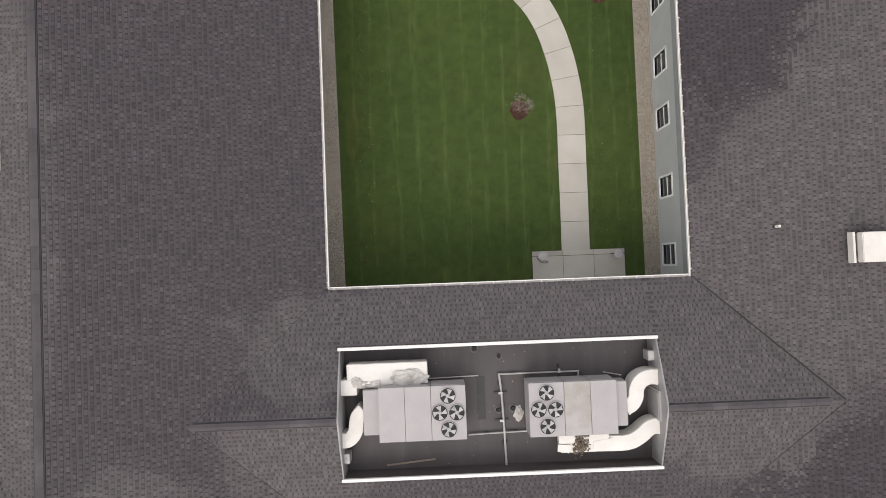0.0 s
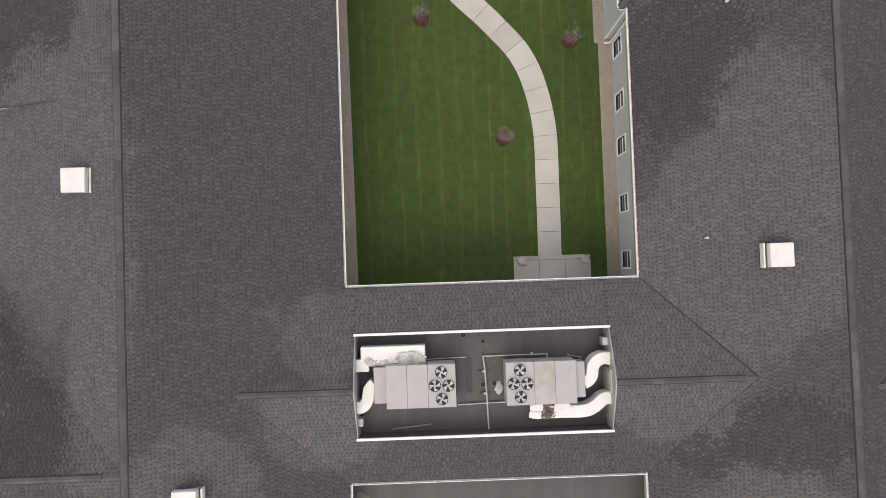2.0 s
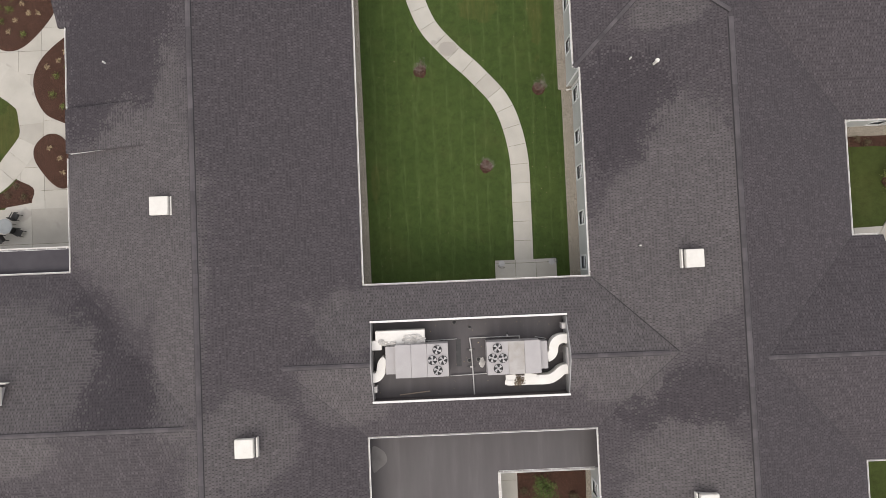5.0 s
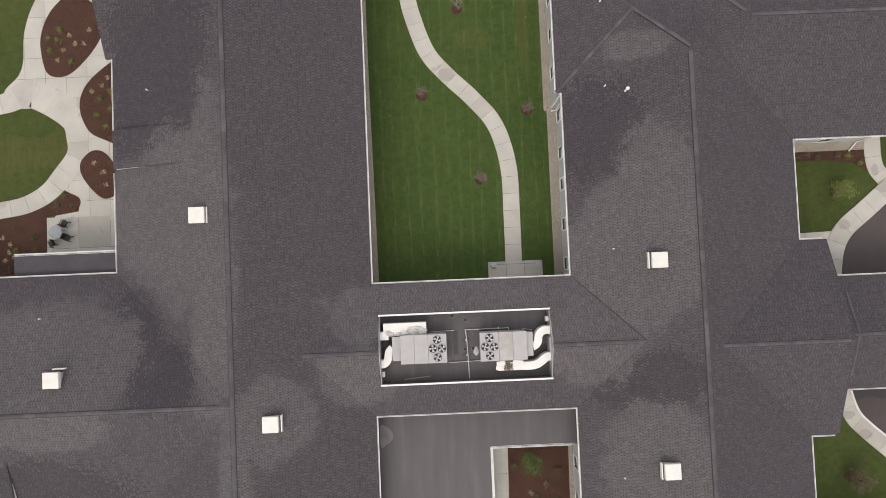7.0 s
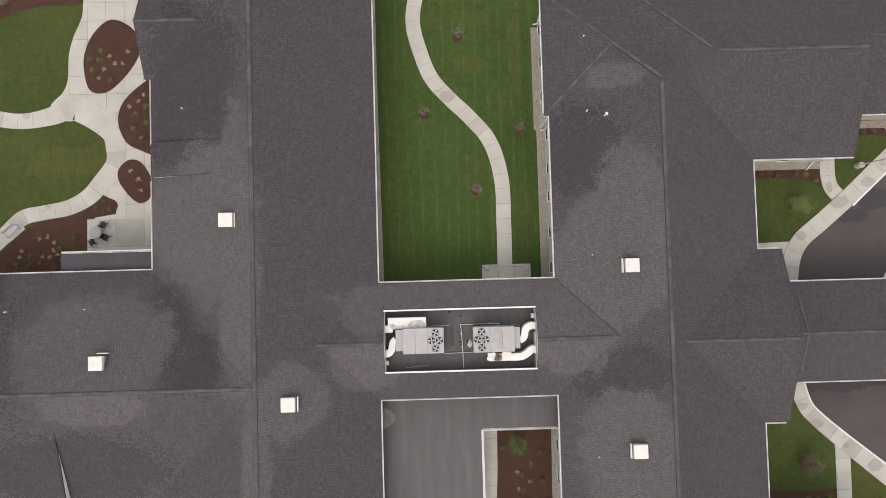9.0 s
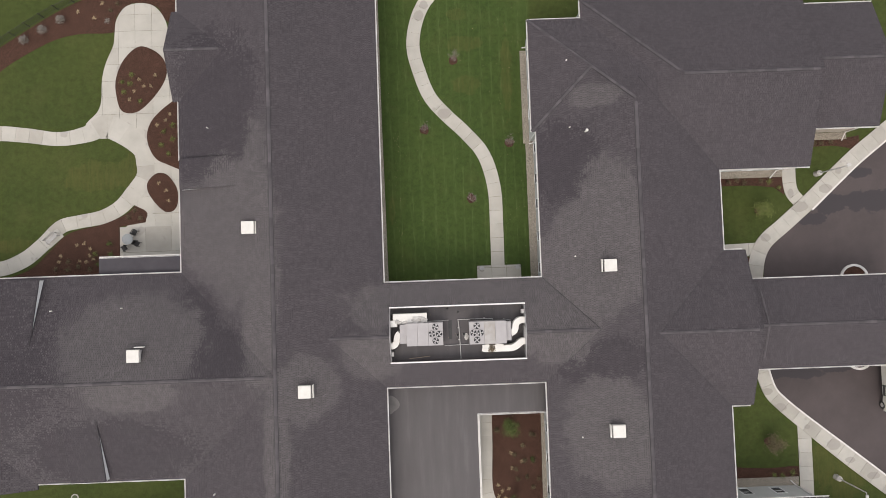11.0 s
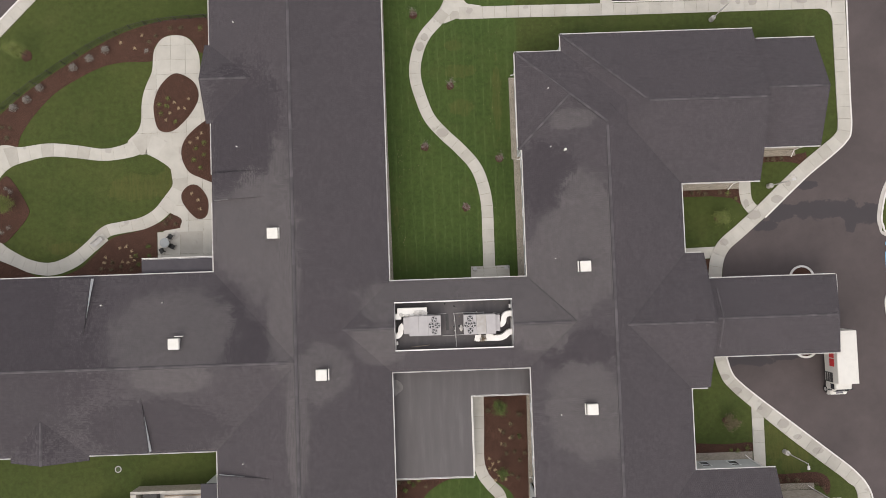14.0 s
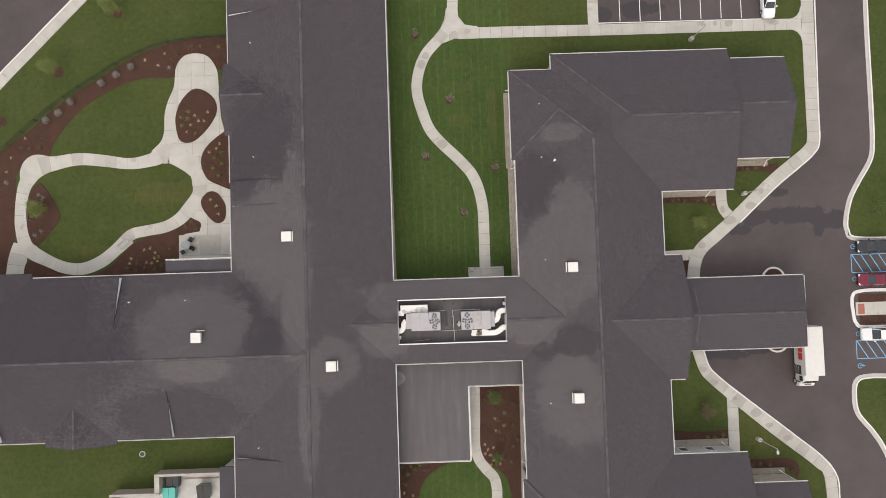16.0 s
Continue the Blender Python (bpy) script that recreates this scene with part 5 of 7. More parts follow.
def duct(points, width, low, high, label):
    """A rectangular white duct swept along a rounded line, of joined segments with raised flanges."""
    line = smooth_loop(points, 4, False)
    d = thing("air_duct", label, "duct", kind="")
    A, B = offset_line(line, width / 2), offset_line(line, -width / 2)
    n = len(line)
    rows = []
    for p, q in zip(A, B):
        bulge = 0.02
        m = (p + q) / 2
        rows.append([(p.x, p.y, low), (p.x, p.y, high - 0.04), (p.x * 0.93 + m.x * 0.07, p.y * 0.93 + m.y * 0.07, high), (m.x, m.y, high + bulge), (q.x * 0.93 + m.x * 0.07, q.y * 0.93 + m.y * 0.07, high), (q.x, q.y, high - 0.04), (q.x, q.y, low)])
    verts = [v for r in rows for v in r]
    faces = []
    for i in range(n - 1):
        for k in range(7):
            a, b = 7 * i + k, 7 * i + (k + 1) % 7
            faces.append((a, b, b + 7, a + 7))
    faces += [tuple(range(7))[::-1], tuple(range(7 * (n - 1), 7 * n))]
    mesh_object("duct_body", verts, faces, DUCT, d)
    for i in (1, n - 2):
        bm = bmesh.new()
        t = (line[i + 1] - line[i - 1]).normalized() * 0.035
        s = (A[i] - line[i]).normalized() * 0.012
        P = [A[i] + s - t, A[i] + s + t, B[i] - s + t, B[i] - s - t]
        top = [bm.verts.new((p.x, p.y, high + 0.026)) for p in P]
        bot = [bm.verts.new((p.x, p.y, low)) for p in P]
        bm.faces.new(top)
        for k in range(4):
            bm.faces.new((top[k], top[(k + 1) % 4], bot[(k + 1) % 4], bot[k]))
        part("flange", bm, DUCT, d)
    for p in (line[1], line[-2]):
        block("stand", (p.x - 0.06, p.x + 0.06, p.y - 0.06, p.y + 0.06, FLOOR, low), DARK, d)
    return d




def box_duct(runs, label):
    """A straight rectangular duct of joined boxes, with a folded seam at each joint."""
    d = thing("air_duct", label, "duct")
    for x0_, x1_, y0_, y1_, zt in runs:
        block("duct_body", (x0_, x1_, y0_, y1_, FLOOR + 0.35, zt), DUCT, d, "", 0.025)
        block("stand", (x0_ + 0.15, x0_ + 0.27, y0_ + 0.1, y1_ - 0.1, FLOOR, FLOOR + 0.35), DARK, d)
        block("stand", (x1_ - 0.27, x1_ - 0.15, y0_ + 0.1, y1_ - 0.1, FLOOR, FLOOR + 0.35), DARK, d)
    for x in (-3.2, -2.05):
        block("seam", (x - 0.02, x + 0.02, -5.01, -4.06, FLOOR + 0.35, runs[0][4] + 0.015), DUCT, d)


box_duct([(-4.42, -0.93, -5.0, -4.07, 5.75), (-4.72, -4.0, -5.4, -4.74, 5.79)], "long white coated air duct with an elbow into the wall")
duct([(-3.73, -6.06), (-3.99, -6.31), (-4.07, -6.62), (-4.12, -6.94), (-4.28, -7.19), (-4.49, -7.32), (-4.72, -7.32)], 0.64, 4.95, 5.8, "white curved air duct between the unit and the wall")
duct([(7.62, -6.4), (7.89, -6.27), (8.08, -5.98), (8.12, -5.64), (8.31, -5.31), (8.66, -5.13), (9.1, -5.13)], 0.66, 4.95, 5.8, "white S-curved air duct between the unit and the wall")
duct([(4.75, -7.93), (6.37, -7.93), (7.64, -7.93), (8.22, -7.69), (8.58, -7.4), (8.82, -7.29), (9.1, -7.27)], 0.68, 4.9, 5.7, "long white air duct bending up into the wall")


def crumple(name, label, x, y, z, sx, sy, sz, mat, seed):
    """A heap of crumpled sheet."""
    bm = bmesh.new()
    bmesh.ops.create_icosphere(bm, subdivisions=4, radius=1.0)
    for v in bm.verts:
        d = noise.noise(v.co * 2.3 + Vector((seed, 0, 0))) * 0.45 + noise.noise(v.co * 6.0 + Vector((0, seed, 0))) * 0.2
        v.co = Vector((v.co.x * sx * (1 + d), v.co.y * sy * (1 + d), max(v.co.z * (1 + d), -0.2) * sz))
    ob = part(name, bm, mat, None)
    ob.location = (x, y, z)
    tagged(ob, label, "debris")
    return ob


crumple("duct_wrap", "crumpled pale grey wrap lying on the white duct", -1.75, -4.75, 5.75, 0.72, 0.38, 0.14, TAPE, 3.0)
crumple("duct_wrap", "crumpled grey wrap stuffed beside the duct", -3.3, -4.95, 5.6, 0.75, 0.2, 0.2, TAPE, 8.0)
crumple("duct_wrap", "small lump of crumpled pale sealant on the duct", -4.0, -4.85, 5.76, 0.24, 0.22, 0.1, TAPE, 5.0)
crumple("plastic_sheet", "torn pale plastic sheet beside a roof drain", 3.1, -6.75, FLOOR + 0.01, 0.2, 0.32, 0.07, TAPE, 12.0)


# brown leaves heaped in the broken duct
def leaf_heap(x, y, z, sx, sy, n, mat, label):
    rng = np.random.default_rng(5)
    bm = bmesh.new()
    for _ in range(n):
        a, r = rng.uniform(0, 6.28), abs(rng.normal(0, 0.5))
        c = Vector((sx * r * math.cos(a), sy * r * math.sin(a), 0.12 * max(0, 1 - r) * rng.uniform(0.2, 1.4)))
        e = Euler(rng.uniform(-0.8, 0.8, 3) + np.array([0, 0, rng.uniform(0, 6)])).to_matrix()
        s = rng.uniform(0.03, 0.07)
        bm.faces.new([bm.verts.new(c + e @ Vector(q)) for q in ((-s, 0, 0), (0, -s * 0.6, 0), (s * 1.3, 0, 0.01), (0, s * 0.6, 0))])
    ob = part("leaf_heap", bm, mat, None)
    ob.location = (x, y, z)
    return tagged(ob, label, "leaves", "", "stuff")


panel = thing("torn_duct_panel", "torn white sheet panels lying over the broken duct", "debris", (5.6, -7.75, 5.735))
for k, (a, b, c, d, turn_) in enumerate(((-0.95, -0.25, -0.05, 0.3, 4), (0.35, 1.2, -0.1, 0.38, -7), (0.5, 1.35, -0.5, -0.15, 9), (-1.0, -0.45, -0.5, -0.2, -5))):
    sheet_ = block("sheet_panel", (a, b, c, d, 0.012 * k, 0.012 * k + 0.02), DUCT, panel)
    sheet_.matrix_basis = pose(0, 0, 0, 1.5 - k, 1.2, turn_)
DEAD = plain("dry_brown_leaves", (0.10, 0.075, 0.05), (0.22, 0.17, 0.12), 14.0, 0.9)
leaf_heap(5.6, -7.95, 5.72, 0.42, 0.45, 420, DEAD, "heap of dry brown leaves on a white duct")

# pipes, conduits and drains on the well floor
PIPE = plain("grey_conduit", (0.36, 0.345, 0.33), (0.46, 0.44, 0.42), 3.0, 0.5)


def conduit(points, r, label, z=FLOOR + 0.12):
    c = thing("conduit", label, "pipe")
    bm = bmesh.new()
    for a, b in zip(points, points[1:]):
        tube(bm, (*a, z), (*b, z), r, r, 10)
    for p in points:
        bmesh.ops.create_uvsphere(bm, u_segments=10, v_segments=6, radius=r * 1.25, matrix=Matrix.Translation((*p, z)))
    part("pipe_run", bm, PIPE, c)
    for a, b in zip(points, points[1:]):
        m = (Vector(a) + Vector(b)) / 2
        block("support", (m.x - 0.12, m.x + 0.12, m.y - 0.06, m.y + 0.06, FLOOR, z - r * 0.5), DARK, c)
    return c


conduit([(2.27, -4.95), (2.35, -5.77), (2.4, -7.0), (2.45, -9.0)], 0.05, "grey conduit running across the membrane roof")
conduit([(2.27, -4.93), (3.6, -4.93), (5.86, -4.93), (5.84, -5.2)], 0.04, "grey conduit feeding the air unit")
conduit([(0.82, -7.58), (2.4, -7.54), (3.4, -7.52)], 0.035, "thin grey conduit between the two units")
conduit([(-0.9, -5.0), (1.3, -4.95)], 0.03, "thin pale conduit lying on the roof")
conduit([(7.0, -5.02), (7.75, -5.18)], 0.03, "short grey conduit by the duct")
for x, y, turn in ((2.3, -5.77, 0), (2.32, -7.0, 0), (4.99, -4.88, 90)):
    s = thing("pipe_support", "small dark strut support under a conduit", "support", (x, y, FLOOR), turn, "pipe supports")
    block("strut", (-0.3, 0.3, -0.04, 0.04, 0.0, 0.08), DARK, s)
    block("clamp", (-0.09, 0.09, -0.05, 0.05, 0.08, 0.2), STEEL, s)
WOOD = plain("weathered_wood", (0.26, 0.20, 0.15), (0.36, 0.29, 0.22), 3.0, 0.8)
plank = block("plank", (-1.1, 1.1, -0.035, 0.035, 0.0, 0.045), WOOD, None, "", 0.004)
plank.matrix_world = pose(-1.83, -8.72, FLOOR, 0, 0, 5)
tagged(plank, "loose weathered wooden plank on the membrane roof", "plank")


DRAIN = plain("sealed_drain_collar", (0.11, 0.10, 0.095), (0.16, 0.15, 0.14), 4.0, 0.7)


def roof_drain(x, y, r, label):
    d = thing("roof_drain", label, "drain", (x, y, FLOOR))
    bm = bmesh.new()
    tube(bm, (0, 0, 0.0), (0, 0, 0.03), r * 1.5, r * 1.35, 20)
    part("collar", bm, DRAIN, d)
    part("dome", tube(bmesh.new(), (0, 0, 0.02), (0, 0, 0.1), r, r * 0.7, 16), FAN_DARK, d)


for x, y, r in ((2.2, -6.55, 0.12), (2.85, -6.5, 0.13), (1.2, -3.75, 0.13), (2.3, -4.15, 0.1), (8.55, -6.3, 0.12)):
    roof_drain(x, y, r, "round dark roof drain in the membrane")
mat_strip = block("walkway_mat", (1.25, 1.62, -6.95, -5.0, FLOOR + 0.001, FLOOR + 0.02), DARK, None)
tagged(mat_strip, "narrow dark walkway mat on the membrane roof", "mat")
for x, y, z in ((8.95, -4.25, 5.1), (-4.6, -8.2, 5.1)):
    e = thing("junction_box", "pale grey electrical box on the well wall", "electrical box", (x, y, z))
    block("case", (-0.15, 0.15, -0.22, 0.22, -0.3, 0.35), UNIT_GREY, e, "", 0.01)
    block("cover", (-0.13, 0.13, -0.2, 0.2, 0.351, 0.37), STEEL, e)
hatch = thing("access_hatch", "grey metal access hatch in the well wall", "hatch", (9.05, -6.3, 5.3))
block("hatch_frame", (-0.06, 0.03, -0.7, 0.6, -0.7, 0.75), UNIT_GREY, hatch)
block("hatch_leaf", (-0.09, -0.05, -0.6, 0.5, -0.7, 0.62), WELL_METAL, hatch)

# pale dirt fan on the flat roof below the downspout
SILT = plain("pale_silt_on_membrane", (0.14, 0.128, 0.122), (0.19, 0.175, 0.165), 1.2, 0.8)
sheet("silt_patch", smooth([(-5.3, -13.0), (-4.6, -13.2), (-4.25, -13.7), (-4.3, -14.2), (-4.8, -14.6), (-5.3, -14.8)], 4), 2.806, SILT, "fan of pale silt washed onto the flat roof", 0.004)


# ---- lamp posts ----
def lamp_post(x, y, arm_turn):
    lp = thing("lamp_post", "tall dark lamp post on a round concrete base", "street lamp", (x, y, 0), arm_turn, "lamp posts")
    part("footing", tube(bmesh.new(), (0, 0, 0), (0, 0, 0.75), 0.32, 0.3, 20), PAN, lp, "round concrete footing")
    part("base_cover", tube(bmesh.new(), (0, 0, 0.75), (0, 0, 0.85), 0.2, 0.17, 12), STEEL, lp)
    part("pole", tube(bmesh.new(), (0, 0, 0.8), (0, 0, 4.9), 0.07, 0.055, 12), PIPE, lp)
    part("arm", tube(bmesh.new(), (0, 0, 4.85), (0.35, 0, 4.9), 0.035, 0.03, 8), PIPE, lp)
    bm = bmesh.new()
    box(bm, 0.2, 0.68, -0.16, 0.16, 4.86, 4.98, 0.03)
    part("lamp_head", bm, STEEL, lp, "flat grey lamp head")


for x, y, a in ((37.2, 31.7, 90), (43.5, 9.65, 20), (43.7, -24.2, -90)):
    lamp_post(x, y, a)


# ---- painted lines ----
LINE = plain("white_line_paint", (0.58, 0.56, 0.54), (0.70, 0.68, 0.66), 2.0, 0.8, 0.0, 15.0, 0.1)
BLUE = plain("blue_line_paint", (0.13, 0.33, 0.50), (0.20, 0.42, 0.60), 2.0, 0.8, 0.0, 15.0, 0.1)


def line(p0, p1, mat, label, width=0.11, z=0.018):
    p0, p1 = Vector((*p0, z)), Vector((*p1, z))
    s = (p1 - p0).cross(Vector((0, 0, 1))).normalized() * width / 2
    q = [p0 + s, p1 + s, p1 - s, p0 - s]
    up = Vector((0, 0, 0.004))
    ob = mesh_object("parking_line", [v - up for v in q] + q, [(4, 5, 6, 7), (0, 1, 5, 4), (1, 2, 6, 5), (2, 3, 7, 6), (3, 0, 4, 7)], mat)
    return tagged(ob, label, "road marking", "parking lines", "structure")


for k in range(8):
    line((27.4 + 2.87 * k, 34.65), (27.4 + 2.87 * k, 40.3), LINE, "white painted parking line on asphalt")
for y0, y1 in ((0.65, -1.85), (-11.3, -13.75)):
    line((58.05, y0), (66, y0), BLUE, "blue painted border of a hatched bay")
    line((58.05, y1), (66, y1), BLUE, "blue painted border of a hatched bay")
    line((58.1, y0), (58.1, y1), BLUE, "blue painted border of a hatched bay")
    for k in range(5):
        line((58.2 + 1.25 * k, y0), (59.7 + 1.25 * k, y1), BLUE, "blue painted hatching in a reserved bay", 0.13)
for y in (1.75, -2.75, -10.35, -14.75):
    ring = [(58.45 + 0.3 * math.cos(a), y + 0.3 * math.sin(a)) for a in np.linspace(0.6, 5.6, 9)]
    for a, b in zip(ring, ring[1:]):
        line(a, b, BLUE, "blue painted wheel mark of a reserved bay", 0.1)
    line((58.45, y), (59.15, y + 0.05), BLUE, "blue painted bar of a reserved bay", 0.12)
    line((58.85, y - 0.12), (58.85, y + 0.28), BLUE, "blue painted bar of a reserved bay", 0.1)


# ---- vehicles ----
RUBBER = plain("tyre_rubber", (0.015, 0.015, 0.015), (0.025, 0.025, 0.025), 5.0, 0.8)
CARGLASS = plain("tinted_car_glass", (0.02, 0.024, 0.027), (0.04, 0.045, 0.05), 1.0, 0.08, 0.0, 8.0, 0.0, 0.6)
LAMP = plain("clear_lamp_glass", (0.6, 0.6, 0.58), (0.75, 0.75, 0.72), 3.0, 0.15)
TAIL = plain("red_lamp_glass", (0.35, 0.02, 0.02), (0.45, 0.03, 0.03), 3.0, 0.2)


def wheel(parent, x, y, r=0.33, w=0.22):
    t = part("wheel", tube(bmesh.new(), (x, y - w / 2, r), (x, y + w / 2, r), r, r, 20), RUBBER, parent)
    s = 1 if y > 0 else -1
    part("rim", tube(bmesh.new(), (x, y + s * (w / 2 - 0.02), r), (x, y + s * (w / 2 + 0.01), r), r * 0.62, r * 0.55, 14), STEEL, t)


def loft(sections):
    """A closed shell through rows of (y, z) half sections at given x, mirrored in y."""
    bm = bmesh.new()
    rows = []
    for x, half in sections:
        full = [(y, z) for y, z in half] + [(-y, z) for y, z in half[::-1]]
        rows.append([bm.verts.new((x, y, z)) for y, z in full])
    n = len(rows[0])
    for a, b in zip(rows, rows[1:]):
        for i in range(n):
            bm.faces.new((a[i], a[(i + 1) % n], b[(i + 1) % n], b[i]))
    bm.faces.new(rows[0][::-1])
    bm.faces.new(rows[-1])
    return bm


def car(x, y, turn, paint, label, length=4.6, width=1.82, bonnet=0.85, roof=1.45, tail=0.98, cab=(-0.22, 0.33), long_roof=False):
    """Front towards +x. Lower body, cabin of glass with a painted roof, wheels, lamps, mirrors."""
    c = thing("car", label, "car", (x, y, 0.012), turn, "parked cars")
    L, w = length / 2, width / 2
    lower = [(-L, [(w * 0.82, 0.35), (w * 0.86, 0.6), (w * 0.8, tail - 0.1), (w * 0.7, tail - 0.06)]), (-L + 0.18, [(w * 0.95, 0.25), (w, 0.6), (w * 0.93, tail - 0.02), (w * 0.8, tail + 0.02)]),
             (-L * 0.5, [(w * 0.98, 0.22), (w, 0.6), (w * 0.95, tail), (w * 0.8, tail + 0.03)]), (L * 0.3, [(w * 0.98, 0.22), (w, 0.6), (w * 0.94, bonnet + 0.08), (w * 0.8, bonnet + 0.12)]),
             (L * 0.75, [(w * 0.96, 0.24), (w * 0.99, 0.55), (w * 0.9, bonnet), (w * 0.75, bonnet + 0.03)]), (L - 0.12, [(w * 0.86, 0.26), (w * 0.9, 0.5), (w * 0.8, bonnet - 0.14), (w * 0.62, bonnet - 0.1)]),
             (L, [(w * 0.7, 0.32), (w * 0.74, 0.48), (w * 0.66, bonnet - 0.22), (w * 0.5, bonnet - 0.2)])]
    bm = loft(lower)
    bmesh.ops.bevel(bm, geom=bm.edges[:], offset=0.015, segments=1, affect="EDGES")
    body = part("body", bm, paint, c)
    back = -L + 0.25 if long_roof else -L + length * 0.2
    front = L - length * 0.26
    r0, r1 = (back + 0.25, front - 0.75) if long_roof else (back + 0.55, front - 0.75)
    glass = loft([(back, [(w * 0.86, tail - 0.02), (w * 0.8, tail + 0.02)]), (r0, [(w * 0.88, tail), (w * 0.7, roof - 0.04)]), (r1, [(w * 0.88, bonnet + 0.08), (w * 0.7, roof - 0.04)]), (front, [(w * 0.86, bonnet + 0.05), (w * 0.8, bonnet + 0.08)])])
    part("glazing", glass, CARGLASS, c, "dark tinted windows")
    bm = box(bmesh.new(), r0 - 0.05, r1 + 0.05, -w * 0.69, w * 0.69, roof - 0.05, roof, 0.02)
    part("roof", bm, paint, c)
    for s in (-1, 1):
        bm = bmesh.new()
        tube(bm, (front - 0.02, s * w * 0.78, bonnet + 0.09), (r1, s * w * 0.68, roof - 0.03), 0.045, 0.04, 6)
        tube(bm, (back + 0.02, s * w * 0.8, tail + 0.02), (r0, s * w * 0.68, roof - 0.03), 0.06, 0.05, 6)
        part("pillar", bm, paint, c)
        block("mirror", (front - 0.35, front - 0.15, s * (w + 0.06) - 0.1, s * (w + 0.06) + 0.1, bonnet + 0.08, bonnet + 0.22), paint, c, "", 0.02)
        block("headlight", (L - 0.28, L - 0.03, s * w * 0.66 - 0.16, s * w * 0.66 + 0.16, bonnet - 0.24, bonnet - 0.09), LAMP, c, "clear headlight", 0.02)
        block("tail_lamp", (-L - 0.01, -L + 0.12, s * w * 0.72 - 0.12, s * w * 0.72 + 0.12, tail - 0.3, tail - 0.08), TAIL, c, "red tail lamp", 0.02)
        for wx in (-L * 0.6, L * 0.62):
            wheel(c, wx, s * (w - 0.1))
    return c


def paint(name, c, rough=0.25, metal=0.2):
    return plain(name, tuple(v * 0.92 for v in c), c, 1.2, rough, metal, 8.0, 0.01, 0.5)


car(60.9, 1.7, 180, paint("black_car_paint", (0.035, 0.035, 0.038)), "black estate car in a reserved bay", long_roof=True, roof=1.6)
car(60.75, -2.85, 180, paint("burgundy_car_paint", (0.16, 0.018, 0.035)), "burgundy saloon car in a reserved bay")
car(60.9, -10.35, 180, paint("white_car_paint", (0.72, 0.71, 0.69), 0.3, 0.0), "white estate car in a reserved bay", length=4.9, long_roof=True, roof=1.7)
car(48.15, 36.6, -90, paint("white_saloon_paint", (0.74, 0.73, 0.72), 0.3, 0.0), "white saloon car at the end of the bays", length=4.7)

# delivery lorry, half under the canopy's edge
truck = thing("delivery_truck", "white box delivery truck beside the entrance canopy", "truck", (50.15, -12.2, 0.012), -90)
T_WHITE = paint("white_truck_paint", (0.64, 0.61, 0.55), 0.4, 0.0)
block("cargo_box", (-3.4, 3.1, -1.28, 1.28, 0.85, 3.35), T_WHITE, truck, "white cargo box", 0.04)
block("chassis", (-3.3, 4.2, -0.55, 0.55, 0.5, 0.85), DARK, truck)
cab = loft([(3.12, [(1.05, 0.6), (1.1, 1.4), (1.02, 2.35), (0.9, 2.45)]), (3.9, [(1.08, 0.5), (1.1, 1.4), (0.98, 2.3), (0.86, 2.4)]), (4.35, [(1.08, 0.5), (1.1, 1.35), (1.0, 1.5), (0.95, 1.52)]), (4.75, [(0.98, 0.5), (1.0, 1.15), (0.92, 1.3), (0.85, 1.32)])])
cab_part = part("cab", cab, T_WHITE, truck, "white driver's cab")
ws = bmesh.new()
ws.faces.new([ws.verts.new(p) for p in ((4.37, -0.92, 1.56), (4.37, 0.92, 1.56), (3.95, 0.82, 2.34), (3.95, -0.82, 2.34))])
part("windscreen", ws, CARGLASS, cab_part)
for s in (-1, 1):
    block("side_window", (3.3, 3.95, s * 1.075 - 0.02, s * 1.075 + 0.02, 1.5, 2.15), CARGLASS, cab_part)
    block("mirror", (3.95, 4.1, s * 1.35 - 0.14, s * 1.35 + 0.14, 1.5, 1.95), DARK, truck, "black wing mirror", 0.02)
    block("headlight", (4.68, 4.78, s * 0.7 - 0.14, s * 0.7 + 0.14, 0.85, 1.05), LAMP, truck, "clear headlight")
    wheel(truck, 4.2, s * 0.95, 0.42, 0.28)
    wheel(truck, -2.6, s * 0.95, 0.42, 0.5)
bumper = block("bumper", (4.74, 4.86, -1.0, 1.0, 0.45, 0.75), STEEL, truck, "", 0.02)
LOGO_RED = plain("red_lettering_paint", (0.50, 0.03, 0.03), (0.58, 0.05, 0.05), 2.0, 0.5)
LOGO_GREY = plain("grey_lettering_paint", (0.10, 0.09, 0.11), (0.14, 0.13, 0.15), 2.0, 0.5)
block("side_mark", (-0.95, 0.0, -1.312, -1.302, 1.85, 2.75), LOGO_RED, truck, "plain red block on the cargo box")
block("side_mark", (0.12, 1.05, -1.312, -1.302, 1.85, 2.75), LOGO_RED, truck, "plain red block on the cargo box")
block("side_mark", (-3.1, -1.1, -1.312, -1.302, 1.85, 2.75), LOGO_GREY, truck, "plain grey block on the cargo box")
for k in range(3):
    block("side_step", (1.95, 2.95, -1.33, -1.24, 0.95 + 0.42 * k, 1.0 + 0.42 * k), STEEL, truck, "grey ladder rung beside the cab")
block("side_recess", (1.85, 3.05, -1.31, -1.29, 0.88, 2.35), DARK, truck, "dark equipment recess behind the cab")
block("hood_mark", (4.45, 4.6, -0.45, 0.45, 1.49, 1.515), LOGO_GREY, truck, "plain grey bar on the cab")


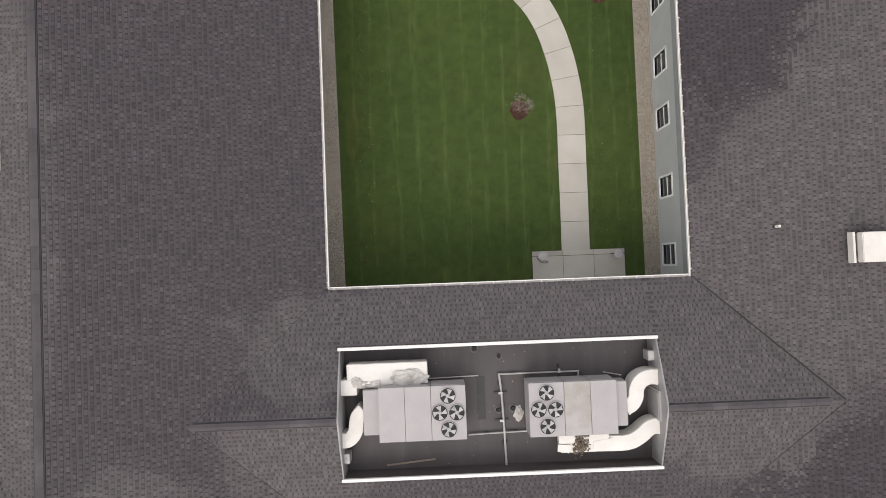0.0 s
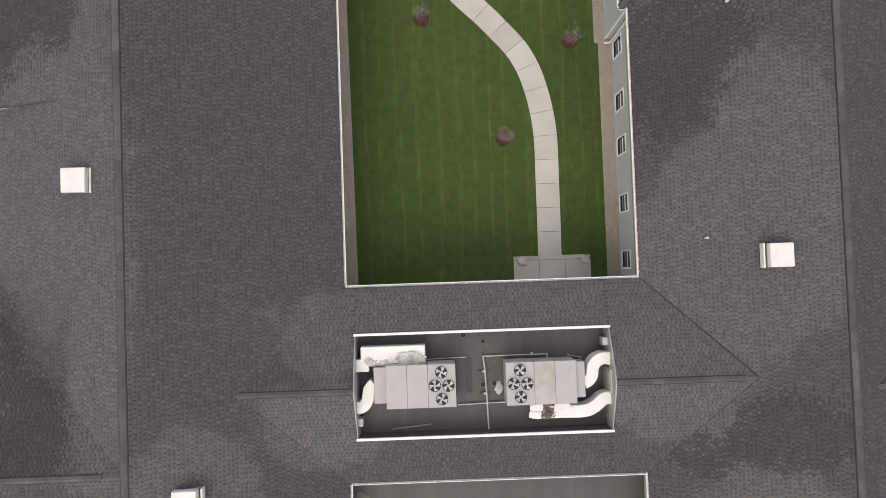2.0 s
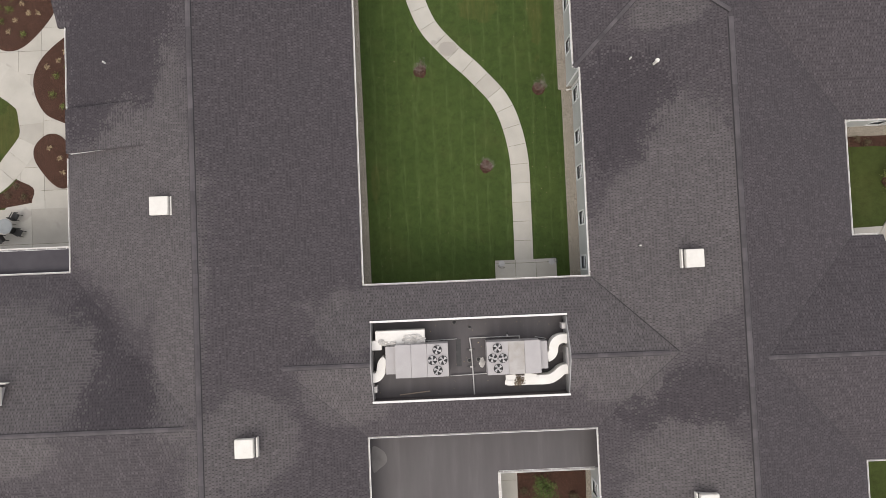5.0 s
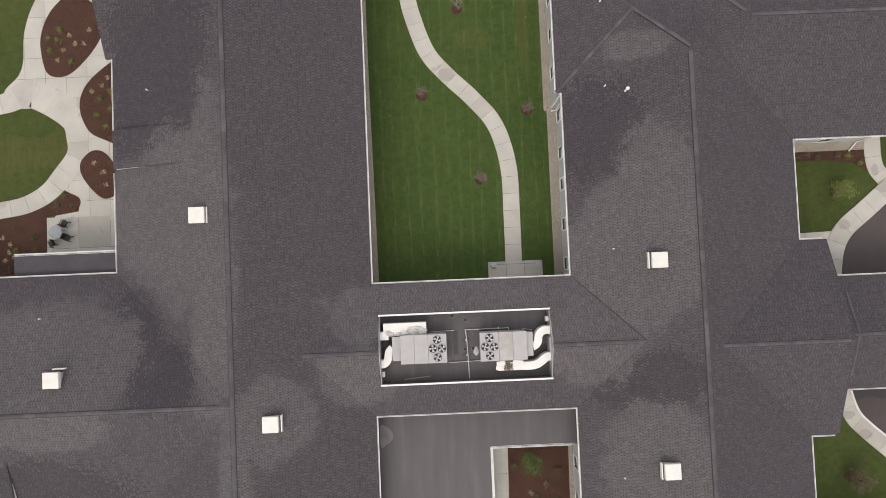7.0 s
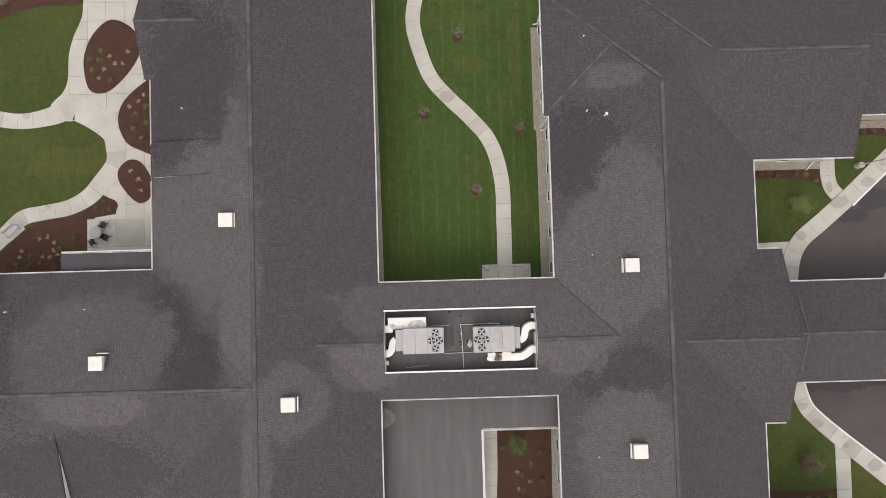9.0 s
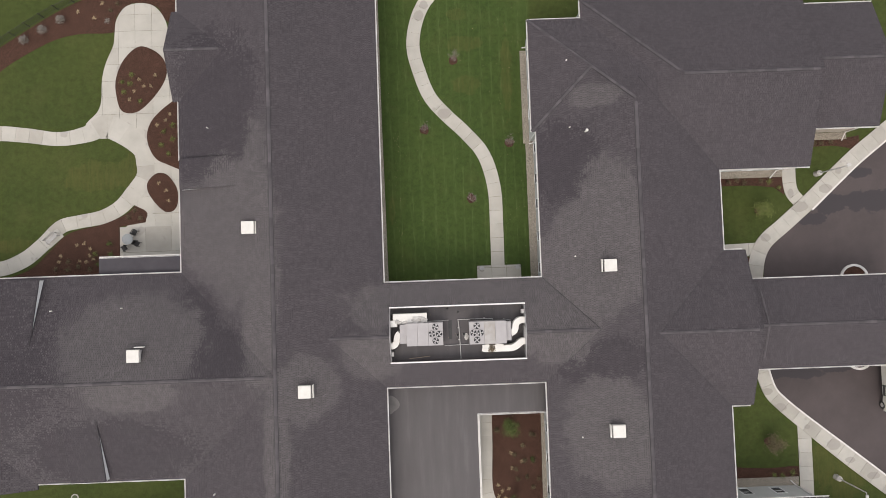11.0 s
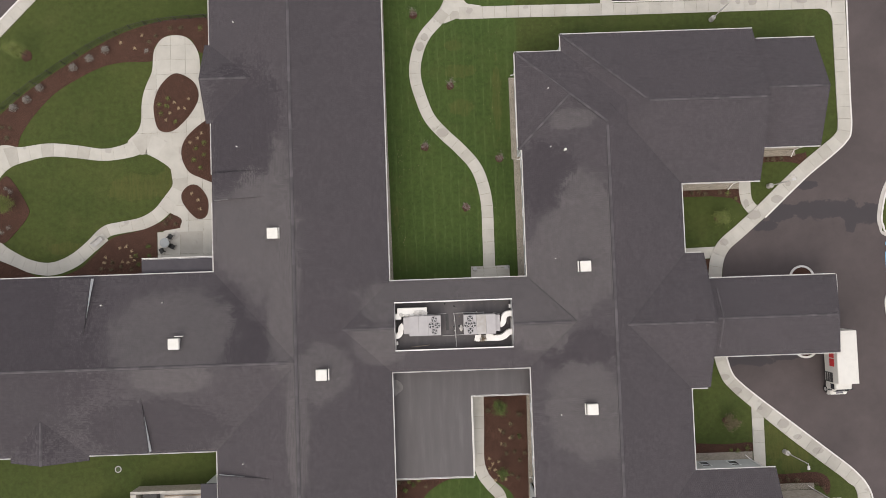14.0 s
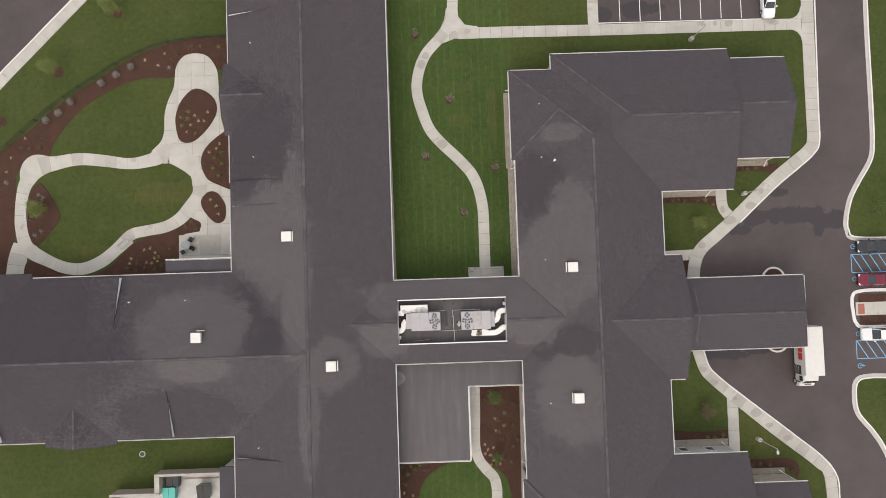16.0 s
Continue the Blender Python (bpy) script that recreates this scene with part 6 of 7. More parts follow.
# ---- garden furniture ----
def bench(x, y, turn, label):
    b = thing("garden_bench", label, "bench", (x, y, 0.045), turn, "garden benches")
    block("pad", (-1.0, 1.0, -0.55, 0.65, -0.05, 0.01), CONCRETE, b, "pale concrete pad")
    for k in range(4):
        block("seat_slat", (-0.75, 0.75, -0.22 + 0.12 * k, -0.13 + 0.12 * k, 0.43, 0.46), STEEL, b)
    for k in range(3):
        block("back_slat", (-0.75, 0.75, 0.27 + 0.02 * k, 0.3 + 0.02 * k, 0.55 + 0.13 * k, 0.65 + 0.13 * k), STEEL, b)
    for s in (-0.7, 0.7):
        block("leg", (s - 0.03, s + 0.03, -0.22, -0.16, 0.01, 0.62), STEEL, b)
        block("leg", (s - 0.03, s + 0.03, 0.26, 0.32, 0.01, 0.9), STEEL, b)
        block("armrest", (s - 0.04, s + 0.04, -0.25, 0.3, 0.62, 0.66), STEEL, b)


bench(-42.58, 5.34, 40, "pale grey slatted bench on a concrete pad")
bench(-56.0, 9.85, -90, "pale grey slatted bench on a concrete pad")
BLACK = plain("black_woven_resin", (0.018, 0.017, 0.016), (0.035, 0.033, 0.03), 6.0, 0.6, 0.0, 40.0, 0.4)


def patio_chair(x, y, turn):
    c = thing("patio_chair", "black woven patio chair round a glass table", "chair", (x, y, 0.032), turn, "patio chairs")
    block("seat", (-0.27, 0.27, -0.27, 0.27, 0.38, 0.44), BLACK, c, "", 0.02)
    bm = box(bmesh.new(), -0.27, 0.27, 0.25, 0.31, 0.42, 0.92, 0.02)
    part("backrest", bm, BLACK, c)
    for sx in (-0.25, 0.25):
        for sy in (-0.25, 0.25):
            block("leg", (sx - 0.02, sx + 0.02, sy - 0.02, sy + 0.02, 0, 0.4), BLACK, c)
        block("armrest", (sx - 0.03, sx + 0.03, -0.25, 0.27, 0.6, 0.64), BLACK, c)


for x, y, a in ((-33.35, 5.75, 150), (-33.1, 4.45, 60), (-34.5, 3.95, -60)):
    patio_chair(x, y, a)
t = thing("patio_table", "round glass-topped patio table on the concrete", "table", (-34.0, 4.95, 0.032))
part("tabletop", tube(bmesh.new(), (0, 0, 0.7), (0, 0, 0.715), 0.6, 0.6, 36), plain("frosted_table_glass", (0.26, 0.27, 0.265), (0.32, 0.33, 0.32), 2.0, 0.15), t, "pale frosted glass top")
part("rim", tube(bmesh.new(), (0, 0, 0.68), (0, 0, 0.7), 0.61, 0.61, 36), STEEL, t)
for k in range(4):
    a = k * math.pi / 2 + 0.4
    part("leg", tube(bmesh.new(), (0.25 * math.cos(a), 0.25 * math.sin(a), 0.69), (0.45 * math.cos(a), 0.45 * math.sin(a), 0), 0.02, 0.02, 8), DARK, t)
side = thing("planter_box", "small brown box beside the patio door", "box", (-27.4, 3.35, 0.032))
block("box_body", (-0.35, 0.35, -0.15, 0.15, 0, 0.4), WOOD, side, "", 0.01)

def wire_chair(x, y, turn):
    """A round-seated metal chair with a fan of rods in its back."""
    c = thing("wire_chair", "round-seated grey metal chair on the concrete landing", "chair", (x, y, 0.035), turn, "landing chairs")
    part("seat", tube(bmesh.new(), (0, 0, 0.43), (0, 0, 0.45), 0.25, 0.25, 24), PIPE, c)
    for k in range(7):
        a = math.radians(40 + 100 * k / 6)
        part("back_rod", tube(bmesh.new(), (0.22 * math.cos(a), 0.22 * math.sin(a), 0.45), (0.36 * math.cos(a), 0.36 * math.sin(a), 0.88), 0.01, 0.01, 5), DARK, c)
    hoop = bmesh.new()
    for k in range(10):
        a, b = math.radians(40 + 10 * k), math.radians(50 + 10 * k)
        tube(hoop, (0.36 * math.cos(a), 0.36 * math.sin(a), 0.88), (0.36 * math.cos(b), 0.36 * math.sin(b), 0.88), 0.014, 0.014, 6)
    part("back_hoop", hoop, DARK, c)
    for k in range(4):
        a = k * math.pi / 2 + 0.78
        part("leg", tube(bmesh.new(), (0.2 * math.cos(a), 0.2 * math.sin(a), 0.43), (0.27 * math.cos(a), 0.27 * math.sin(a), 0), 0.013, 0.013, 6), DARK, c)


wire_chair(5.25, 0.35, 160)
wire_chair(9.25, 0.35, -50)

# ---- bin yard ----
YARD = plain("pale_yard_concrete", (0.40, 0.375, 0.34), (0.52, 0.49, 0.45), 0.7, 0.85)
sheet("bin_yard", [(-37.8, -25.7), (-28.3, -25.7), (-28.3, -40), (-37.8, -40)], 0.03, YARD, "stained pale concrete floor of the bin yard", 0.08)
sheet("bin_yard", [(-43.8, -28.2), (-37.8, -28.2), (-37.8, -40), (-43.8, -40)], 0.026, YARD, "stained pale concrete floor of the bin yard", 0.08)
COPING = plain("weathered_coping", (0.30, 0.275, 0.235), (0.44, 0.41, 0.36), 1.2, 0.9, 0.0, 18.0, 0.3)
yard = thing("yard_wall", "low beige block wall with pale coping round the bin yard", "wall", kind="structure")
for dims in ((-38.0, -28.4, -25.85, -25.6, 0, 2.05), (-38.0, -37.4, -28.05, -25.85, 0, 2.05), (-44.0, -37.4, -28.3, -28.05, 0, 2.05), (-44.0, -43.75, -40, -28.3, 0, 2.05)):
    block("block_wall", dims, STONE, yard)
    x0_, x1_, y0_, y1_, _, zt = dims
    block("coping", (x0_ - 0.03, x1_ + 0.03, y0_ - 0.03, y1_ + 0.03, zt, zt + 0.07), COPING, yard, "weathered stone coping")
GREEN = paint("turquoise_bin_paint", (0.04, 0.33, 0.26), 0.45, 0.0)


def skip(x, y, turn, colour, lid, label):
    s = thing("waste_container", label, "waste container", (x, y, 0.03), turn)
    bm = loft([(-0.9, [(0.7, 0.15), (0.75, 1.1)]), (0.9, [(0.7, 0.15), (0.85, 1.35)])])
    part("bin_body", bm, colour, s)
    for k in (-1, 1):
        bm = bmesh.new()
        v = [bm.verts.new(p) for p in ((-0.92, 0.02 * k, 1.13), (-0.92, 0.78 * k, 1.13), (0.92, 0.88 * k, 1.38), (0.92, 0.02 * k, 1.38))]
        bm.faces.new(v)
        u = [bm.verts.new(q.co + Vector((0, 0, 0.05))) for q in v]
        bm.faces.new(u[::-1])
        for i in range(4):
            bm.faces.new((v[i], v[(i + 1) % 4], u[(i + 1) % 4], u[i]))
        part("lid", bm, lid, s)
    for a in (-0.7, 0.7):
        for b in (-0.5, 0.5):
            part("castor", tube(bmesh.new(), (a, b - 0.04, 0.08), (a, b + 0.04, 0.08), 0.08, 0.08, 10), RUBBER, s)


skip(-36.5, -28.5, 90, GREEN, GREEN, "turquoise steel waste container with closed lids")
skip(-36.0, -26.75, 90, DARK, BLACK, "dark grey waste container with black lids")
skip(-31.9, -28.4, 90, paint("faded_green_bin", (0.16, 0.2, 0.17), 0.6, 0.0), BLACK, "faded grey-green waste container")
for k, (x0_, x1_, y_) in enumerate(((-33.6, -30.9, -26.4), (-34.8, -30.2, -26.9))):
    p = block("timber", (x0_, x1_, y_ - 0.07, y_ + 0.07, 0.03, 0.16), WOOD, None, "", 0.01)
    tagged(p, "long weathered timber lying in the bin yard", "timber")
ring = thing("manhole", "round concrete manhole ring in the lawn", "manhole", (-40.6, -23.4, 0))
bm = bmesh.new()
tube(bm, (0, 0, 0), (0, 0, 0.04), 0.42, 0.42, 28)
part("collar", bm, UNIT_GREY, ring)
part("cover", tube(bmesh.new(), (0, 0, 0.03), (0, 0, 0.055), 0.3, 0.3, 24), plain("mossy_cover", (0.05, 0.07, 0.03), (0.08, 0.1, 0.04), 5.0, 0.8), ring)


# ---- planting ----
BARK = plain("grey_brown_bark", (0.09, 0.065, 0.05), (0.17, 0.13, 0.10), 9.0, 0.9, 0.0, 60.0, 0.5)


def leaf_material(name, lo, hi):
    m, n, l, b = material(name, 0.7, 0.0, 0.25)
    isle = n.new("ShaderNodeNewGeometry").outputs["Random Per Island"]
    l.new(ramp(m, isle, [(0.0, lo), (1.0, hi)]), b.inputs["Base Color"])
    b.inputs["Subsurface Weight"].default_value = 0.0
    return m


LEAF_YELLOW = leaf_material("yellow_green_leaves", (0.10, 0.125, 0.03), (0.23, 0.255, 0.08))
LEAF_GREEN = leaf_material("green_leaves", (0.05, 0.085, 0.018), (0.12, 0.16, 0.04))
LEAF_OLIVE = leaf_material("olive_leaves", (0.085, 0.068, 0.036), (0.18, 0.145, 0.085))
LEAF_STRAW = leaf_material("straw_stalks", (0.24, 0.17, 0.10), (0.48, 0.37, 0.23))
LEAF_GREY = leaf_material("grey_twigs", (0.17, 0.15, 0.125), (0.34, 0.31, 0.27))
LEAF_RED = leaf_material("reddish_twigs", (0.10, 0.045, 0.035), (0.19, 0.10, 0.08))


def leaf_cloud(name, mat, parent, centres, n, spread, size, seed):
    """Many small leaves, in clumps about the given centres."""
    rng = np.random.default_rng(seed)
    c = np.array(centres)[rng.integers(0, len(centres), n)]
    p = c + rng.normal(0, 1, (n, 3)) * np.array(spread)
    p[:, 2] = np.maximum(p[:, 2], 0.02)
    d = rng.normal(0, 1, (n, 3))
    d[:, 2] *= 0.5
    d /= np.linalg.norm(d, axis=1)[:, None]
    e = np.cross(d, rng.normal(0, 1, (n, 3)))
    e /= np.linalg.norm(e, axis=1)[:, None]
    s = rng.uniform(0.6, 1.3, n)[:, None] * size
    v = np.stack([p - d * s, p - e * s * 0.45, p + d * s, p + e * s * 0.45], 1).reshape(-1, 3)
    me = bpy.data.meshes.new(name)
    me.from_pydata(v.tolist(), [], np.arange(4 * n).reshape(-1, 4).tolist())
    me.materials.append(mat)
    ob = new(name, me)
    ob.parent = parent
    ob["kind"] = "stuff"
    return ob


def limbs(bm, base, top, rng, n, r, reach, rise):
    """A tapered stem with n limbs that leave it at random."""
    tube(bm, base, top, r, r * 0.4, 8)
    base, top = Vector(base), Vector(top)
    tips = [top]
    for k in range(n):
        t = rng.uniform(0.3, 0.98)
        s = base.lerp(top, t)
        a = k * 2.4 + rng.uniform(-0.4, 0.4)
        tip = s + Vector((math.cos(a) * reach * rng.uniform(0.5, 1.0), math.sin(a) * reach * rng.uniform(0.5, 1.0), rise * rng.uniform(0.5, 1.2)))
        tube(bm, s, tip, r * 0.4, r * 0.12, 5)
        tips.append(tip)
        for _ in range(2):
            q = tip.lerp(s, rng.uniform(0.1, 0.6))
            w = q + Vector(rng.normal(0, 0.3, 3)) * reach * 0.6 + Vector((0, 0, rise * 0.3))
            tube(bm, q, w, r * 0.15, r * 0.07, 4)
            tips.append(w)
    return tips


def mulch_ring(x, y, r):
    rng = np.random.default_rng(int(abs(x * 7 + y * 3)))
    sheet("mulch_ring", smooth([(x + r * rng.uniform(0.85, 1.1) * math.cos(a), y + r * rng.uniform(0.85, 1.1) * math.sin(a)) for a in np.linspace(0, 6.28, 11)[:-1]], 4), 0.035, MULCH, "round ring of bark mulch in the lawn", 0.06)


def bare_sapling(x, y, seed, tall=1.5, leafy=90, mat=None):
    rng = np.random.default_rng(seed)
    s = thing("bare_sapling", "nearly bare multi-stemmed sapling in a mulch ring", "sapling", (x, y, 0.03), 0, "courtyard saplings")
    bm = bmesh.new()
    tips = []
    for k in range(4):
        a = k * 1.57 + rng.uniform(-0.4, 0.4)
        tips += limbs(bm, (0.08 * math.cos(a), 0.08 * math.sin(a), 0), (0.4 * math.cos(a), 0.4 * math.sin(a), tall * rng.uniform(0.7, 1.0)), rng, 6, 0.024, 0.28, 0.32)
    part("stem_cluster", bm, LEAF_RED, s, "thin reddish-brown stems")
    leaf_cloud("twig_cloud", mat or LEAF_GREY, s, [tuple(p) for p in tips], leafy, (0.1, 0.1, 0.1), 0.035, seed)
    mulch_ring(x, y, 0.52)


for i, (x, y) in enumerate(((-1.57, 33.5), (2.9, 24.05), (-0.6, 16.2), (8.9, 14.4), (4.37, 8.24))):
    bare_sapling(x, y, 20 + i, 1.5 + 0.3 * (i % 3), 430 + 60 * (i % 2))


def young_tree(x, y, seed, tall, radius, mat, label, leaves=900, ring=0.7):
    rng = np.random.default_rng(seed)
    t = thing("young_tree", label, "tree", (x, y, 0.03), 0, "young trees")
    bm = bmesh.new()
    tips = limbs(bm, (0, 0, 0), (0.06, 0.04, tall), rng, 16, 0.055, radius * 0.75, tall * 0.22)
    part("trunk", bm, BARK, t)
    low = [tuple(p) for p in tips]
    leaf_cloud("crown", mat, t, low, leaves, (radius * 0.2, radius * 0.2, radius * 0.18), 0.075, seed)
    if ring:
        mulch_ring(x, y, ring)


for i, (x, y, tall, r, mat, lv, lab) in enumerate((
        (-51.7, 29.8, 3.2, 1.2, LEAF_YELLOW, 1900, "young leafing tree on the lawn"), (-43.4, 38.0, 3.0, 1.2, LEAF_YELLOW, 1900, "young leafing tree on the lawn"), (-59.6, 23.0, 2.6, 0.9, LEAF_OLIVE, 350, "thin young tree on the lawn"),
        (-53.7, 10.3, 2.4, 1.35, LEAF_YELLOW, 2800, "bushy yellow-green tree in a mulch bed"), (36.7, 5.7, 1.7, 1.25, LEAF_YELLOW, 1700, "small yellow-green tree in a lawn nook"), (36.4, -20.0, 1.7, 1.1, LEAF_OLIVE, 1500, "small olive-green tree in a lawn nook"),
        (61.2, 6.7, 2.8, 0.9, LEAF_GREEN, 700, "small green tree on a kerbed island"), (61.6, -19.0, 2.4, 0.8, LEAF_OLIVE, 350, "thin young tree on a kerbed island"),
        (7.6, -17.0, 2.3, 1.15, LEAF_GREEN, 1300, "leafy green shrub tree in the small court"), (7.75, -25.2, 1.8, 0.85, LEAF_GREEN, 800, "leafy green shrub tree in the small court"))):
    young_tree(x, y, 50 + i, tall, r, mat, lab, lv, 0 if i in (3, 8, 9) else 0.42 if i in (4, 5) else 0.7)


def perennial(x, y, seed, kind, z=0.06):
    """A low clump: straw, of spreading dry stalks; leafy, a tuft of new leaves; grey, a small rounded twiggy bush."""
    rng = np.random.default_rng(seed)
    if kind == "straw":
        p = thing("perennial", "low clump of dry straw-coloured stalks in mulch", "perennial", (x, y, z), rng.uniform(0, 360), "bed perennials")
        bm = bmesh.new()
        for k in range(24):
            a, r = rng.uniform(0, 6.28), rng.uniform(0.12, 0.36)
            h = rng.uniform(0.06, 0.22)
            d = Vector((math.cos(a), math.sin(a), 0))
            s = Vector((-d.y, d.x, 0)) * 0.022
            m = d * r * 0.5 + Vector((0, 0, h))
            e = d * r + Vector((0, 0, h * 0.3))
            v = [bm.verts.new(q) for q in (-s, s, m + s * 1.2, m - s * 1.2)]
            bm.faces.new(v)
            w = [bm.verts.new(q) for q in (m - s * 1.2, m + s * 1.2, e)]
            bm.faces.new(w)
        part("stalk_tuft", bm, LEAF_STRAW, p)
    else:
        mat, label = {"leafy": (LEAF_YELLOW, "small tuft of yellow-green leaves in mulch"), "green": (LEAF_GREEN, "small rounded green shrub in mulch"), "grey": (LEAF_GREY, "small rounded twiggy grey shrub in mulch"),
                      "olive": (LEAF_OLIVE, "small olive-brown shrub in mulch")}[kind]
        p = thing("small_shrub", label, "shrub", (x, y, z), rng.uniform(0, 360), "bed shrubs")
        r = 0.26 * rng.uniform(0.8, 1.2)
        cs = [(r * math.cos(a) * q, r * math.sin(a) * q, 0.12 + 0.14 * (1 - q)) for a in np.linspace(0, 6, 7) for q in (0.25, 0.8)]
        leaf_cloud("foliage", mat, p, cs, 170, (0.09, 0.09, 0.08), 0.05, seed)
        part("stem", tube(bmesh.new(), (0, 0, -0.05), (0, 0, 0.2), 0.02, 0.012, 6), BARK, p)


PLANTS = {
    "leafy": [(-4.03, -26.25), (-2.86, -26.06), (-4.44, -27.3), (-4.87, -28.58), (-33.5, 23.6), (-34.6, 22.8), (-33.7, 22.6), (-34.4, 21.7), (-32.6, 20.5), (-29.0, 17.7), (-30.0, 17.0), (-29.0, 16.1), (-30.3, 15.5), (-29.5, 14.5), (38.1, 9.0), (39.1, 8.2), (36.8, -23.7), (37.7, -23.8), (38.9, -23.5),
              (-37.9, 3.5), (-29.2, 32.7)],
    "straw": [(6.19, -23.7), (6.63, -24.4), (7.34, -24.12), (6.92, -25.1), (6.23, -24.92), (7.36, -25.88), (6.87, -26.4), (8.19, -26.29), (-3.84, -30.2), (-5.0, -29.9), (-32.7, 23.1), (-30.9, 23.5), (-32.2, 22.3), (-31.4, 22.3), (-33.3, 21.7), (-33.8, 20.8), (-29.8, 18.3), (-30.8, 17.8), (-29.3, 19.0), (-30.7, 11.2), (-29.9, 10.3), (-29.7, 9.2), (-39.2, 4.7), (-40.0, 4.5), (-38.5, 4.1),
              (-41.8, 3.3), (-42.0, 2.7), (-38.6, 3.3), (-38.2, 2.9), (-39.7, 2.7), (-39.0, 2.6), (-36.8, 32.0), (-39.5, 31.1), (-37.7, 30.3), (-56.3, 20.6), (-58.3, 17.9), (-58.9, 15.9), (9.0, -19.4), (7.7, -20.2), (8.9, -21.2), (7.8, -21.9)],
    "olive": [(10.27, -18.3), (9.06, -19.5), (8.1, -20.4), (9.16, -21.1), (10.17, -21.15), (8.19, -22.0), (9.4, -22.9), (10.7, -23.1), (10.06, -24.06), (6.17, -17.7), (9.0, -25.7), (9.74, -26.2), (-1.88, -26.86), (-5.2, -26.3), (-56.87, 19.2), (-55.62, 19.16), (-54.28, 19.12), (-33.4, 8.2), (-34.1, 7.5), (-32.8, 7.3), (-40.9, 2.7), (-41.0, 1.8), (-42.3, 1.9), (-38.5, 1.8), (-39.8, 2.1), (-35.0, 31.8), (-35.8, 31.1), (-33.0, 32.8), (-31.7, 32.8), (-53.8, 20.4), (-54.8, 20.5), (-54.2, 19.2), (-56.7, 19.2),
              (33.5, 9.0), (34.4, 9.2), (35.2, 8.9), (37.1, 9.1), (43.5, 13.1), (44.2, 13.1), (45.3, 13.2), (42.7, -27.7), (43.8, -27.6), (45.0, -27.7), (47.4, -28.3), (48.2, -28.7), (8.4, -23.1), (6.3, -17.7), (10.0, -18.2)],
    "green": [(-36.3, 4.6), (-36.2, 3.4), (-37.6, 2.3), (-4.6, -27.2), (-3.5, -26.6), (10.1, -21.0)],
    "grey": [(-54.4, 12.6), (-53.8, 12.2), (-55.0, 7.0), (-54.1, 7.6), (-36.2, 29.9), (-58.9, 14.5)],
}
count = 300
for kind, places in PLANTS.items():
    for x, y in places:
        count += 1
        perennial(x, y, count, kind, 0.06 if x > -36 and x < -27 and y > 8 and y < 27 else 0.025)
# larger pale rounded shrubs along the fence
for i, (x, y) in enumerate(((-41.4, 30.2), (-43.5, 29.1), (-45.6, 28.0), (-49.9, 25.5), (-51.6, 24.0), (-53.3, 23.0))):
    b = thing("rounded_shrub", "rounded pale grey twiggy shrub beside the fence", "shrub", (x, y, 0.02), 0, "fence shrubs")
    cs = [(0.42 * math.cos(a) * q, 0.42 * math.sin(a) * q, 0.3 + 0.35 * (1 - q)) for a in np.linspace(0, 6, 9) for q in (0.2, 0.6, 1.0)]
    leaf_cloud("foliage", LEAF_GREY, b, cs, 700, (0.09, 0.09, 0.1), 0.06, 700 + i)
    part("stem", tube(bmesh.new(), (0, 0, -0.02), (0, 0, 0.4), 0.03, 0.02, 6), BARK, b)

# low fence along the curved bed
fence = thing("garden_fence", "thin black metal fence along the curved mulch bed", "fence")
posts = smooth_loop([(-26.4, 34.05), (-29.8, 34.0), (-33.7, 33.75), (-37.5, 33.1), (-41.2, 31.7), (-44.5, 29.9), (-47.9, 27.8), (-52.0, 25.1), (-55.9, 21.9), (-59.5, 18.6), (-64, 14.5)], 6, False)
walked, last = 0.0, posts[0]
keep = [posts[0]]
for p in posts[1:]:
    walked += (p - last).length
    last = p
    if walked > 1.75:
        keep.append(p)
        walked = 0.0
for a, b in zip(keep, keep[1:]):
    block("post", (a.x - 0.035, a.x + 0.035, a.y - 0.035, a.y + 0.035, 0, 1.25), DARK, fence)
    bars = bmesh.new()
    count_ = int((b - a).length / 0.115)
    for k in range(1, count_):
        q = a.lerp(b, k / count_)
        box(bars, q.x - 0.009, q.x + 0.009, q.y - 0.009, q.y + 0.009, 0.12, 1.2)
    part("picket_panel", bars, DARK, fence)
    for z in (0.25, 1.1):
        part("rail", tube(bmesh.new(), (a.x, a.y, z), (b.x, b.y, z), 0.012, 0.012, 5), DARK, fence)


# ---- downspouts ----
def downspout(x, y, dx, dy):
    """From the eave down the wall, with a foot that leads the water away."""
    d = new("downspout")
    d.parent = building
    d["label"] = "white downspout with a splayed foot"
    bm = bmesh.new()
    box(bm, x - 0.05, x + 0.05, y - 0.05, y + 0.05, 0.15, EAVE - 0.3)
    part("pipe", bm, WHITE, d)
    part("foot", tube(bmesh.new(), (x, y, 0.2), (x + dx, y + dy, 0.08), 0.06, 0.06, 6), WHITE, d)


downspout(39.1, -24.85, -0.45, 0.45)
downspout(38.9, 10.15, -0.7, -0.8)
downspout(47.0, 14.25, -0.4, -0.9)
downspout(47.0, -28.95, -0.6, 0.45)
downspout(11.15, 25.2, -0.4, 0.0)
downspout(11.5, -26.2, -0.35, 0.0)
downspout(11.5, 14.2, -0.35, 0.0)

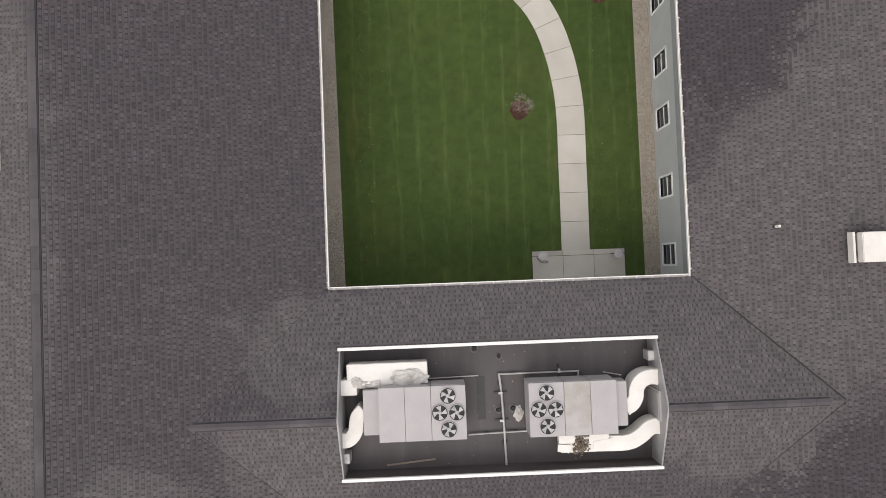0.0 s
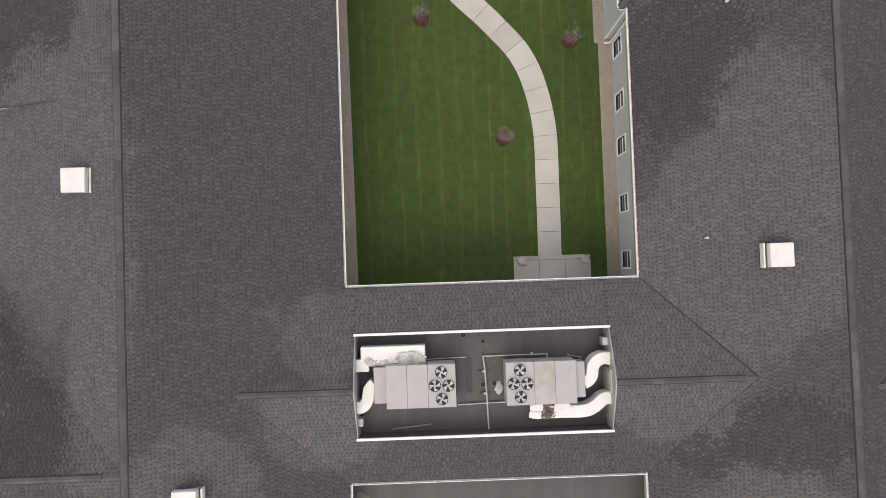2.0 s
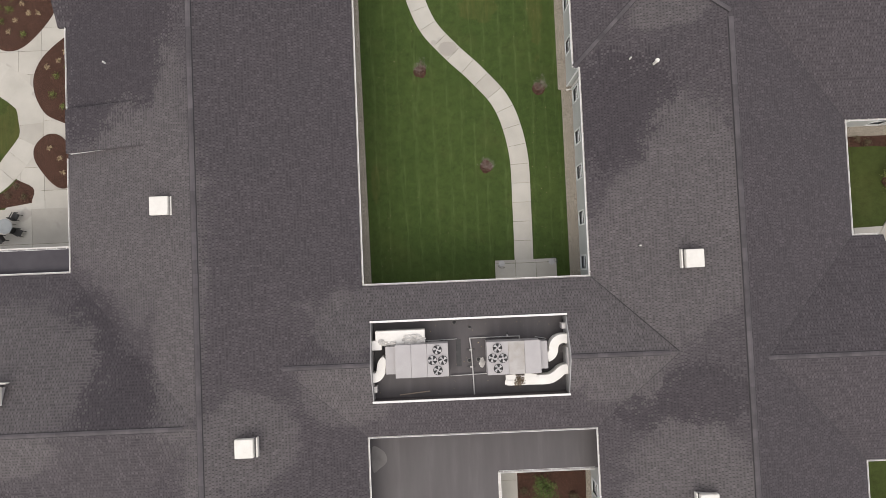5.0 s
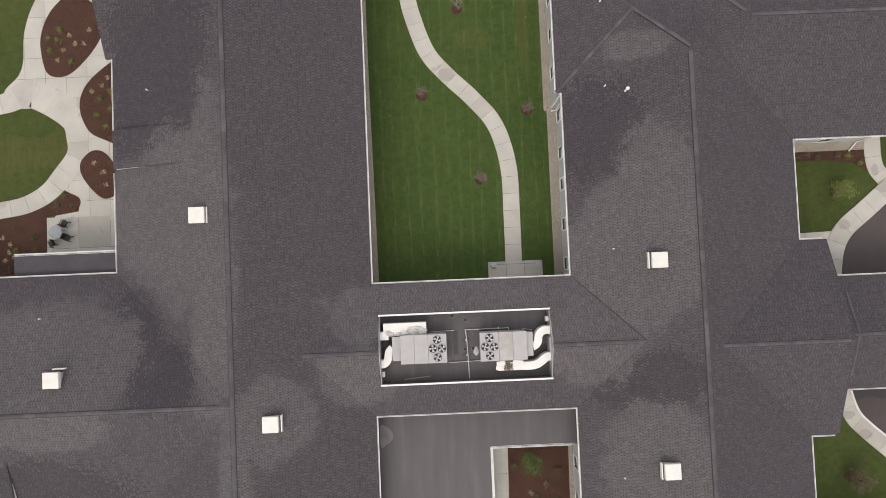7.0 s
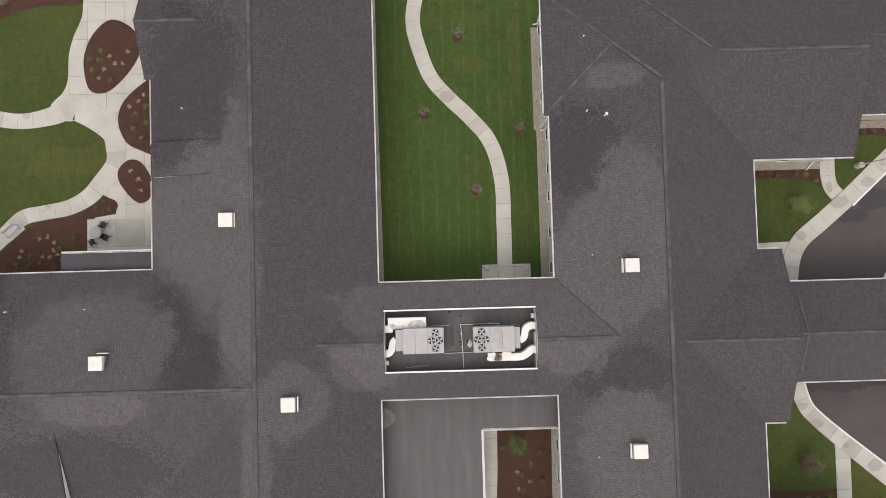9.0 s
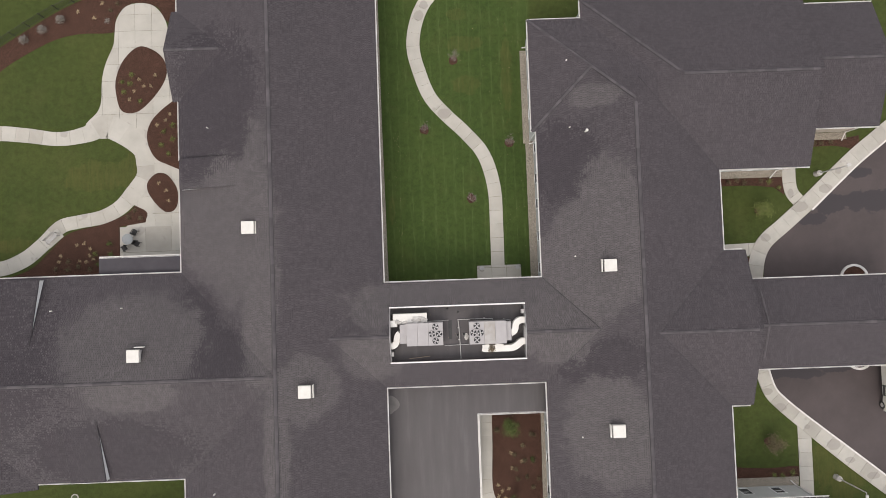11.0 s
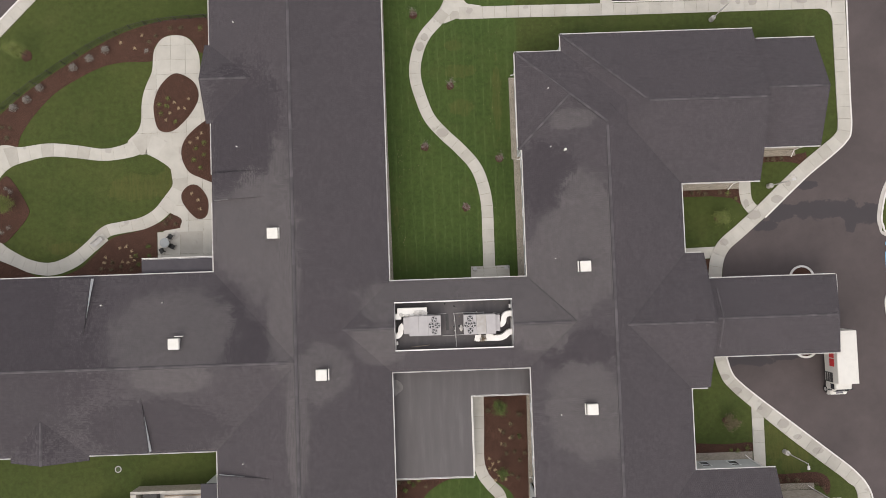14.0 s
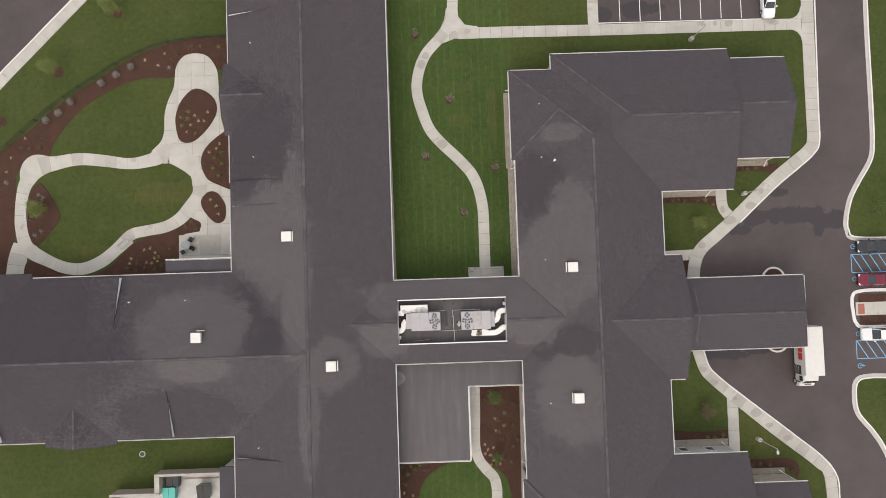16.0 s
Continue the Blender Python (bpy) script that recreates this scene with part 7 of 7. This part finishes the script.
# flecks of debris on the lawn: fallen leaves and bits of straw
def scatter(name, label, mat, areas, n, size, z, seed):
    rng = np.random.default_rng(seed)
    bm = bmesh.new()
    for _ in range(n):
        x0_, x1_, y0_, y1_ = areas[rng.integers(0, len(areas))]
        c = Vector((rng.uniform(x0_, x1_), rng.uniform(y0_, y1_), z))
        a, s = rng.uniform(0, 6.28), size * rng.uniform(0.5, 1.5)
        d, e = Vector((math.cos(a), math.sin(a), 0.1)) * s, Vector((-math.sin(a), math.cos(a), 0.1)) * s * 0.4
        bm.faces.new([bm.verts.new(c + q) for q in (d, e, -d, -e)])
    ob = part(name, bm, mat, None)
    return tagged(ob, label, "debris", "", "stuff")


scatter("roof_litter", "pale flecks of litter on the membrane floor", LEAF_STRAW, [(-4.4, 8.8, -8.9, -7.6), (-0.8, 8.6, -4.6, -3.6), (0.9, 3.2, -8.8, -3.6)], 46, 0.035, FLOOR + 0.012, 31)
scatter("fallen_leaves", "scattered straw and fallen leaves on the lawn", LEAF_STRAW, [(-4.3, -3.4, 0, 16), (-4.8, 10, -0.6, 34), (7.8, 10.5, 0, 30), (12, 45, 29.5, 32)], 320, 0.032, 0.03, 9)


# tufts of grass over the courtyard lawn, kept off the walk, the landing and the mulch rings
COURT_LINE = smooth_loop([(7.1, 0.6), (7.12, 4.8), (7.02, 9.3), (6.0, 13.1), (4.0, 15.7), (1.9, 17.8), (0.1, 20.0), (-1.0, 22.9), (-1.6, 25.7), (-1.2, 28.5), (-0.1, 30.9), (1.8, 33.0), (3.4, 35.2)], 12, False)
RINGS = [(2.9, 24.05), (-0.6, 16.2), (8.9, 14.4), (4.37, 8.24)]


def grass_tufts(n, seed):
    rng = np.random.default_rng(seed)
    p = np.column_stack((rng.uniform(-5.3, 10.7, n), rng.uniform(-0.95, 31.5, n), np.zeros(n)))
    far = np.ones(n, dtype=bool)
    for q in COURT_LINE:
        far &= (p[:, 0] - q.x) ** 2 + (p[:, 1] - q.y) ** 2 > 0.82 ** 2
    for x, y in RINGS:
        far &= (p[:, 0] - x) ** 2 + (p[:, 1] - y) ** 2 > 0.56 ** 2
    far &= ~((p[:, 0] > 4.6) & (p[:, 0] < 9.8) & (p[:, 1] < 0.75))
    far &= ~((p[:, 0] > 10.2) & (p[:, 1] > 14))
    p = p[far]
    m = len(p)
    a = rng.uniform(0, 2 * math.pi, m)
    d = np.column_stack((np.cos(a), np.sin(a), np.zeros(m)))
    top = p + d * rng.uniform(0.04, 0.09, m)[:, None]
    top[:, 2] = rng.uniform(0.008, 0.024, m)
    w = np.column_stack((-d[:, 1], d[:, 0], np.zeros(m))) * rng.uniform(0.012, 0.03, m)[:, None]
    v = np.stack([p - w, p + w, top], 1).reshape(-1, 3)
    me = bpy.data.meshes.new("grass")
    me.from_pydata(v.tolist(), [], np.arange(3 * m).reshape(-1, 3).tolist())
    me.materials.append(LAWN)
    tagged(new("grass", me), "short mown grass blades of the courtyard lawn", "grass", "", "stuff")


grass_tufts(110000, 4)
